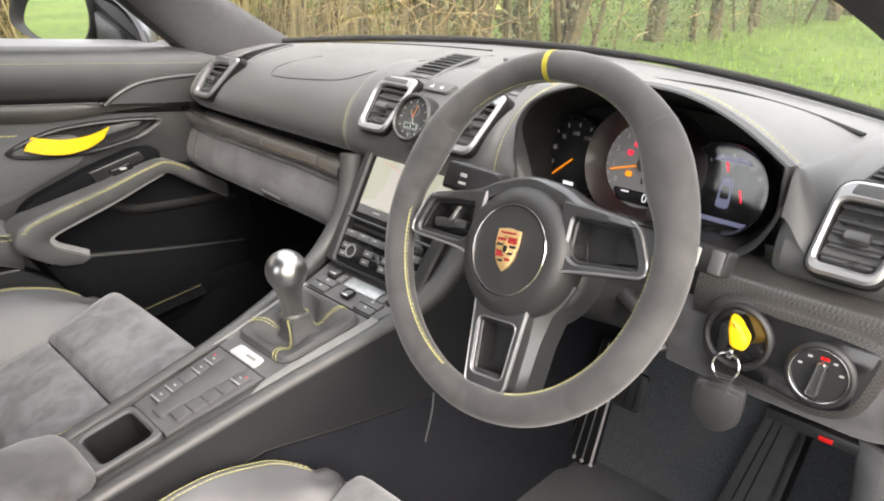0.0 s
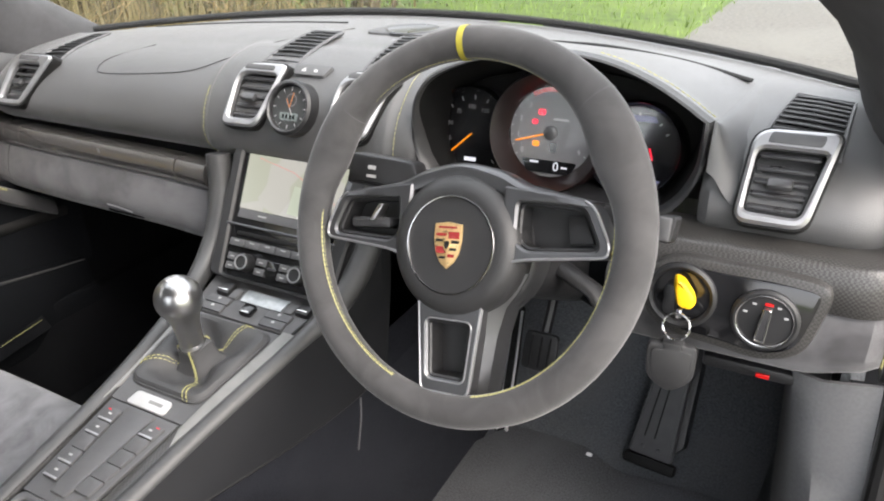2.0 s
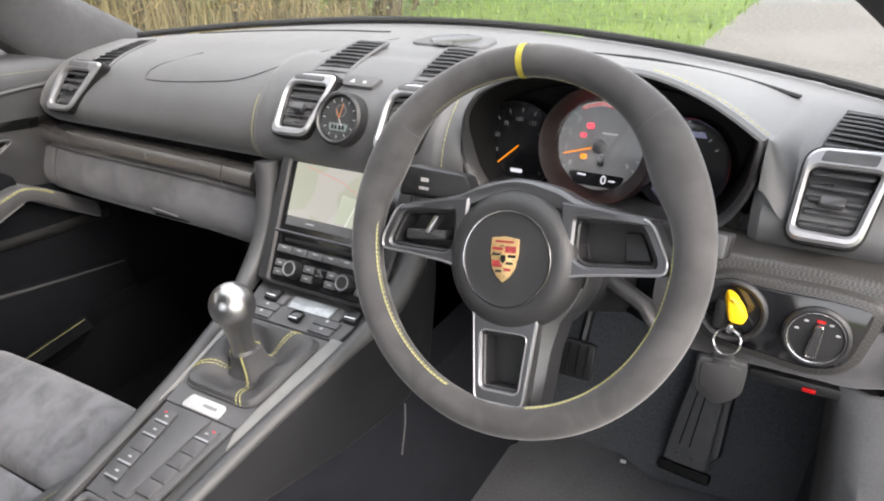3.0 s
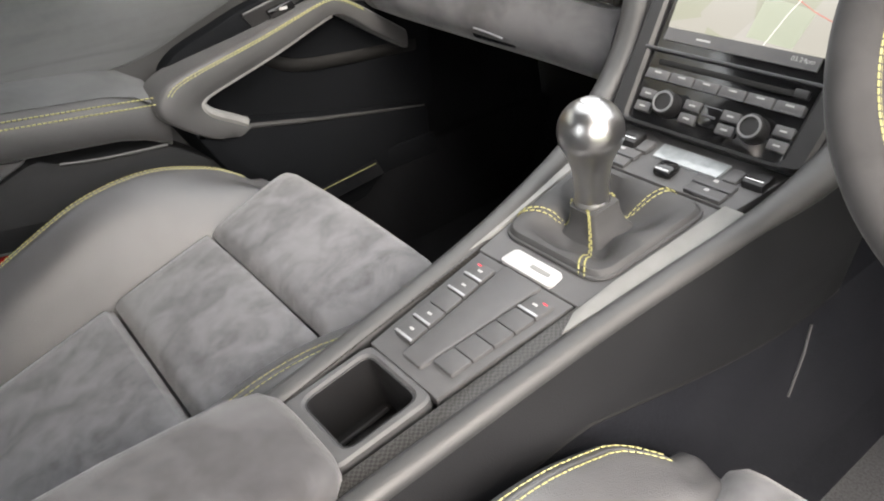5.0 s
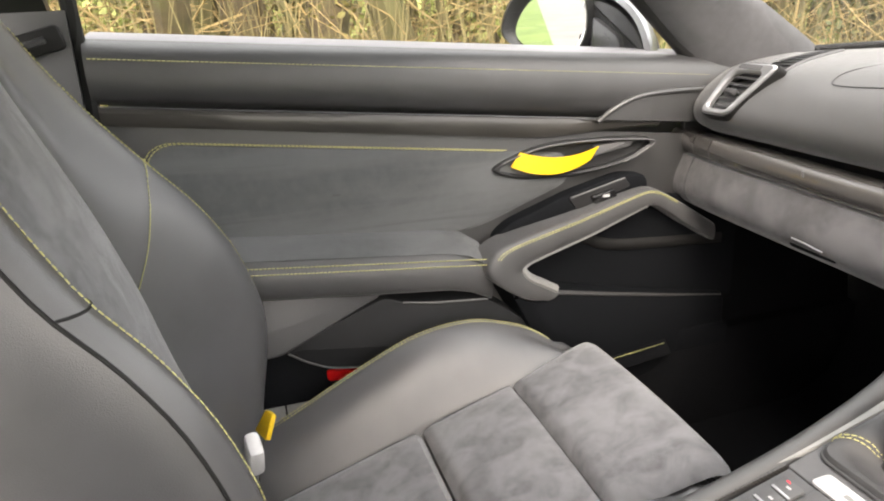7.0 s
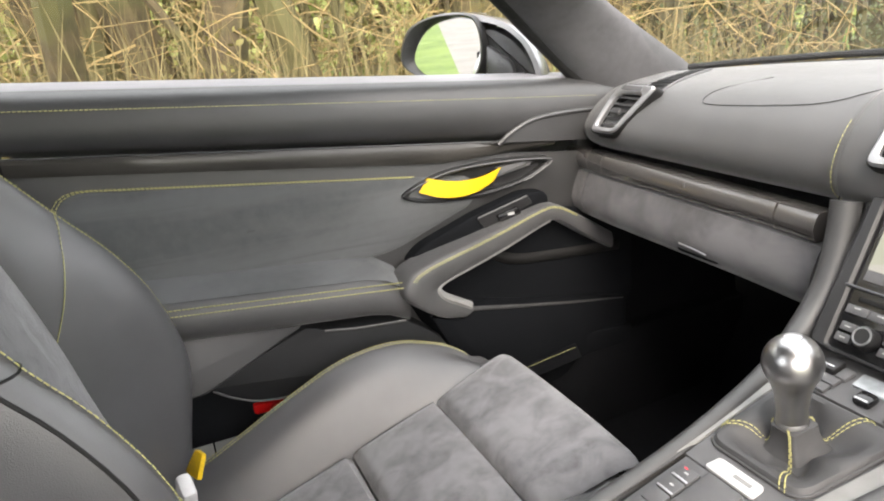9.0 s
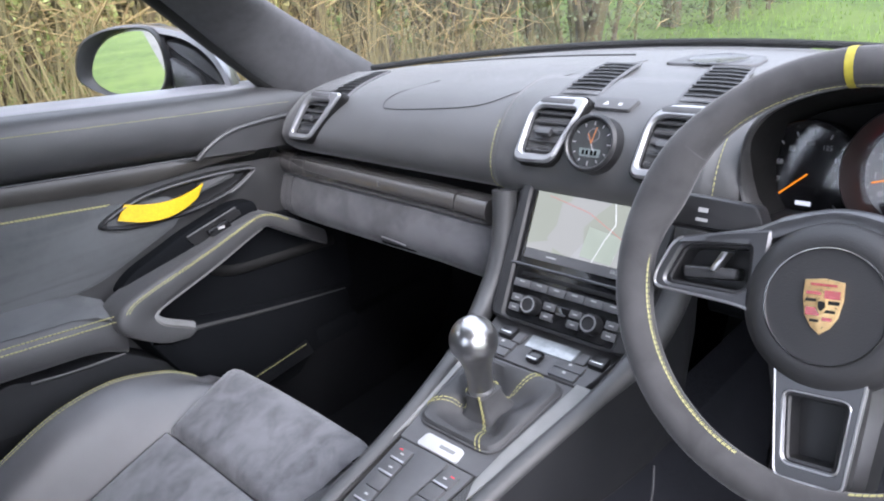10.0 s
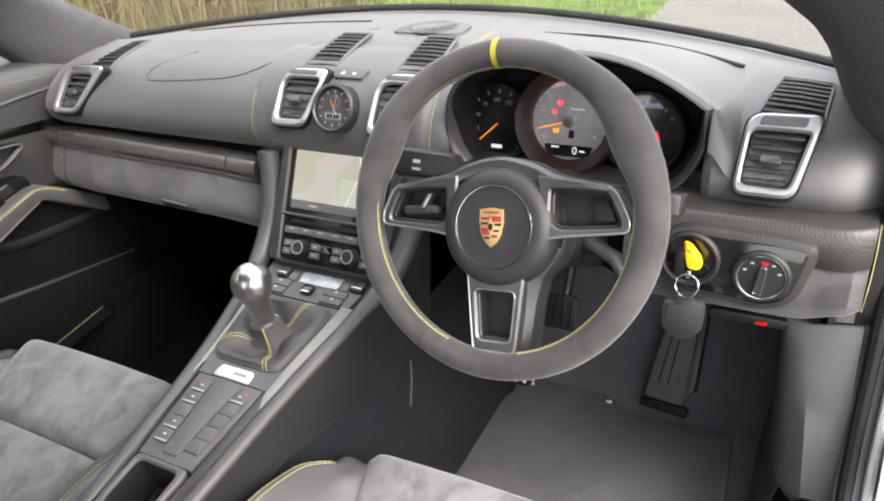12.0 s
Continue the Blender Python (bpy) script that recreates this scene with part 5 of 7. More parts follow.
for d, hw, hh, dy in ((0.02, 0.045, 0.040, 0), (0.05, 0.058, 0.05, -0.004), (0.10, 0.066, 0.055, -0.010), (0.16, 0.068, 0.056, -0.014), (0.24, 0.068, 0.056, -0.02)):
    c = WC + back * d
    rings.append([c + Vector((hw * math.copysign(abs(math.cos(q)) ** 0.6, math.cos(q)), 0, dy + hh * math.copysign(abs(math.sin(q)) ** 0.6, math.sin(q)))) for q in (2 * math.pi * j / 28 for j in range(28))])
part("shroud", loft(rings), PLASTIC, col)
# left stalk paddle with printed mark
sm = axes((0.182, 0.418, 0.812), (1, 0.05, -0.03), (0, 0.3, 0.95))
st = part("wiper_stalk", prism(rounded([(-0.030, -0.016), (0.062, -0.014), (0.046, 0.0155), (-0.026, 0.0165)], 0.005), sm, -0.018, 0.007, 0.004), PLASTIC, col, "black stalk with white symbols")
part("symbol", box(sm @ Vector((0.0, 0.004, 0.0072)), (0.009, 0.004, 0.0005), 0, sm), WHITE_MARK, st)
part("symbol", box(sm @ Vector((0.0, -0.005, 0.0072)), (0.011, 0.003, 0.0005), 0, sm), WHITE_MARK, st)
sm = axes((0.455, 0.420, 0.803), (1, -0.08, 0.0), (0, 0.3, 0.95))
st = part("indicator_stalk", prism(rounded([(-0.075, -0.010), (0.034, -0.012), (0.036, 0.012), (-0.075, 0.010)], 0.004), sm, -0.008, 0.008, 0.003), PLASTIC, col, "black indicator stalk with ribbed end")
part("stalk_end", box(sm @ Vector((0.026, 0, 0.004)), (0.012, 0.021, 0.012), 0.002, sm), GREY_PLASTIC, st)
part("stalk_end", box(sm @ Vector((0.008, 0, 0.005)), (0.004, 0.017, 0.008), 0.001, sm), WHITE_MARK, st)
part("column_lever", tube([(0.375, 0.44, 0.735), (0.420, 0.425, 0.722), (0.440, 0.415, 0.700)], [0.012, 0.011, 0.009], 10, flat=0.6), PLASTIC, col)

# key, ring and leather fob
key = thing("car_key", "yellow-headed key in the ignition with ring and black leather fob", "key", kc @ Vector((0, 0, 0.02)))
part("key_head", prism(rounded([(-0.004, -0.008), (0.009, -0.009), (0.012, 0.002), (0.005, 0.010), (-0.001, 0.017), (-0.010, 0.020), (-0.010, 0.010)], 0.005), kc @ pose(0, 0.004, 0, 0, 15, -4), 0.008, 0.024, 0.004), YELLOW_PAINT, key, "bright yellow painted key head")
part("key_body", box(kc @ Vector((-0.008, -0.002, 0.006)), (0.012, 0.030, 0.018), 0.004, kc), PLASTIC, key)
part("key_stem", box(kc @ Vector((0.003, -0.011, 0.019)), (0.006, 0.010, 0.006), 0.002, kc), CHROME, key)
rc = kc @ Vector((0.003, -0.0225, 0.024))
part("key_ring", tube([rc + Vector((0.0120 * math.cos(a), 0.004 * math.sin(a), 0.0120 * math.sin(a))) for a in (2 * math.pi * k / 24 for k in range(24))], 0.0012, 6, True), CHROME, key, "polished steel key ring")
fm = axes(rc + Vector((-0.001, -0.001, -0.039)), (1, 0.15, 0), (0, 0.05, 1))
fobp = [(p.x * 0.86, p.y * 0.96) for p in spline([(-0.011, 0.030, 0), (-0.012, 0.022, 0), (-0.025, 0.019, 0), (-0.026, 0.0, 0), (-0.022, -0.018, 0), (0.0, -0.031, 0), (0.022, -0.018, 0), (0.026, 0.0, 0), (0.025, 0.019, 0), (0.012, 0.022, 0), (0.011, 0.030, 0)], 4)]
fob = part("fob", prism(fobp, fm, -0.004, 0.004, 0.002), HUB_LEATHER, key, "black leather shield fob")
part("fob_panel", prism([(p[0] * 0.8, p[1] * 0.8 - 0.001) for p in fobp], fm, 0.003, 0.0052, 0.001), HUB_LEATHER, fob)

# ---- centre stack and console ----
console = thing("centre_console", "dark centre console with carbon edges, switches, cupholder and infotainment stack", "console", (0.0, 0.2, 0.25))
SLOPE = 0.19
CX = 0.004


def top_z(y):
    return 0.588 + SLOPE * (y - 0.221)


CM = axes((CX, 0.221, 0.588), (1, 0, 0), (0, 1, SLOPE))
CS = math.hypot(1, SLOPE)


def cp(y):
    """Local height on the console's plane for a place along the car."""
    return (y - 0.221) * CS


# leather rails that run along the console and sweep up the sides of the stack
for s in (-1, 1):
    w = 0.0 if s > 0 else -0.012
    path = spline([(s * (0.058 + w), -0.46, top_z(-0.20) - 0.02), (s * (0.058 + w), -0.20, top_z(-0.20) - 0.008), (s * (0.060 + w), -0.05, top_z(-0.05) - 0.005), (s * (0.067 + w), 0.08, top_z(0.08) - 0.005), (s * (0.079 + w), 0.22, top_z(0.22) - 0.004), (s * (0.099 + w), 0.34, top_z(0.34) + 0.002), (s * (0.113 + w * 0.6), 0.415, 0.638), (s * (0.121 + w * 0.7), 0.458, 0.675), (s * (0.128 + w * 0.7), 0.482, 0.72), (s * (0.130 + w * 0.5), 0.492, 0.768)], 6)
    path = [p + Vector((CX, 0, 0)) for p in path]
    part("rail", tube(path, [0.0105 + 0.006 * smooth(0.33, 0.46, p.y) for p in path], 14), LIT_LEATHER, console, "smooth black leather rail")
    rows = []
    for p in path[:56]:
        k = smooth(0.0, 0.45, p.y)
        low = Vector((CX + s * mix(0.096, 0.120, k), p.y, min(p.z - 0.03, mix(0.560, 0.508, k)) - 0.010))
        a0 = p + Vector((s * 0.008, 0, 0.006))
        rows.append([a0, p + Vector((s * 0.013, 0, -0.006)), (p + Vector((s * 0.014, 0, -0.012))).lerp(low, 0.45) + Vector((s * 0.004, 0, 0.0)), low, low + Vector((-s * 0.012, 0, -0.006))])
    # Side panel coloured darker than the rail to carry its shade.
    part("side_panel", sheet(rows), SHADED_LEATHER, console, "black leather side panel")
    part("panel_seam", tube([r[3] + Vector((-s * 0.002, 0, -0.001)) for r in rows], 0.0028, 6), RUBBER, console)
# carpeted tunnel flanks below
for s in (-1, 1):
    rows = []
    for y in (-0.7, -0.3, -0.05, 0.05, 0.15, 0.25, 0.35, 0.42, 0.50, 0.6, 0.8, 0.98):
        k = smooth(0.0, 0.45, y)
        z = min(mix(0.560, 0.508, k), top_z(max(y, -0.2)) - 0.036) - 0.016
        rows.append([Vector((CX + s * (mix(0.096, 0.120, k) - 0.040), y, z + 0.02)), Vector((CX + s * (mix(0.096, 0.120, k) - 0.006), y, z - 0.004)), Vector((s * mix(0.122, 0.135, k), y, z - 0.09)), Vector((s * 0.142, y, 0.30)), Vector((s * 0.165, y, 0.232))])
    # Both flanks wear the carpet colour with shade worked in.
    solid("wall_tunnel_left" if s < 0 else "wall_tunnel_right", sheet(rows), SHADED_TUNNEL_CARPET, "carpeted transmission tunnel flank", "tunnel", kind="structure")
part("carpet_seam", tube([(0.142, 0.405, 0.515), (0.144, 0.400, 0.49), (0.146, 0.385, 0.45)], 0.0012, 6), GREY_PLASTIC, console)

# silver inlay edges and carbon strips either side
for s in (-1, 1):
    po = [(s * 0.041, cp(0.005)), (s * 0.0545, cp(0.005)), (s * 0.068, cp(0.215)), (s * 0.0545, cp(0.212))]
    part("carbon_edge", prism(po, CM, -0.008, 0.001, 0.0006), CARBON, console, "woven carbon edge strip")
    part("silver_inlay", prism([(s * 0.0575, cp(0.205)), (s * 0.0655, cp(0.185)), (s * 0.0725, cp(0.225)), (s * 0.0930, cp(0.362)), (s * 0.070, cp(0.362)), (s * 0.0585, cp(0.245))], CM, -0.002, 0.0030, 0.0010), SILL_GREY, console, "pale grey lacquered inlay")
# plate under the lever and the switch panel
boot = rounded([(-0.053, cp(0.238)), (0.053, cp(0.238)), (0.064, cp(0.352)), (-0.061, cp(0.352))], 0.018, 6)
part("lever_plate", frame_ring(rounded([(-0.054, cp(0.212)), (0.0565, cp(0.212)), (0.080, cp(0.358)), (-0.072, cp(0.358))], 0.003, 6), boot, CM, -0.010, 0.0005, 0.0008), GREY_PLASTIC, console)
panel = part("switch_panel", prism([(-0.039, cp(0.092)), (0.041, cp(0.092)), (0.052, cp(0.2105)), (-0.050, cp(0.2105))], CM, -0.010, 0.0012, 0.001), GREY_PLASTIC, console, "dark grey switch panel")
part("raised_centre", prism(rounded([(-0.0095, cp(0.100)), (0.0130, cp(0.100)), (0.0228, cp(0.2095)), (-0.0180, cp(0.2095))], 0.004), CM, 0.0, 0.0045, 0.002), GREY_PLASTIC, panel)
for s, n0 in ((-1, 5), (1, 5)):
    for k in range(n0):
        y0, y1 = 0.110 + k * 0.0182, 0.110 + (k + 1) * 0.0182 - 0.0008
        c0 = mix(-0.0220, -0.0300, (y0 - 0.11) / 0.09) if s < 0 else mix(0.0252, 0.0342, (y0 - 0.11) / 0.09)
        c1 = mix(-0.0220, -0.0300, (y1 - 0.11) / 0.09) if s < 0 else mix(0.0252, 0.0342, (y1 - 0.11) / 0.09)
        po = rounded([(c0 - 0.0102, cp(y0)), (c0 + 0.0102, cp(y0)), (c1 + 0.0102, cp(y1)), (c1 - 0.0102, cp(y1))], 0.0015, 2)
        b = part("switch", prism(po, CM, 0.0, 0.0048, 0.0008), GREY_PLASTIC, panel)
        if (s < 0 and k != 2) or (s > 0 and k == 4):
            part("switch_edge", prism([(c0 - 0.0095, cp(y0 + 0.0006)), (c0 + 0.0095, cp(y0 + 0.0006)), (c0 + 0.0098, cp(y0 + 0.0028)), (c0 - 0.0092, cp(y0 + 0.0028))], CM, 0.0045, 0.0056, 0.0003), SILVER, b)
            part("symbol", prism([(c0 - 0.0022, cp(y0 + 0.0085)), (c0 + 0.0022, cp(y0 + 0.0085)), (c0 + 0.0022, cp(y0 + 0.0105)), (c0 - 0.0022, cp(y0 + 0.0105))], CM, 0.0045, 0.0052), WHITE_MARK, b)
        if k == 4:
            part("indicator_lamp", prism([(c1 - 0.002 + s * 0.004, cp(y1 - 0.0038)), (c1 + 0.0022 + s * 0.004, cp(y1 - 0.0038)), (c1 + 0.0022 + s * 0.004, cp(y1 - 0.0028)), (c1 - 0.002 + s * 0.004, cp(y1 - 0.0028))], CM, 0.0045, 0.0050), GLOW_RED, b)
plate = part("model_plate", prism(rounded([(-0.029, cp(0.2125)), (0.027, cp(0.2125)), (0.025, cp(0.2300)), (-0.027, cp(0.2300))], 0.005), CM, 0.0, 0.0032, 0.0006), PALE_PLATE, console, "brushed aluminium model plate")
part("plate_mark", box(CM @ Vector((0.008, cp(0.2215), 0.0034)), (0.020, 0.004, 0.0004), 0, CM), SILL_GREY, plate)
# cupholder: surround, walls and ribbed base
po = rounded([(-0.040, cp(0.012)), (0.036, cp(0.012)), (0.040, cp(0.0915)), (-0.038, cp(0.0915))], 0.010, 4)
pi = rounded([(-0.031, cp(0.026)), (0.029, cp(0.026)), (0.031, cp(0.085)), (-0.031, cp(0.085))], 0.010, 4)
cup = part("cupholder", frame_ring(po, pi, CM, -0.008, 0.003, 0.002), GREY_PLASTIC, console, "square black cupholder with a grey lip")
part("cup_wall", frame_ring([Vector(p) for p in inset(pi, -0.002)], inset(pi, 0.0015), CM, -0.070, 0.001, 0.0005), PLASTIC, cup)
part("cup_base", prism(inset(pi, -0.002), CM, -0.056, -0.050), PLASTIC, cup)
for k in range(3):
    part("cup_rib", box(CM @ Vector((-0.02 + 0.02 * k, cp(0.055), -0.048)), (0.002, 0.05, 0.004), 0.0005, CM), GREY_PLASTIC, cup)
# armrest lid behind
rings = []
for y, hw, h in ((0.018, 0.030, 0.006), (0.014, 0.044, 0.014), (0.004, 0.053, 0.022), (-0.02, 0.058, 0.028), (-0.10, 0.060, 0.034), (-0.30, 0.060, 0.036), (-0.48, 0.058, 0.034)):
    z0 = 0.548 + 0.06 * min(0, y)
    rings.append([Vector((CX + hw * math.copysign(abs(math.cos(q)) ** 0.45, math.cos(q)), y, z0 + (h if math.sin(q) > 0 else 0.05) * math.copysign(abs(math.sin(q)) ** 0.6, math.sin(q)))) for q in (2 * math.pi * j / 28 for j in range(28))])
part("armrest", loft(rings), SUEDE, console, "grey suede armrest lid")
part("rear_box", box((CX, -0.27, 0.44), (0.15, 0.60, 0.16), 0.02), LEATHER, console)

# climate panel between lever and stack
CL = axes((CX, 0.40, top_z(0.40)), (1, 0, 0), (0, 1, SLOPE + 0.04))
clim = part("climate_panel", prism(rounded([(-0.078, -0.040), (0.078, -0.040), (0.092, 0.034), (-0.092, 0.034)], 0.004), CL, -0.012, 0.002, 0.001), GREY_PLASTIC, console, "dark climate switch panel")
part("climate_display", prism([(-0.020, -0.012), (0.044, -0.012), (0.045, 0.008), (-0.022, 0.008)], CL, 0.0, 0.0045, 0.0004), material("lcd_glass", (0.30, 0.325, 0.34), 0.15, vary=0.2, scale=90, coat=0.8), clim, "pale grey liquid crystal display")
for x in (-0.052, 0.074):
    b = part("rocker", box(CL @ Vector((x, 0.000, 0.004)), (0.020, 0.020, 0.010), 0.003, CL), PLASTIC, clim)
    part("rocker_edge", box(CL @ Vector((x, -0.005, 0.0095)), (0.016, 0.003, 0.0012), 0.0004, CL), CHROME, b)
    part("rocker_block", box(CL @ Vector((x + 0.0185 * (1 if x < 0 else -1), -0.004, 0.003)), (0.013, 0.018, 0.007), 0.003, CL), GREY_PLASTIC, clim)
b = part("toggle", box(CL @ Vector((0.004, -0.024, 0.005)), (0.018, 0.018, 0.010), 0.004, CL), GLOSS, clim)
part("toggle_edge", box(CL @ Vector((0.004, -0.030, 0.0095)), (0.014, 0.003, 0.0015), 0.0005, CL), CHROME, b)
for x0 in (-0.066, 0.030):
    for k, (w, y) in enumerate(((0.036, -0.0195), (0.034, -0.0325))):
        b = part("key", box(CL @ Vector((x0 + 0.018, y, 0.003)), (w, 0.012, 0.005), 0.001, CL), GREY_PLASTIC, clim)
        part("key_edge", box(CL @ Vector((x0 + 0.018, y - 0.005, 0.0056)), (w * 0.95, 0.0022, 0.0010), 0.0003, CL), GUNMETAL, b)
        part("key_symbol", box(CL @ Vector((x0 + 0.018, y + 0.002, 0.0058)), (0.004, 0.003, 0.0004), 0, CL), WHITE_MARK, b)

# infotainment unit
SX = 0.008
SM = axes((SX, 0.448, 0.694), (1, 0, 0), (0, 0.57, 0.82))
part("stack_body", prism(rounded([(-0.094, -0.070), (0.104, -0.070), (0.122, 0.112), (-0.116, 0.112)], 0.01), SM, -0.05, -0.006), PLASTIC, console)
part("stack_surround", frame_ring(rounded([(-0.092, -0.0695), (0.100, -0.0695), (0.112, 0.108), (-0.106, 0.108)], 0.010), rounded([(-0.072, -0.066), (0.079, -0.066), (0.089, 0.099), (-0.089, 0.099)], 0.006), SM, -0.012, 0.004, 0.003), PLASTIC, console)
unit = part("infotainment_unit", prism(rounded([(-0.073, -0.067), (0.080, -0.067), (0.090, 0.100), (-0.090, 0.100)], 0.005), SM, -0.02, -0.001, 0.001), GLOSS, console, "infotainment unit with a lit map screen")
part("silver_bar", tube([SM @ Vector((-0.084, 0.0, 0.003)), SM @ Vector((0.088, 0.0, 0.003))], 0.0018, 8), GUNMETAL, unit)


def map_material():
    """A road map on a lit screen: pale land, green fields and thin roads."""
    m = bpy.data.materials.new("map_screen")
    m.use_nodes = True
    n, l = m.node_tree.nodes, m.node_tree.links
    b = n["Principled BSDF"]
    co, vo, ra = n.new("ShaderNodeTexCoord"), n.new("ShaderNodeTexVoronoi"), n.new("ShaderNodeValToRGB")
    vo.inputs["Scale"].default_value = 22
    l.new(co.outputs["Object"], vo.inputs["Vector"])
    ra.color_ramp.interpolation = "CONSTANT"
    e = ra.color_ramp.elements
    e[0].color, e[1].position, e[1].color = (0.66, 0.65, 0.58, 1), 0.45, (0.58, 0.60, 0.47, 1)
    x = e.new(0.75)
    x.color = (0.72, 0.71, 0.66, 1)
    l.new(vo.outputs["Color"], ra.inputs[0])
    b.inputs["Base Color"].default_value = (0.02, 0.02, 0.02, 1)
    b.inputs["Roughness"].default_value = 0.2
    l.new(ra.outputs[0], b.inputs["Emission Color"])
    b.inputs["Emission Strength"].default_value = 0.25
    return m


MAP = map_material()
scr = part("screen", prism([(-0.072, 0.022), (0.073, 0.022), (0.080, 0.094), (-0.079, 0.094)], SM, -0.001, 0.0012), MAP, unit, "lit map screen")
part("screen_footer", prism([(-0.0715, 0.010), (0.0725, 0.010), (0.0725, 0.0215), (-0.0715, 0.0215)], SM, -0.001, 0.0010), GREY_PLASTIC, unit)
part("map_road", tube([SM @ Vector(p) for p in ((0.03, 0.094, 0.0014), (0.038, 0.07, 0.0014), (0.03, 0.05, 0.0014), (0.022, 0.022, 0.0014))], 0.0007, 4), glowing("map_road_pale", (0.80, 0.80, 0.76), 0.24), scr)
part("map_route", tube([SM @ Vector(p) for p in ((-0.06, 0.090, 0.0014), (0.0, 0.078, 0.0014), (0.05, 0.055, 0.0014), (0.072, 0.048, 0.0014))], 0.0006, 4), glowing("map_red", (0.62, 0.24, 0.20), 0.2), scr)
part("map_wood", prism([(0.004, 0.026), (0.046, 0.023), (0.052, 0.056), (0.006, 0.062)], SM, 0.0012, 0.0015), glowing("map_green", (0.46, 0.50, 0.40), 0.22), scr)
part("centre_display", prism(rounded([(-0.0045, -0.055), (0.0155, -0.055), (0.0155, -0.037), (-0.0045, -0.037)], 0.002), SM, -0.001, 0.0022, 0.0006), GLOSS, unit)
part("centre_key", box(SM @ Vector((0.0055, -0.046, 0.003)), (0.013, 0.0022, 0.002), 0.0006, SM), GUNMETAL, unit)
part("clock_text", add_text(bmesh.new(), "03:24pm", SM @ Matrix.Translation((0.059, 0.0165, 0.0012)), 0.0058), WHITE_MARK, unit)
part("track_mark", box(SM @ Vector((-0.032, 0.0155, 0.0014)), (0.014, 0.0016, 0.0003), 0, SM), WHITE_MARK, unit)
part("disc_slot", box(SM @ Vector((0.0, -0.010, 0.0)), (0.130, 0.005, 0.003), 0.001, SM), RUBBER, unit)
part("eject_key", box(SM @ Vector((0.070, -0.009, 0.001)), (0.012, 0.007, 0.004), 0.001, SM), PLASTIC, unit)
for k in range(6):
    x = -0.0590 + 0.0252 * k
    b = part("key", box(SM @ Vector((x, -0.022, 0.001)), (0.0240, 0.0085, 0.006), 0.001, SM), GREY_PLASTIC, unit)
    part("key_edge", box(SM @ Vector((x, -0.0265, 0.0035)), (0.0240, 0.0016, 0.0020), 0.0004, SM), GUNMETAL, b)
    part("key_symbol", box(SM @ Vector((x, -0.0205, 0.0042)), (0.007, 0.0013, 0.0004), 0, SM), WHITE_MARK, b)
for x in (-0.036, 0.048):
    mk = SM @ Matrix.Translation((x, -0.046, 0)) @ Matrix.Scale(0.88, 4)
    b = part("rotary_knob", lathe([(0.0135, -0.002), (0.0132, 0.012), (0.0120, 0.0145), (0.0095, 0.0150), (0.0088, 0.0138), (0.001, 0.0138)], mk, 30), PLASTIC, unit, "ribbed black rotary knob")
    part("knob_ring", lathe([(0.0088, 0.0148), (0.0092, 0.0158), (0.0108, 0.0158), (0.0112, 0.0148)], mk, 30), SILVER, b)
    for dx in (-0.0235, 0.0235):
        for dy in (-0.006, 0.006):
            b = part("key", box(SM @ Vector((x + dx, -0.047 + dy, 0.001)), (0.0165, 0.0090, 0.006), 0.001, SM), GREY_PLASTIC, unit)
            part("key_symbol", box(SM @ Vector((x + dx, -0.047 + dy, 0.0042)), (0.006, 0.0014, 0.0004), 0, SM), WHITE_MARK, b)

# ---- gear lever ----
lever = thing("gear_lever", "manual gear lever with polished metal ball and stitched leather gaiter", "gear lever", (-0.004, 0.295, 0.60))
bc = Vector((-0.003, 0.2925, 0.677))
foot = Vector((-0.006, 0.297, 0.618))
ax = (bc - foot).normalized()
km = axes(foot, (1, 0, 0), ax.cross(Vector((1, 0, 0))))
hh = (bc - foot).length
prof = [(0.0130, 0.0), (0.0138, 0.003), (0.0138, 0.010), (0.0146, 0.020), (0.0160, hh - 0.028), (0.0186, hh - 0.0195)]
R = 0.0262
prof += [(R * math.cos(radians(a)), hh + 0.002 + R * math.sin(radians(a))) for a in range(-36, 90, 7)] + [(0.0008, hh + 0.002 + R)]
knob = part("knob", lathe(prof, km, 40), SATIN_METAL, lever, "polished metal ball knob")
part("shift_pattern", lathe([(0.001, hh + R + 0.0022), (0.0075, hh + R + 0.0014), (0.008, hh + R + 0.0002)], km, 24), BRUSHED, knob)
part("collar", lathe([(0.0132, -0.006), (0.0146, -0.001), (0.0138, 0.002)], km, 28), SILVER, lever)
rings = []
base = []
loop = [Vector(p) for p in boot]
for p, q in zip(loop, loop[1:] + loop[:1]):
    steps = max(1, round((q - p).length / 0.006))
    base += [p.lerp(q, k / steps) for k in range(steps)]
nb = len(base)
cen = CM.inverted() @ foot
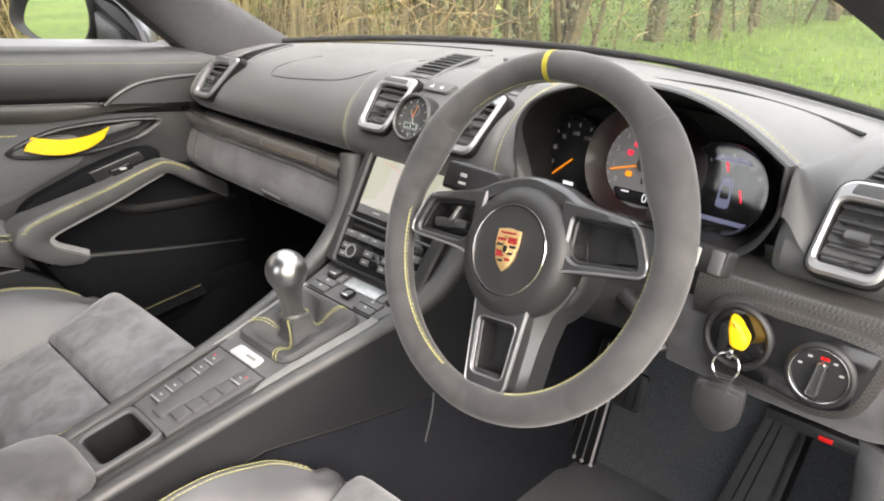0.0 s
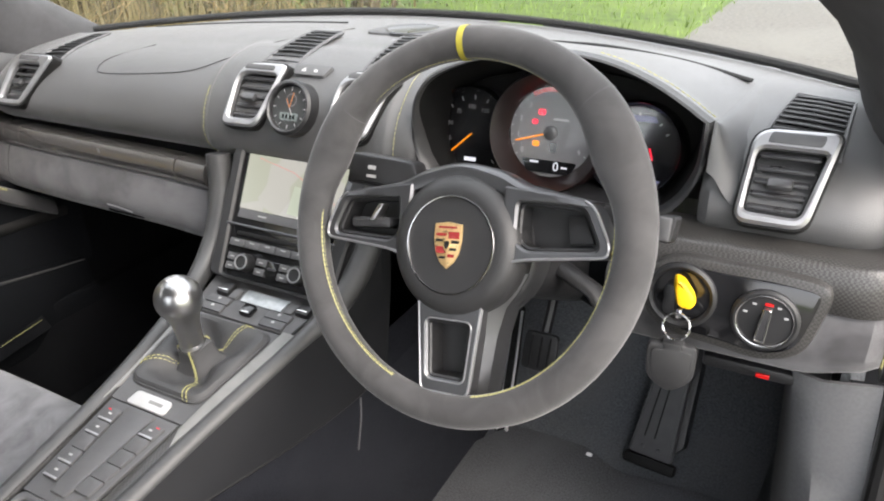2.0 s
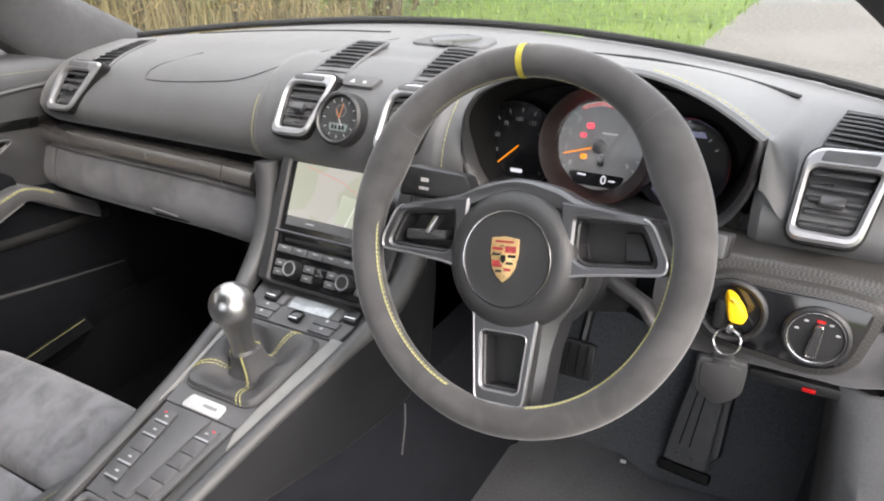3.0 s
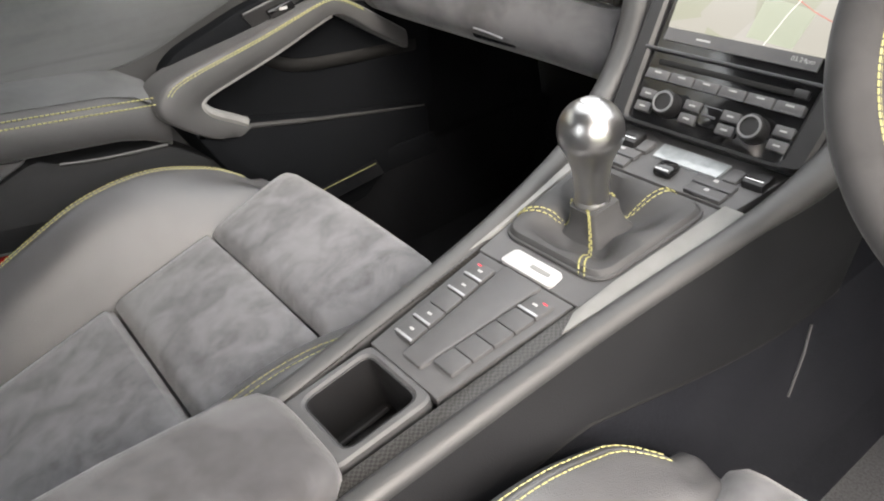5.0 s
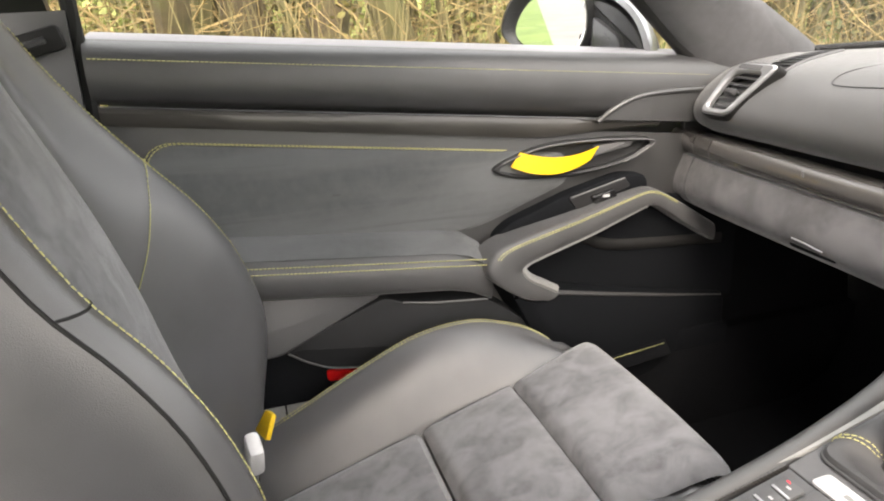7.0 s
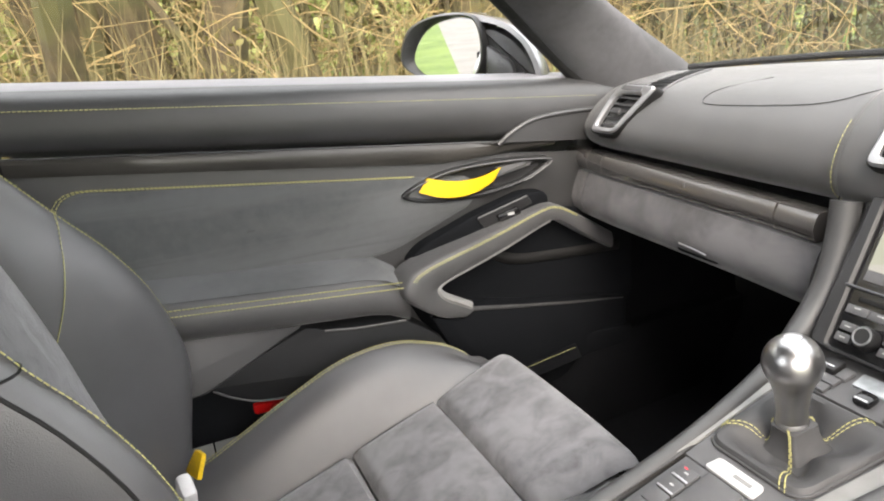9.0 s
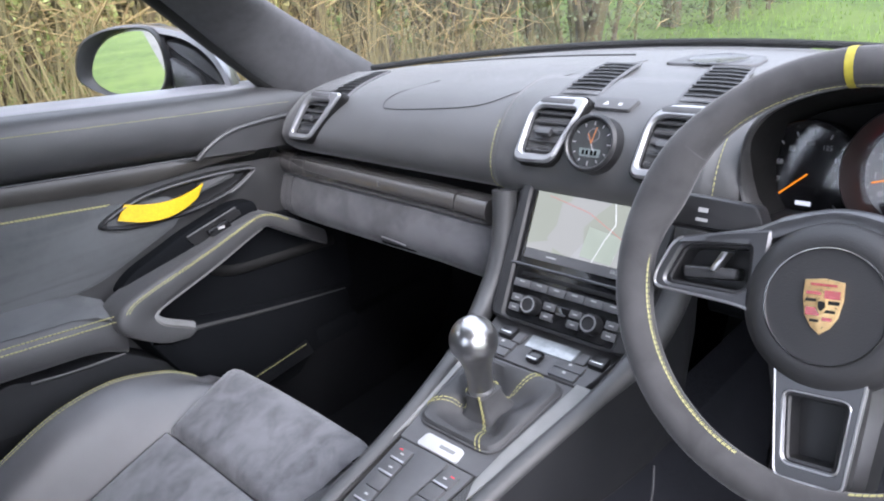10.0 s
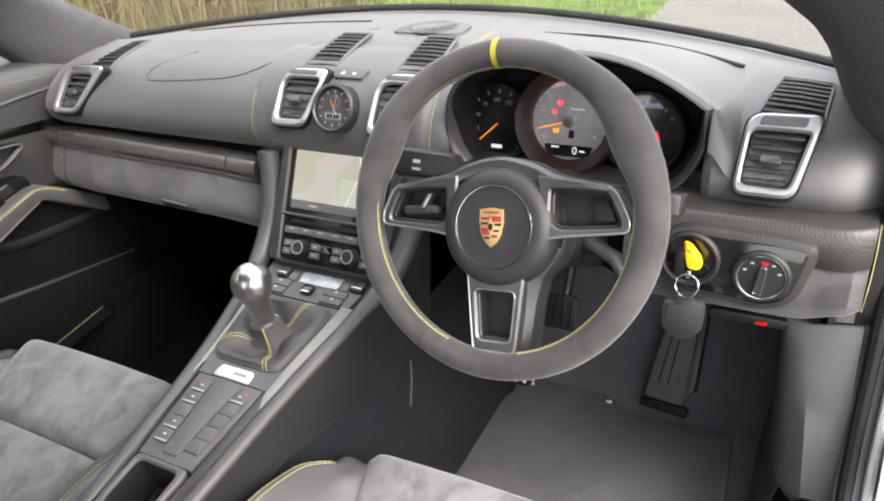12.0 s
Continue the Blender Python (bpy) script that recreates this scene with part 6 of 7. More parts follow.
for f, z in ((1.0, 0.000), (0.995, 0.004), (0.95, 0.0075), (0.86, 0.0075), (0.74, 0.003), (0.60, -0.005), (0.48, -0.011), (0.38, -0.012), (0.31, -0.006), (0.27, 0.004), (0.255, 0.014), (0.245, cen.z - 0.001)):
    ring = []
    for j, p in enumerate(base):
        a = math.atan2(p[1] - cp(0.295), p[0])
        wob = math.sin(math.pi * smooth(0.25, 0.95, f))
        fold = 1 + (0.10 * math.sin(3 * a + 0.6) + 0.05 * math.sin(7 * a)) * wob * (1 if f < 0.9 else 0.2)
        r = 0.0150 if f < 0.25 else 0.0
        x = mix(cen.x, p[0], f * fold) if not r else cen.x + r * math.cos(a)
        y = mix(cen.y, p[1], f * fold) if not r else cen.y + r * math.sin(a)
        ring.append(CM @ Vector((x, y, z + (0.006 * math.sin(2 * a + 1.0) + 0.003 * math.sin(5 * a + 2.0)) * wob * (1 if f < 0.9 else 0.2))))
    rings.append(ring)
part("gaiter", loft(rings, False), GAITER, lever, "black leather gaiter with yellow stitching")
part("gaiter_hem", tube([CM @ Vector((p[0], p[1], 0.002)) for p in base], 0.0018, 8, True), GAITER, lever)
for ang in (-58, 62, 212):
    j = min(range(nb), key=lambda q: abs((math.degrees(math.atan2(base[q][1] - cp(0.295), base[q][0])) - ang + 180) % 360 - 180))
    for dj in (-0.35, 0.35):
        line = []
        for r in rings:
            p, q = r[j], r[(j + (1 if dj > 0 else -1)) % nb]
            d = (q - p).normalized() * min(0.0028, (q - p).length * 0.5)
            c = sum(r, Vector()) / nb
            line.append(p + d + (p - c).normalized() * 0.0012 + Vector((0, 0, 0.0008)))
        stitches(spline(line, 4), lever, 0.0055, 0.004, 0.0007)

# ---- seats ----
def pillow(x0, x1, y0, y1, z_of, puff, drop=0.03, n=12, taper=0.0, front_round=0.0):
    """A padded panel: edges rolled down, middle raised."""
    rows = []
    for i in range(n + 1):
        u = -1 + 2 * i / n
        u = math.copysign(abs(u) ** 0.6, u)
        row = []
        for j in range(n + 1):
            v = -1 + 2 * j / n
            v = math.copysign(abs(v) ** 0.6, v)
            y = mix(y0, y1, (v + 1) / 2)
            half, mid = (x1 - x0) / 2 * (1 - taper * (v + 1) / 2), (x0 + x1) / 2
            e = max(abs(u), abs(v))
            edge = max(0.0, (e - 0.86) / 0.14)
            z = z_of(y) + puff * (1 - u * u) * (1 - v * v) ** 0.5 - drop * edge ** 2.2
            row.append(Vector((mid + half * u, y, z - front_round * max(0, v) ** 6)))
        rows.append(row)
    return sheet(rows)


def cushion_z(y):
    return 0.476 + 0.326 * (y - 0.124) - 0.9 * max(0, y - 0.20) ** 2


CREST = [(-0.23, 0.420), (-0.19, 0.438), (-0.157, 0.454), (-0.07, 0.498), (0.01, 0.531), (0.09, 0.538), (0.160, 0.518), (0.200, 0.498), (0.222, 0.476), (0.232, 0.452)]


def sports_seat(cx, inner, name, label, lower):
    """A sports seat: suede cushion panels between leather bolsters, reclined backrest with headrest, yellow seams. inner: +1 if the tunnel lies to its right."""
    seat = thing(name, label, "car seat", (cx, 0.0, 0.235), "sports seats")
    for y0, y1, fr, flare in ((-0.27, -0.0125, 0, 0), (-0.0095, 0.1195, 0, 0), (0.1225, 0.262, 0.05, -0.13)):
        part("cushion_panel", pillow(cx - 0.143, cx + 0.143, y0, y1, cushion_z, 0.009, 0.014, 16, flare, fr), SEAT_SUEDE, seat, "grey suede cushion panel")
    part("cushion_base", loft([[Vector((cx + u * w, y, z)) for u, z in ((-1, 0.26), (1, 0.26), (1, zt), (-1, zt))] for y, w, zt in ((-0.28, 0.19, 0.33), (0.0, 0.20, 0.40), (0.20, 0.20, 0.455), (0.245, 0.19, 0.43))]), SEAT_LEATHER, seat)
    crest = spline([(0, y, z) for y, z in CREST], 5)
    for s in (-1, 1):
        k = 0.95 if s == inner else 1.0
        rings = []
        for p in crest:
            zin = cushion_z(p.y) - 0.022
            top = max(p.z - (lower * smooth(-0.12, 0.0, p.y) if s == inner else 0.0), zin + 0.006)
            h = top - zin
            sec = [(0.128, zin - 0.04), (0.138, zin + 0.004), (0.150, zin + 0.30 * h), (0.172, zin + 0.72 * h), (0.195, top - 0.006), (0.212, top), (0.226, top - 0.010), (0.236, top - 0.05), (0.238, top - 0.14), (0.220, 0.27)]
            rings.append([Vector((cx + s * k * x, p.y, z)) for x, z in [(q.x * (1 - 0.16 * smooth(0.16, 0.228, p.y) * smooth(0.14, 0.20, q.x)), q.y) for q in spline([(a, b, 0) for a, b in sec], 3)]])
        last = rings[-10]
        rings = rings[:-9]
        xm = cx + s * k * 0.185
        for a in (18, 36, 52, 66, 78, 87):
            c, d = math.cos(radians(a)), math.sin(radians(a))
            rings.append([Vector((xm + (v.x - xm) * (0.80 + 0.20 * c), v.y + 0.048 * d, 0.40 + (v.z - 0.40) * c ** 0.8 if v.z > 0.40 else v.z)) for v in last])
        part("cushion_bolster", loft(rings, True, False), SEAT_LEATHER, seat, "black leather side bolster")
        ridge = [r[15] for r in rings[3:-7]]
        for dx in (-0.0035, 0.0035):
            stitches([v + Vector((dx, 0, 0.0006)) for v in ridge], seat, 0.0058, 0.0042, 0.0006)
        part("piping", tube([v - Vector((0, 0, 0.0004)) for v in ridge], 0.0012, 6), SEAT_LEATHER, seat)
    # backrest: heights, middle face, bolster face, half width of the middle and of the whole
    spine = [(0.40, -0.235, -0.225, 0.125, 0.215), (0.47, -0.262, -0.215, 0.130, 0.228), (0.59, -0.300, -0.195, 0.130, 0.236), (0.68, -0.322, -0.215, 0.128, 0.236), (0.75, -0.342, -0.252, 0.124, 0.230), (0.81, -0.362, -0.300, 0.118, 0.222),
             (0.88, -0.388, -0.352, 0.108, 0.205), (0.95, -0.412, -0.392, 0.095, 0.178), (1.03, -0.432, -0.426, 0.085, 0.150), (1.10, -0.446, -0.446, 0.078, 0.132), (1.15, -0.46, -0.462, 0.06, 0.105)]
    sp = [spline([(a, b, c) for a, b, c, d, e in spine], 4), spline([(d, e, 0) for a, b, c, d, e in spine], 4)]
    rows_mid = []
    for (p, q) in zip(*sp):
        z, ym, yb, wm = p.x, p.y, p.z, q.x
        rows_mid.append([Vector((cx + u * wm * 1.06, ym + 0.012 * (1 - u * u) - 0.012 * max(0, abs(u) - 0.85) / 0.15, z)) for u in (-1, -0.93, -0.8, -0.5, 0, 0.5, 0.8, 0.93, 1)])
    part("backrest_panel", sheet(rows_mid[2:36], 0.0), SEAT_SUEDE, seat, "grey suede backrest panel")
    for s in (-1, 1):
        k = 0.955 if s == inner else 1.0
        rings = []
        for (p, q) in zip(*sp):
            z, ym, yb, wm, wf = p.x, p.y, p.z, q.x, q.y
            lo, hi = (0.22, 0.55) if s == inner else (0.45, 0.88)
            yb -= 0.016 * (1 - smooth(0.78, 0.90, z)) if s == inner else 0.0
            sec = [(wm * 0.98, ym - 0.02), (wm * 1.02, ym + 0.004), (mix(wm, wf, 0.22), mix(ym, yb, lo)), (mix(wm, wf, 0.48), mix(ym, yb, hi)), (mix(wm, wf, 0.74), yb + (0.003 if s != inner else -0.004)), (wf * 0.97, yb - 0.008), (wf * 1.02, yb - 0.035), (wf * 1.02, ym - 0.05), (wf * 0.92, ym - 0.095), (wm, ym - 0.10)]
            rings.append([Vector((cx + s * k * x, y, z)) for x, y in [(v.x, v.y) for v in spline([(a, b, 0) for a, b in sec], 3)]])
        part("backrest_bolster", loft([r[:18] for r in rings], False, False), SEAT_LEATHER, seat, "black leather backrest bolster")
        part("side_trim", loft([r[17:] for r in rings], False, False), SEAT_LEATHER, seat, "dark backrest side")
        for d in (0.80,):
            for dd in ((-0.003, 0.003) if s != inner else (0.0,)):
                line = [Vector((cx + s * k * (mix(q.x, q.y, 0.86) + dd), p.z + 0.0008 - (0.016 * (1 - smooth(0.78, 0.90, p.x)) if s == inner else 0.0), p.x)) for (p, q) in zip(*sp)][3:30]
                stitches(line, seat, 0.0058, 0.0042, 0.0006, normal=(0, -1, 0))
        if s != inner:
            for d in (0.0, 0.005):
                line = spline([Vector((cx + s * (0.183 - d), -0.300, 0.822)), Vector((cx + s * (0.176 - d), -0.2985, 0.805)), Vector((cx + s * (0.152 - d), -0.300, 0.767)), Vector((cx + s * (0.138 - d), -0.308, 0.728)), Vector((cx + s * (0.127 - d), -0.323, 0.689))], 6)
                stitches(line, seat, 0.0058, 0.0042, 0.0006, normal=(0, -1, 0))
        else:
            ring = min(rings, key=lambda r: abs(r[0].z - 0.79))
            part("side_seam", tube([r[17] + Vector((s * 0.0004, 0, 0)) for r in rings[1:-6]], 0.0016, 6), RUBBER, seat)
            part("seam", tube([v + Vector((0, 0.0004, 0)) for v in ring[8:18]], 0.0012, 6), RUBBER, seat)
    shell = [[Vector((cx + u * q.y * 0.97, p.y - 0.10 - 0.012 * (1 - u * u), p.x)) for u in (-1, -0.6, 0, 0.6, 1)] for (p, q) in zip(*sp)]
    part("back_shell", sheet(shell, 0.012), PLASTIC, seat, "black plastic seat back")
    part("belt_guide", box((cx, -0.47, 1.06), (0.10, 0.02, 0.03), 0.006), GLOSS, seat)
    for s in (-1, 1):
        part("seat_rail", box((cx + s * 0.16, -0.02, 0.248), (0.03, 0.50, 0.03), 0.004), PLASTIC, seat)
    return seat


sports_seat(-0.318, 1, "passenger_seat", "sports seat in grey suede and black leather with yellow seams, empty", 0.026)
sports_seat(0.335, -1, "driver_seat", "driver's sports seat in grey suede and black leather, yellow seams", -0.020)
# belt stalk by the passenger backrest
bk = thing("belt_stalk", "yellow seat belt webbing with pale plastic sleeve beside the seat", "seat belt", (-0.415, -0.22, 0.45))
part("webbing", prism(rounded([(-0.022, -0.012), (0.016, -0.010), (0.010, 0.022), (-0.012, 0.020)], 0.004), axes((-0.452, -0.212, 0.478), (1, 0.3, 0.05), (0, 0.5, 0.9)), -0.003, 0.003, 0.001), YELLOW, bk, "yellow webbing")
part("sleeve", box((-0.388, -0.228, 0.486), (0.034, 0.018, 0.046), 0.006, pose(0, 0, 0, 0, 25, 10)), WHITE_PLASTIC, bk, "pale plastic sleeve")

# ---- passenger door ----
door = thing("door", "closed passenger door with black leather, grey suede insert and yellow stitching", "car door", (-0.66, 0.1, 0.38))


def belt_z(y):
    return 0.9235 - 0.094 * y


Y0, Y1 = -0.365, 0.60
YS = [mix(Y0, Y1, k / 24) for k in range(25)]


def bow(y):
    """The door bows a little outwards towards the front."""
    return -0.012 * smooth(0.2, 0.6, y)


PADP = [(-0.674, -0.016), (-0.668, -0.007), (-0.660, -0.008), (-0.648, -0.016), (-0.640, -0.032), (-0.638, -0.055), (-0.645, -0.075), (-0.660, -0.084)]


def pad_low(y):
    return (belt_z(y) - 0.084) - (0.828 - 0.115 * y)


rows = []
for y in YS:
    e = pad_low(y)
    sec = spline([(x, belt_z(y) + z - e * max(0.0, (-z - 0.02) / 0.064), 0) for x, z in PADP], 3)
    rows.append([Vector((p.x + bow(y), y, p.y)) for p in sec])
part("belt_pad", sheet(rows, 0.0), LEATHER, door, "black leather door top")
# Added strip: sky reflection on the pad's top, given as a pale colour.
rows = [[Vector((x + bow(y), y, belt_z(y) + z)) for x, z in ((-0.775, -0.024), (-0.765, -0.004), (-0.735, 0.000), (-0.700, -0.003), (-0.678, -0.006), (-0.668, -0.013))] for y in YS]
part("belt_highlight", sheet(rows, 0.0), BELT_SHEEN, door, "pale strip along the door top, coloured as sky sheen")
for dz in (-0.003, 0.003):
    stitches([Vector((-0.6415 + bow(y) + dz * 0.2, y, belt_z(y) - 0.033 - 0.006 * (y + 0.3) + dz)) for y in [mix(-0.36, 0.545, k / 40) for k in range(41)]], door, 0.0058, 0.0042, 0.0008, normal=(1, 0, 0.3))


def strip_top(y):
    return 0.8252 - 0.115 * y


def strip_bot(y):
    return 0.797 - 0.128 * y


rows = []
for y in [mix(-0.36, 0.46, k / 20) for k in range(21)]:
    a, b = strip_top(y), mix(strip_bot(y), strip_top(y) - 0.010, smooth(0.22, 0.46, y))
    rows.append([Vector((x + bow(y), y, z)) for x, z in ((-0.665, a), (-0.650, a), (-0.646, mix(a, b, 0.25)), (-0.648, mix(a, b, 0.8)), (-0.652, b), (-0.668, b))])
part("carbon_strip", loft(rows, True, False), SHADED_STRIP, door, "glossy lacquered carbon strip in a shade-darkened colour")
part("strip_edge", tube([r[1] + Vector((0.001, 0, 0.0005)) for r in rows], 0.0014, 6), GREY_PLASTIC, door)


def panel_x(y, z):
    return -0.660 + bow(y) + 0.006 * math.sin(math.pi * smooth(0.62, 0.80, z))


rows = []
for y in YS:
    rows.append([Vector((panel_x(y, z), y, z)) for z in [mix(strip_bot(y) + 0.012, 0.36, t) for t in (k / 16 for k in range(17))]])
part("inner_skin", sheet(rows, 0.0), LEATHER, door)
# suede insert between strip and armrest, with a stitched border
ins = rounded([(-0.318, 0.655), (-0.318, 0.815), (0.300, 0.737), (0.300, 0.690), (0.135, 0.628)], 0.05, 6)
bm = bmesh.new()
rows = []
cy, cz = -0.07, 0.715
for f in (1.0, 0.96, 0.75, 0.5, 0.25, 0.02):
    rows.append([Vector((panel_x(y, z) + (0.0045 if f < 0.99 else 0.0), y, z)) for y, z in [(mix(cy, p[0], f), mix(cz, p[1], f)) for p in ins]])
add_grid(bm, rows, close_v=True)
part("suede_insert", bm, DOOR_SUEDE, door, "grey suede door insert")
for f in (1.0, 1.018):
    line = [Vector((panel_x(y, z) + 0.0025, y, z)) for y, z in [(mix(cy, p[0], f), mix(cz, p[1], f)) for p in ins]]
    line = line[4:14] + [line[13].lerp(line[14], 0.84)]
    stitches(line, door, 0.0058, 0.0042, 0.0008, normal=(1, 0, 0))


# armrest
def arm_z(y):
    return 0.622 - 0.108 * (y + 0.05)


rows = []
for k in range(17):
    y = mix(-0.37, 0.150, k / 16)
    c = 0.018 * smooth(0.10, 0.15, y)
    z = arm_z(y) - 0.024 * smooth(0.09, 0.15, y) ** 1.5
    sec = spline([(-0.668, z + 0.030, 0), (-0.640, z + 0.026, 0), (-0.605, z + 0.012, 0), (-0.588, z - 0.004, 0), (-0.588, z - 0.030, 0), (-0.600, z - 0.048, 0), (-0.625, z - 0.054, 0)], 3)
    rows.append([Vector((p.x - c, y, p.y)) for p in sec])
# Paler leather than the door's: light from the open side is in it.
part("armrest", loft(rows, True, False), DASH_LEATHER, door, "leather armrest with suede top")
rows = [[Vector((x, y, arm_z(y) - 0.024 * smooth(0.09, 0.15, y) ** 1.5 + dz + 0.0012)) for x, dz in ((-0.672, 0.038), (-0.660, 0.0315), (-0.640, 0.0265), (-0.615, 0.0175), (-0.600, 0.0095))] for y in [mix(-0.368, 0.146, k / 16) for k in range(17)]]
part("armrest_top", sheet(rows, 0.001), DOOR_SUEDE, door, "grey suede armrest pad")
for dz in (0.0, -0.008):
    stitches([Vector((-0.5900 + 0.0035 * (dz != 0), y, arm_z(y) + 0.003 + dz)) for y in [mix(-0.365, 0.135, k / 12) for k in range(13)]], door, 0.0058, 0.0042, 0.0009, normal=(1, 0, 0.4))

# pocket below the armrest: flap, bin lip and bin
def low_panel(pts, x, thick, name, mat, label="", edge=0.004):
    m = axes((x, 0, 0), (0, 1, 0), (0, 0, 1))
    return part(name, prism(pts, m, -thick, 0.0, edge), mat, door, label)


flap = rounded([(y, (z - 0.54) * 1.05) for y, z in ((-0.37, 0.612), (-0.055, 0.583), (-0.020, 0.566), (-0.178, 0.504), (-0.37, 0.50))], 0.012)
# Flap leather also paler, with the reflected door light in its colour.
part("pocket_flap", prism(flap, axes((-0.603, 0, 0.54), (0, 1, 0), (-0.34, 0, 1)), -0.03, 0.0, 0.004), LIT_LEATHER, door, "black leather pocket flap")
low_panel(rounded([(-0.018, 0.564), (0.012, 0.549), (0.142, 0.534), (0.26, 0.445), (0.20, 0.42), (-0.06, 0.452), (-0.125, 0.470), (-0.175, 0.505)], 0.014), -0.606, 0.05, "pocket_bin", POCKET, "black pocket bin", 0.004)
low_panel([(-0.37, 0.50), (-0.19, 0.50), (-0.13, 0.465), (-0.06, 0.446), (0.20, 0.425), (0.60, 0.40), (0.60, 0.34), (-0.37, 0.34)], -0.628, 0.03, "lower_panel", SHADED_PLASTIC, "black lower door panel")
part("pocket_line", tube(spline([(-0.6045, 0.008, 0.551), (-0.604, 0.06, 0.5425), (-0.604, 0.140, 0.535)], 6), 0.0022, 6), LIT_LEATHER, door)
part("bin_line", tube(spline([(-0.604, -0.168, 0.500), (-0.604, -0.135, 0.478), (-0.604, -0.09, 0.462), (-0.604, 0.02, 0.452)], 6), 0.0016, 6), LIT_LEATHER, door)
part("reflector", prism(rounded([(-0.115, 0.437), (-0.03, 0.428), (-0.03, 0.444), (-0.115, 0.453)], 0.006), axes((-0.622, 0, 0), (0, 1, 0), (0, 0, 1)), -0.004, 0.004, 0.001), RED, door, "red reflector strip")

# grab handle: a flat padded V with a pale inner edge, and the bulge below it
GM = axes((-0.585, 0.14, 0), (-0.12, 1, 0), (0, 0, 1))


def gp(y, z):
    return ((y - 0.14) * 1.0072, z)


outer = spline([(*gp(y, z), 0) for y, z in ((0.56, 0.592), (0.500, 0.632), (0.462, 0.656), (0.432, 0.670), (0.400, 0.670), (0.291, 0.646), (0.175, 0.624), (0.142, 0.606), (0.136, 0.578), (0.164, 0.551), (0.198, 0.528), (0.236, 0.518))], 4)
inner = spline([(*gp(y, z), 0) for y, z in ((0.56, 0.560), (0.495, 0.602), (0.452, 0.632), (0.428, 0.642), (0.400, 0.637), (0.318, 0.613), (0.222, 0.590), (0.200, 0.582), (0.197, 0.574), (0.206, 0.562), (0.232, 0.546), (0.259, 0.529))], 4)
rings = []
for o, i in zip(outer, inner):
    ring = []
    for t, h in ((0, -0.050), (0, -0.006), (0.03, 0.000), (0.10, 0.0035), (0.35, 0.0055), (0.65, 0.0055), (0.90, 0.0035), (0.97, 0.000), (1, -0.006), (1, -0.050)):
        p = o.lerp(i, t)
        ring.append(GM @ Vector((p.x, p.y, h)))
    rings.append(ring)
hnd = part("grab_handle", loft(rings), DASH_LEATHER, door, "leather grab handle with pale inner edge")
edge = [GM @ Vector((p.x, p.y, -0.002)) for p in inner[13:-1]]
part("handle_edge", tube(edge, [0.0030 + 0.0050 * smooth(12, 24, k) for k in range(len(edge))], 8, up=(1, 0, 0)), SILL_GREY, hnd, "pale grey edging")
for t in (0.13, 0.20):
    stitches([GM @ Vector((*o.lerp(i, t).xy, 0.0050)) for o, i in list(zip(outer, inner))[6:29]], door, 0.0058, 0.0042, 0.0007, normal=(1, 0, 0))
# Flat plate behind the handle; the hollow's shade is in its colour.
part("handle_recess", prism(rounded([(0.17, 0.56), (0.19, 0.61), (0.42, 0.66), (0.62, 0.62), (0.62, 0.44), (0.25, 0.50)], 0.02), axes((-0.6535, 0, 0), (0, 1, 0), (0, 0, 1)), -0.01, 0.0), SHADED_PLASTIC, door)
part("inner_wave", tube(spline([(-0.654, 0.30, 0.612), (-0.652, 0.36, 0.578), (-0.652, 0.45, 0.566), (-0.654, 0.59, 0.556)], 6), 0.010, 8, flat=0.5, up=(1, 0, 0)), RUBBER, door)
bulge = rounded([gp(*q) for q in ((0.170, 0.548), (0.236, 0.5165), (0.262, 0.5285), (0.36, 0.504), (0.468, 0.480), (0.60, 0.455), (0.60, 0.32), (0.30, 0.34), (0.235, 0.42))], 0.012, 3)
# Bulge coloured near-black to carry the footwell's shade.
part("door_bulge", prism(bulge, GM, -0.07, 0.000, 0.008), SHADED_PLASTIC, door, "black lower door bulge")
# Paler tube laid along the bulge as the highlight on its rounded edge.
part("bulge_highlight", tube([GM @ Vector((*gp(y, z), -0.0015)) for y, z in ((0.255, 0.5275), (0.36, 0.502), (0.468, 0.478), (0.59, 0.453))], [0.0042, 0.0036, 0.0026, 0.0012], 8), LIT_LEATHER, door)

# window switch on a sloping plinth behind the handle
wm = axes((-0.640, 0, 0), (0, 1, 0), (0, 0, 1))
pl = part("switch_plinth", prism(rounded([(0.160, 0.614), (0.188, 0.640), (0.292, 0.676), (0.385, 0.697), (0.430, 0.690), (0.432, 0.660), (0.31, 0.630), (0.20, 0.60)], 0.018), wm, -0.03, 0.006, 0.006), SHADED_PLASTIC, door, "black window switch plinth")
part("switch_plate", prism(rounded([(0.290, 0.668), (0.388, 0.690), (0.398, 0.676), (0.305, 0.648)], 0.005), wm, 0.004, 0.0085, 0.001), PLASTIC, pl)
part("window_switch", prism(rounded([(0.325, 0.668), (0.365, 0.677), (0.372, 0.664), (0.332, 0.655)], 0.004), wm, 0.006, 0.016, 0.003), GLOSS, pl)
part("switch_mark", box((-0.623, 0.350, 0.668), (0.001, 0.012, 0.004), 0), WHITE_MARK, pl)
part("switch_edge", tube([(-0.630, 0.292, 0.6695), (-0.630, 0.386, 0.691)], 0.0016, 6), GREY_PLASTIC, pl)

# door opener: recessed bowl with a yellow pull strap
hm = axes((-0.652, 0, 0), (0, 1, 0), (0, 0, 1))
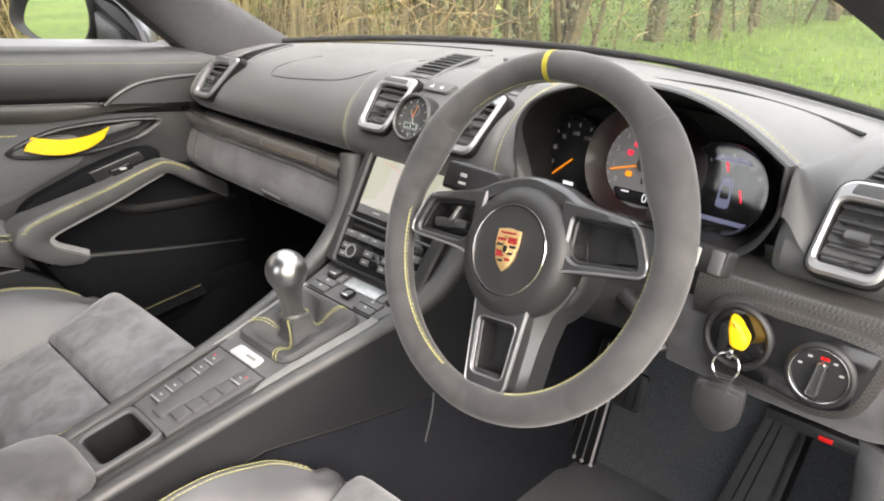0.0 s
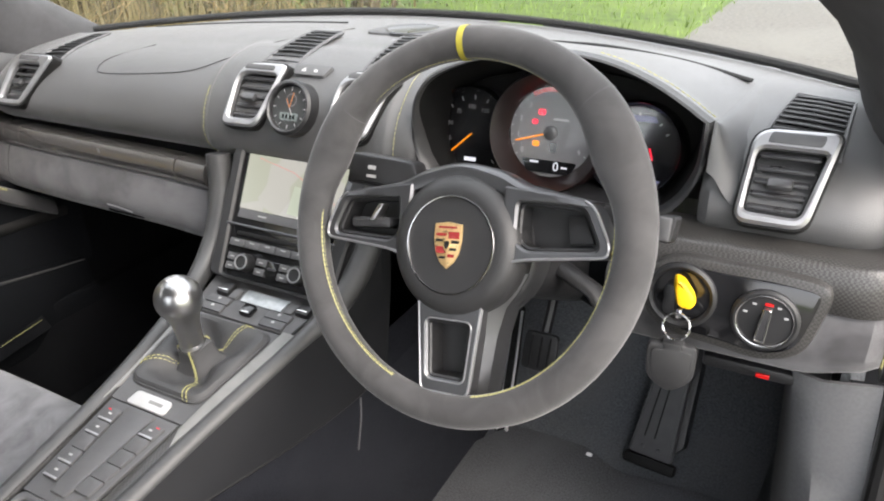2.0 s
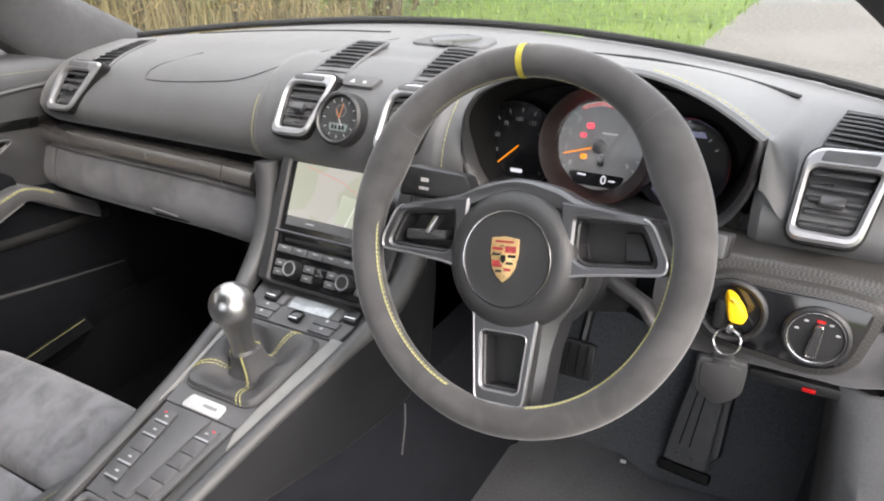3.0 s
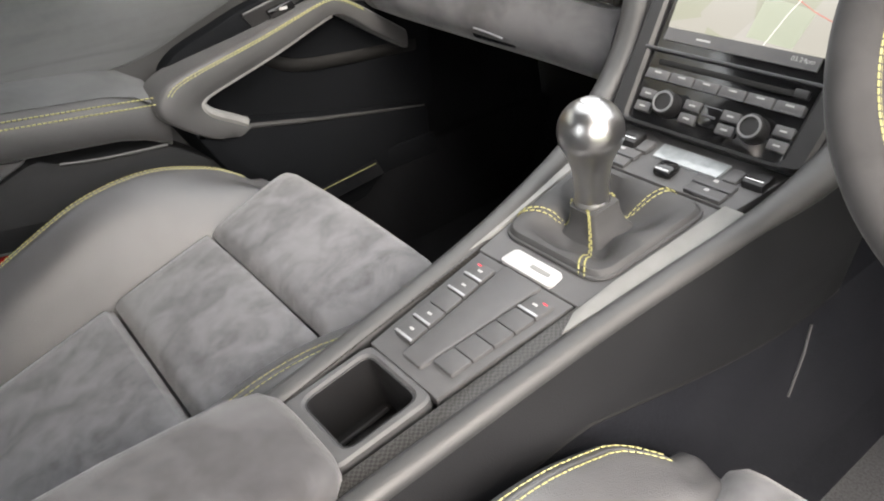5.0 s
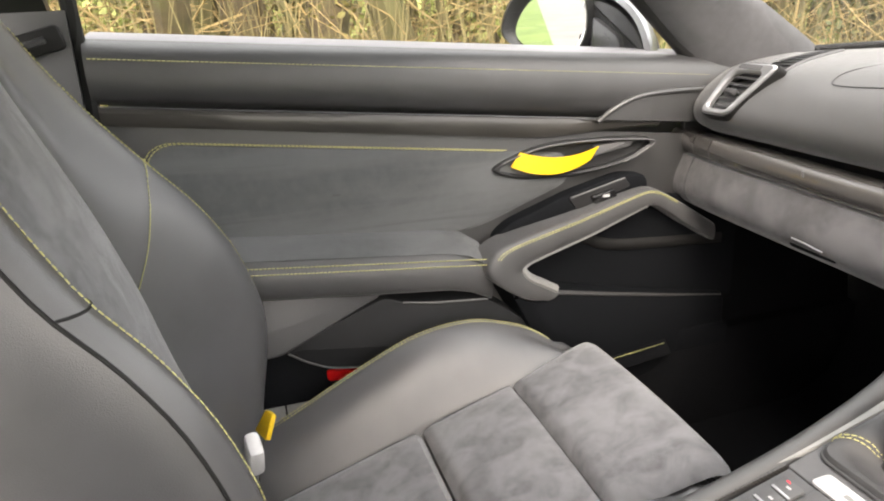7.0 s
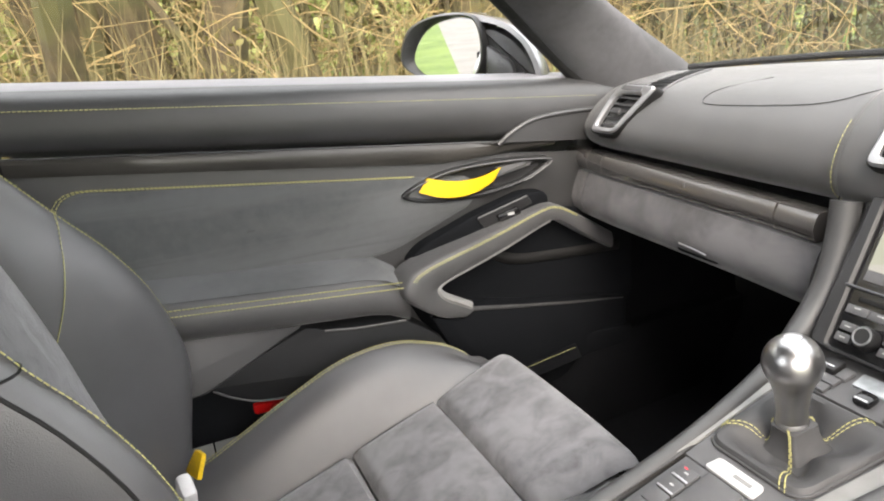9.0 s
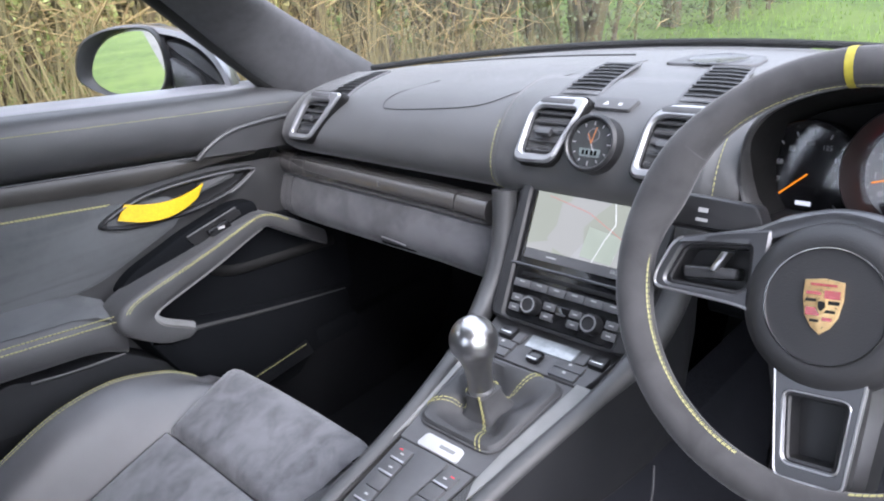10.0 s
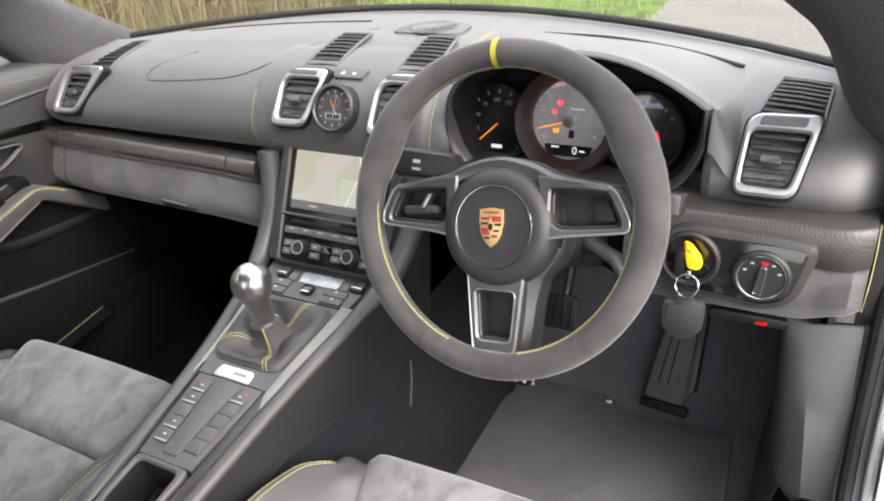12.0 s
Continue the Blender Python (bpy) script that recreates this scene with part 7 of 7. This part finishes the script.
bowl = [(p.x, p.y) for p in spline([(0.170, 0.722, 0), (0.192, 0.738, 0), (0.256, 0.754, 0), (0.350, 0.755, 0), (0.444, 0.745, 0), (0.426, 0.726, 0), (0.379, 0.709, 0), (0.302, 0.701, 0), (0.22, 0.706, 0)], 5, True)]
bwl = part("opener_bowl", frame_ring(bowl, inset(bowl, 0.006), hm, -0.02, 0.010, 0.003), PLASTIC, door, "black oval door opener bowl")
part("bowl_floor", prism(inset(bowl, 0.005), hm, -0.012, -0.004), PLASTIC, bwl)
part("bowl_rim", tube([hm @ Vector((p[0], p[1], 0.0095)) for p in inset(bowl, 0.002)[4:30]], 0.0016, 6), GREY_PLASTIC, bwl)
rows = []
for k in range(15):
    t = k / 14
    c = 1 - (2 * t - 1) ** 2
    top = Vector((mix(0.214, 0.345, t), mix(0.748, 0.744, t) - 0.011 * c))
    low = Vector((mix(0.198, 0.331, t), mix(0.727, 0.725, t) - 0.016 * c))
    bul = 0.007 + 0.008 * c
    rows.append([hm @ Vector((*low.lerp(top, u), bul)) for u in (0, 0.33, 0.67, 1)])
part("pull_strap", sheet(rows, 0.003), YELLOW, door, "bright yellow fabric pull strap")
part("pull_post", prism(rounded([(0.335, 0.727), (0.405, 0.738), (0.410, 0.748), (0.340, 0.744)], 0.004), hm, -0.004, 0.006, 0.002), GREY_PLASTIC, bwl)
# upper front sweep next to the dashboard
sweep = spline([(-0.645, 0.345, 0.782), (-0.641, 0.372, 0.801), (-0.641, 0.417, 0.816), (-0.645, 0.503, 0.818), (-0.65, 0.60, 0.812)], 6)
part("front_sweep", tube(sweep, 0.0045, 8), LEATHER, door)
part("tweeter_panel", sheet([[Vector((p.x - 0.004, p.y, mix(p.z, strip_top(p.y), t))) for t in (0, 0.33, 0.66, 1)] for p in sweep], 0.004), LEATHER, door)
# window glass and mirror sail
pane = part("window_pane", sheet([[Vector((-0.700 + 0.14 * t * t, y, mix(belt_z(y) - 0.03, 1.19, t) if y < 0.05 else mix(belt_z(y) - 0.03, max(belt_z(y), 1.19 - (y - 0.05) * 0.70), t))) for t in (0, 0.33, 0.66, 1)] for y in [mix(-0.37, 0.47, k / 12) for k in range(13)]]), GLASS, door, "clear side window")
pane.visible_shadow = False
part("sail_panel", prism([(0.395, 0.865), (0.60, 0.845), (0.50, 0.935), (0.400, 0.985)], axes((-0.690, 0, 0), (0, 1, 0), (-0.2, 0, 1)), -0.01, 0.004, 0.002), PLASTIC, door, "black mirror corner panel")
part("outer_skin", sheet([[Vector((-0.74 - 0.10 * math.sin(math.pi * t), y, mix(belt_z(y) - 0.02, 0.30, t))) for t in (k / 6 for k in range(7))] for y in YS], 0.004), PAINT, door, "silver painted outer door skin")
# quarter panel behind the door
q = thing("rear_quarter", "black trim behind the passenger door opening", "trim", (-0.66, -0.6, 0.4))
rows = [[Vector((-0.66 + 0.02 * math.sin(math.pi * t), y, mix(0.985, 0.30, t))) for t in (k / 10 for k in range(11))] for y in (-0.375, -0.42, -0.55, -0.75, -0.95)]
# Paler leather here: the light this trim catches is put into its colour.
part("side_trim", sheet(rows, 0.01), SEAT_LEATHER, q)
part("door_seal", tube(spline([(-0.655, -0.375, 1.10), (-0.660, -0.370, 0.95), (-0.656, -0.368, 0.86), (-0.65, -0.368, 0.6), (-0.65, -0.368, 0.36)], 8), 0.010, 8), RUBBER, q)
slot = part("belt_slot", box((-0.640, -0.430, 0.945), (0.014, 0.10, 0.030), 0.006, pose(0, 0, 0, 14, 0, 0)), RUBBER, q, "dark belt slot")
part("slot_lip", box((-0.634, -0.428, 0.946), (0.008, 0.06, 0.010), 0.004, pose(0, 0, 0, 14, 0, 0)), LOUVRE, slot)
rows = [[Vector((-0.70 + 0.16 * t, y, mix(0.99, 1.2, t))) for t in (0, 0.5, 1)] for y in (-0.40, -0.55, -0.95)]
part("rear_pillar", sheet(rows, 0.02), PLASTIC, q)

# door mirror outside
mir = thing("door_mirror", "silver door mirror with black inner housing", "door mirror", (-0.82, 0.40, 0.85))
mc = Vector((-0.885, 0.365, 0.930))
mm = axes(mc, (0.87, 0.49, 0), (0, 0, 1))
glass_line = [(p.x, p.y) for p in spline([(-0.0705, -0.013, 0), (-0.050, 0.023, 0), (-0.014, 0.046, 0), (0.034, 0.053, 0), (0.072, 0.046, 0), (0.084, 0.017, 0), (0.082, -0.023, 0), (0.064, -0.051, 0), (0.030, -0.059, 0), (-0.026, -0.053, 0), (-0.060, -0.036, 0)], 4, True)]
cup_line = [(p.x, p.y) for p in spline([(-0.103, -0.012, 0), (-0.078, 0.036, 0), (-0.024, 0.056, 0), (0.034, 0.059, 0), (0.078, 0.052, 0), (0.096, 0.017, 0), (0.094, -0.026, 0), (0.070, -0.057, 0), (0.030, -0.063, 0), (-0.040, -0.059, 0), (-0.090, -0.038, 0)], 4, True)]
rings = [[mm @ Vector((mix(a[0], b[0], f), mix(a[1], b[1], f), z)) for a, b in zip(glass_line, cup_line)] for f, z in ((0.0, -0.004), (0.25, 0.004), (0.75, 0.008), (1.0, 0.002), (1.0, -0.02), (0.9, -0.05))]
part("inner_housing", loft(rings, False), PLASTIC, mir, "black inner mirror housing")
part("mirror_glass", prism(inset(glass_line, -0.001), mm @ pose(0.006, -0.003, 0, 0, 4.0, 0), -0.006, -0.001), MIRROR, mir, "mirror glass")
shell = [(p.x, p.y) for p in spline([(-0.103, -0.012, 0), (-0.078, 0.038, 0), (-0.024, 0.0575, 0), (0.029, 0.0615, 0), (0.078, 0.055, 0), (0.135, 0.039, 0), (0.177, 0.008, 0), (0.198, -0.027, 0), (0.208, -0.062, 0)], 5)]
rings = []
for p in shell:
    c = Vector((0.05, -0.045))
    q = c + (Vector(p) - c) * 0.80
    r = c + (Vector(p) - c) * 0.40
    n0 = Vector(p) - (Vector(p) - c).normalized() * 0.010
    rings.append([mm @ Vector((a.x, a.y, z)) for a, z in ((n0, -0.003), (Vector(p), -0.004), (Vector(p), -0.030), (q, -0.085), (r, -0.115), (c, -0.120))])
part("housing", loft(rings, False, False), PAINT, mir, "silver painted mirror shell sweeping down to the door")
part("foot", prism(rounded_each([(0.080, -0.060), (0.195, -0.062), (0.185, -0.030), (0.150, 0.010), (0.110, 0.028), (0.085, 0.030)], (0.004, 0.004, 0.02, 0.03, 0.02, 0.005)), mm, -0.06, -0.008, 0.006), PLASTIC, mir, "black inner foot of the mirror")
part("foot_fin", prism(rounded_each([(0.094, -0.058), (0.158, -0.052), (0.150, -0.030), (0.098, 0.004)], (0.004, 0.01, 0.01, 0.01)), mm, -0.010, 0.004, 0.005), LOUVRE, mir)

# ---- driver's footwell ----
mat_pts = rounded([(0.150, 0.30), (0.150, 0.66), (0.20, 0.745), (0.335, 0.7455), (0.358, 0.730), (0.394, 0.713), (0.537, 0.7266), (0.553, 0.712), (0.580, 0.30)], 0.012)
solid("floor_mat", prism(mat_pts, axes((0, 0, 0.2300), (1, 0, 0), (0, 1, 0.0)), 0.0, 0.013, 0.004), MAT_PILE, "black carpet floor mat with worn pile", "floor mat")
solid("crumb", box((0.341, 0.725, 0.2455), (0.010, 0.006, 0.004), 0.0015), WHITE_PLASTIC, "small white crumb on the mat edge", "crumb")
ac = thing("accelerator_pedal", "long black floor-hinged accelerator pedal with metal studs", "pedal", (0.43, 0.745, 0.25))
pm = axes((0.432, 0.752, 0.255), (0.97, -0.1, 0), (0.10, 0.52, 0.80))
part("plate", prism(rounded([(-0.036, 0.0), (0.034, 0.0), (0.026, 0.22), (-0.020, 0.22)], 0.008), pm, -0.006, 0.008, 0.003), GREY_PLASTIC, ac)
part("side_wall", prism([(0.030, 0.012), (0.044, 0.030), (0.036, 0.21), (0.022, 0.21)], pm, -0.030, 0.002, 0.002), PLASTIC, ac)
for u in (-0.012, 0.004):
    part("grip_groove", tube([pm @ Vector((u - 0.004, 0.03, 0.008)), pm @ Vector((u * 0.7 + 0.001, 0.20, 0.008))], 0.0012, 6), RUBBER, ac)
part("edge_rib", tube([pm @ Vector((0.031, 0.004, 0.009)), pm @ Vector((0.024, 0.21, 0.009))], 0.0022, 6), GREY_PLASTIC, ac)
part("edge_rib", tube([pm @ Vector((-0.033, 0.004, 0.009)), pm @ Vector((-0.018, 0.21, 0.009))], 0.0018, 6), GREY_PLASTIC, ac)
part("hinge_block", box(pm @ Vector((0.0, -0.010, -0.004)), (0.082, 0.018, 0.022), 0.005, pm), RUBBER, ac)
for x in (-0.015, 0.010):
    part("stud", lathe([(0.0036, 0.0), (0.0036, 0.0015), (0.002, 0.0024), (0.0005, 0.0026)], pm @ Matrix.Translation((x, 0.014, 0.008)), 14), GUNMETAL, ac)
# ribbed footrest on the floor beside the tunnel
fr = thing("footrest", "ribbed metal footrest with dark rubber strips beside the tunnel", "footrest", (0.172, 0.73, 0.235))
m = axes((0.172, 0.722, 0.236), (1, 0, 0), (0, 0.36, 0.93))
part("plate", prism(rounded([(-0.029, 0.0), (0.027, 0.0), (0.020, 0.22), (-0.024, 0.22)], 0.006), m, -0.010, 0.002, 0.002), RUBBER, fr, "dark rubber footrest pad")
for u, r, mt in ((-0.024, 0.0011, GUNMETAL), (-0.009, 0.0014, SILVER), (0.007, 0.0014, SILVER), (0.0245, 0.0024, PALE_PLATE)):
    part("metal_rib", tube([m @ Vector((u, 0.004, 0.003)), m @ Vector((u * 0.8, 0.215, 0.003))], r, 6), mt, fr)
    part("rib_end", lathe([(0.0034, 0.0), (0.0034, 0.002), (0.0005, 0.003)], m @ Matrix.Translation((u, 0.008, 0.002)), 10), PALE_PLATE, fr)
for x, y, z, w, nm in ((0.262, 0.70, 0.437, 0.056, "clutch_pedal"), (0.375, 0.76, 0.520, 0.056, "brake_pedal")):
    pd = thing(nm, "black hanging pedal with rubber pad and bright metal edges", "pedal", (x, y, z))
    m = axes((x, y, z), (1, 0, 0), (0, 0.35, 0.93))
    part("pad", prism(rounded([(-w / 2, -0.030), (w / 2, -0.030), (w / 2 * 0.95, 0.030), (-w / 2 * 0.95, 0.030)], 0.010), m, -0.004, 0.004, 0.002), PLASTIC, pd)
    for u in (-0.014, 0.0, 0.014):
        part("rubber_rib", tube([m @ Vector((u, -0.024, 0.004)), m @ Vector((u, 0.024, 0.004))], 0.002, 6), RUBBER, pd)
    part("metal_edge", tube(spline([m @ Vector(p) for p in ((-0.016, -0.0295, 0.003), (0.018, -0.0295, 0.003), (0.0285, -0.020, 0.003), (0.0285, 0.024, 0.003))], 5), 0.0009, 6), GUNMETAL, pd)
    part("stem", tube([m @ Vector((0, 0.0, -0.006)), m @ Vector((0.003, 0.10, -0.02)), m @ Vector((0.005, 0.26, -0.02))], 0.008, 8), PLASTIC, pd)
part_side = thing("kick_panel", "carpeted kick panel beside the footwell, colour raised for bounced light", "panel", (0.60, 0.6, 0.24))
# Kick carpet takes the paler colour in place of bounced light.
part("side_carpet", sheet([[Vector((x, y, z)) for z, x in ((0.235, 0.60), (0.36, 0.632), (0.50, 0.645), (0.64, 0.65))] for y in (0.515, 0.60, 0.75, 0.95)], 0.008), LIT_CARPET, part_side)
rows = []
for t in (k / 8 for k in range(9)):
    left = Vector((mix(0.597, 0.634, t), mix(0.505, 0.475, t), mix(0.634, 0.384, t)))
    right = Vector((mix(0.676, 0.686, t), mix(0.500, 0.462, t), mix(0.645, 0.405, t)))
    inward = mix(0.004, -0.018, t)
    rows.append([left + Vector((inward - 0.006, 0.16, 0)), left + Vector((inward, 0.07, 0)), left + Vector((0.4 * inward + 0.001, 0.026, 0)), left + Vector((0.008, 0.006, 0)), left.lerp(right, 0.38) + Vector((0, -0.006, 0)), right])
part("carpet_flap", sheet(rows, 0.006), FOOT_CARPET, part_side, "grey carpeted pillar foot")
part("pillar_stop", lathe([(0.001, 0.03), (0.020, 0.03), (0.026, 0.024), (0.028, 0.0), (0.028, -0.03)], axes((0.660, 0.455, 0.375), (1, 0, 0), (0, 0.8, 0.6)), 24), RUBBER, part_side)
# door jamb on the open driver's side
jamb = thing("door_jamb", "dark seals and silver plate of the open driver's doorway", "door frame", (0.70, 0.3, 0.36))
edge = [(0.60, 0.87), (0.53, 0.76), (0.49, 0.63), (0.455, 0.50), (0.40, 0.42), (0.30, 0.39), (0.10, 0.385), (-0.60, 0.385)]
part("seal", tube(spline([(0.690, y, z + 0.004) for y, z in edge], 8), 0.008, 8), RUBBER, jamb, "black rubber door seal")
part("inner_lip", tube(spline([(0.712, y - 0.004, z) for y, z in edge], 8), 0.006, 8), PALE_PLATE, jamb, "pale painted flange")
part("seal", tube(spline([(0.738, y - 0.006, z - 0.004) for y, z in edge], 8), 0.011, 8), RUBBER, jamb, "black rubber door seal")
part("jamb_skin", sheet([[Vector((x, y + 0.012 + 0.05 * (x - 0.69), z - 0.008)) for x in (0.680, 0.72, 0.76, 0.80, 0.86)] for y, z in edge], 0.004), GREY_PLASTIC, jamb, "grey painted door jamb")
part("maker_plate", prism(rounded([(-0.03, -0.045), (0.03, -0.045), (0.03, 0.045), (-0.03, 0.045)], 0.006), axes((0.747, 0.436, 0.510), (1, 0.05, 0), (0, 0.35, 0.93)), 0.0, 0.006, 0.001), WHITE_PLASTIC, jamb, "white plate on the jamb")
part("plate_bolt", lathe([(0.008, 0.0), (0.008, 0.006), (0.001, 0.007)], axes((0.737, 0.424, 0.486), (1, 0.05, 0), (0, 0.35, 0.93)), 14), RUBBER, jamb)
# glossy dash end next to the open door
solid("trim_dash_end", prism(rounded([(0.50, 0.64), (0.66, 0.64), (0.70, 0.85), (0.54, 0.86), (0.505, 0.80)], 0.02), axes((0.672, 0, 0), (0, 1, 0), (0, 0, 1)), 0.0, 0.018, 0.006), PLASTIC, "black end cover of the dashboard", "trim", kind="structure")
# stitched carpet edge on the passenger's sill
carpet_edge = thing("sill_carpet", "black carpet edging with yellow stitches on the sill", "carpet", (-0.64, 0.4, 0.38))
part("edging", sheet([[Vector((mix(-0.588, -0.612, t) - 0.10 * max(0, y - 0.30), y, 0.389 + 0.05 * (y - 0.33) - 0.022 * (1 - t))) for t in (0, 0.5, 1)] for y in (0.22, 0.30, 0.36, 0.42, 0.47)], 0.003), SHADED_CARPET, carpet_edge)
for d in (0.6,):
    stitches([Vector((mix(-0.585, -0.609, d) - 0.10 * max(0, y - 0.30), y, 0.3945 + 0.05 * (y - 0.33) - 0.022 * (1 - d))) for y in (0.24, 0.30, 0.36, 0.42, 0.465)], carpet_edge, 0.0058, 0.0042, 0.0006)

# sill plate beside the passenger seat, in two lengths
sill = thing("sill_plate", "grey plastic sill plate beside the passenger seat", "sill plate", (-0.60, -0.16, 0.40))
for y0, y1 in ((-0.36, -0.183), (-0.180, 0.03)):
    part("plate", loft([[Vector((x, y, z)) for x, z in ((-0.624, 0.385), (-0.624, 0.405), (-0.616, 0.411), (-0.590, 0.408), (-0.575, 0.398), (-0.570, 0.380))] for y in (y0, y1)]), SILL_GREY, sill)
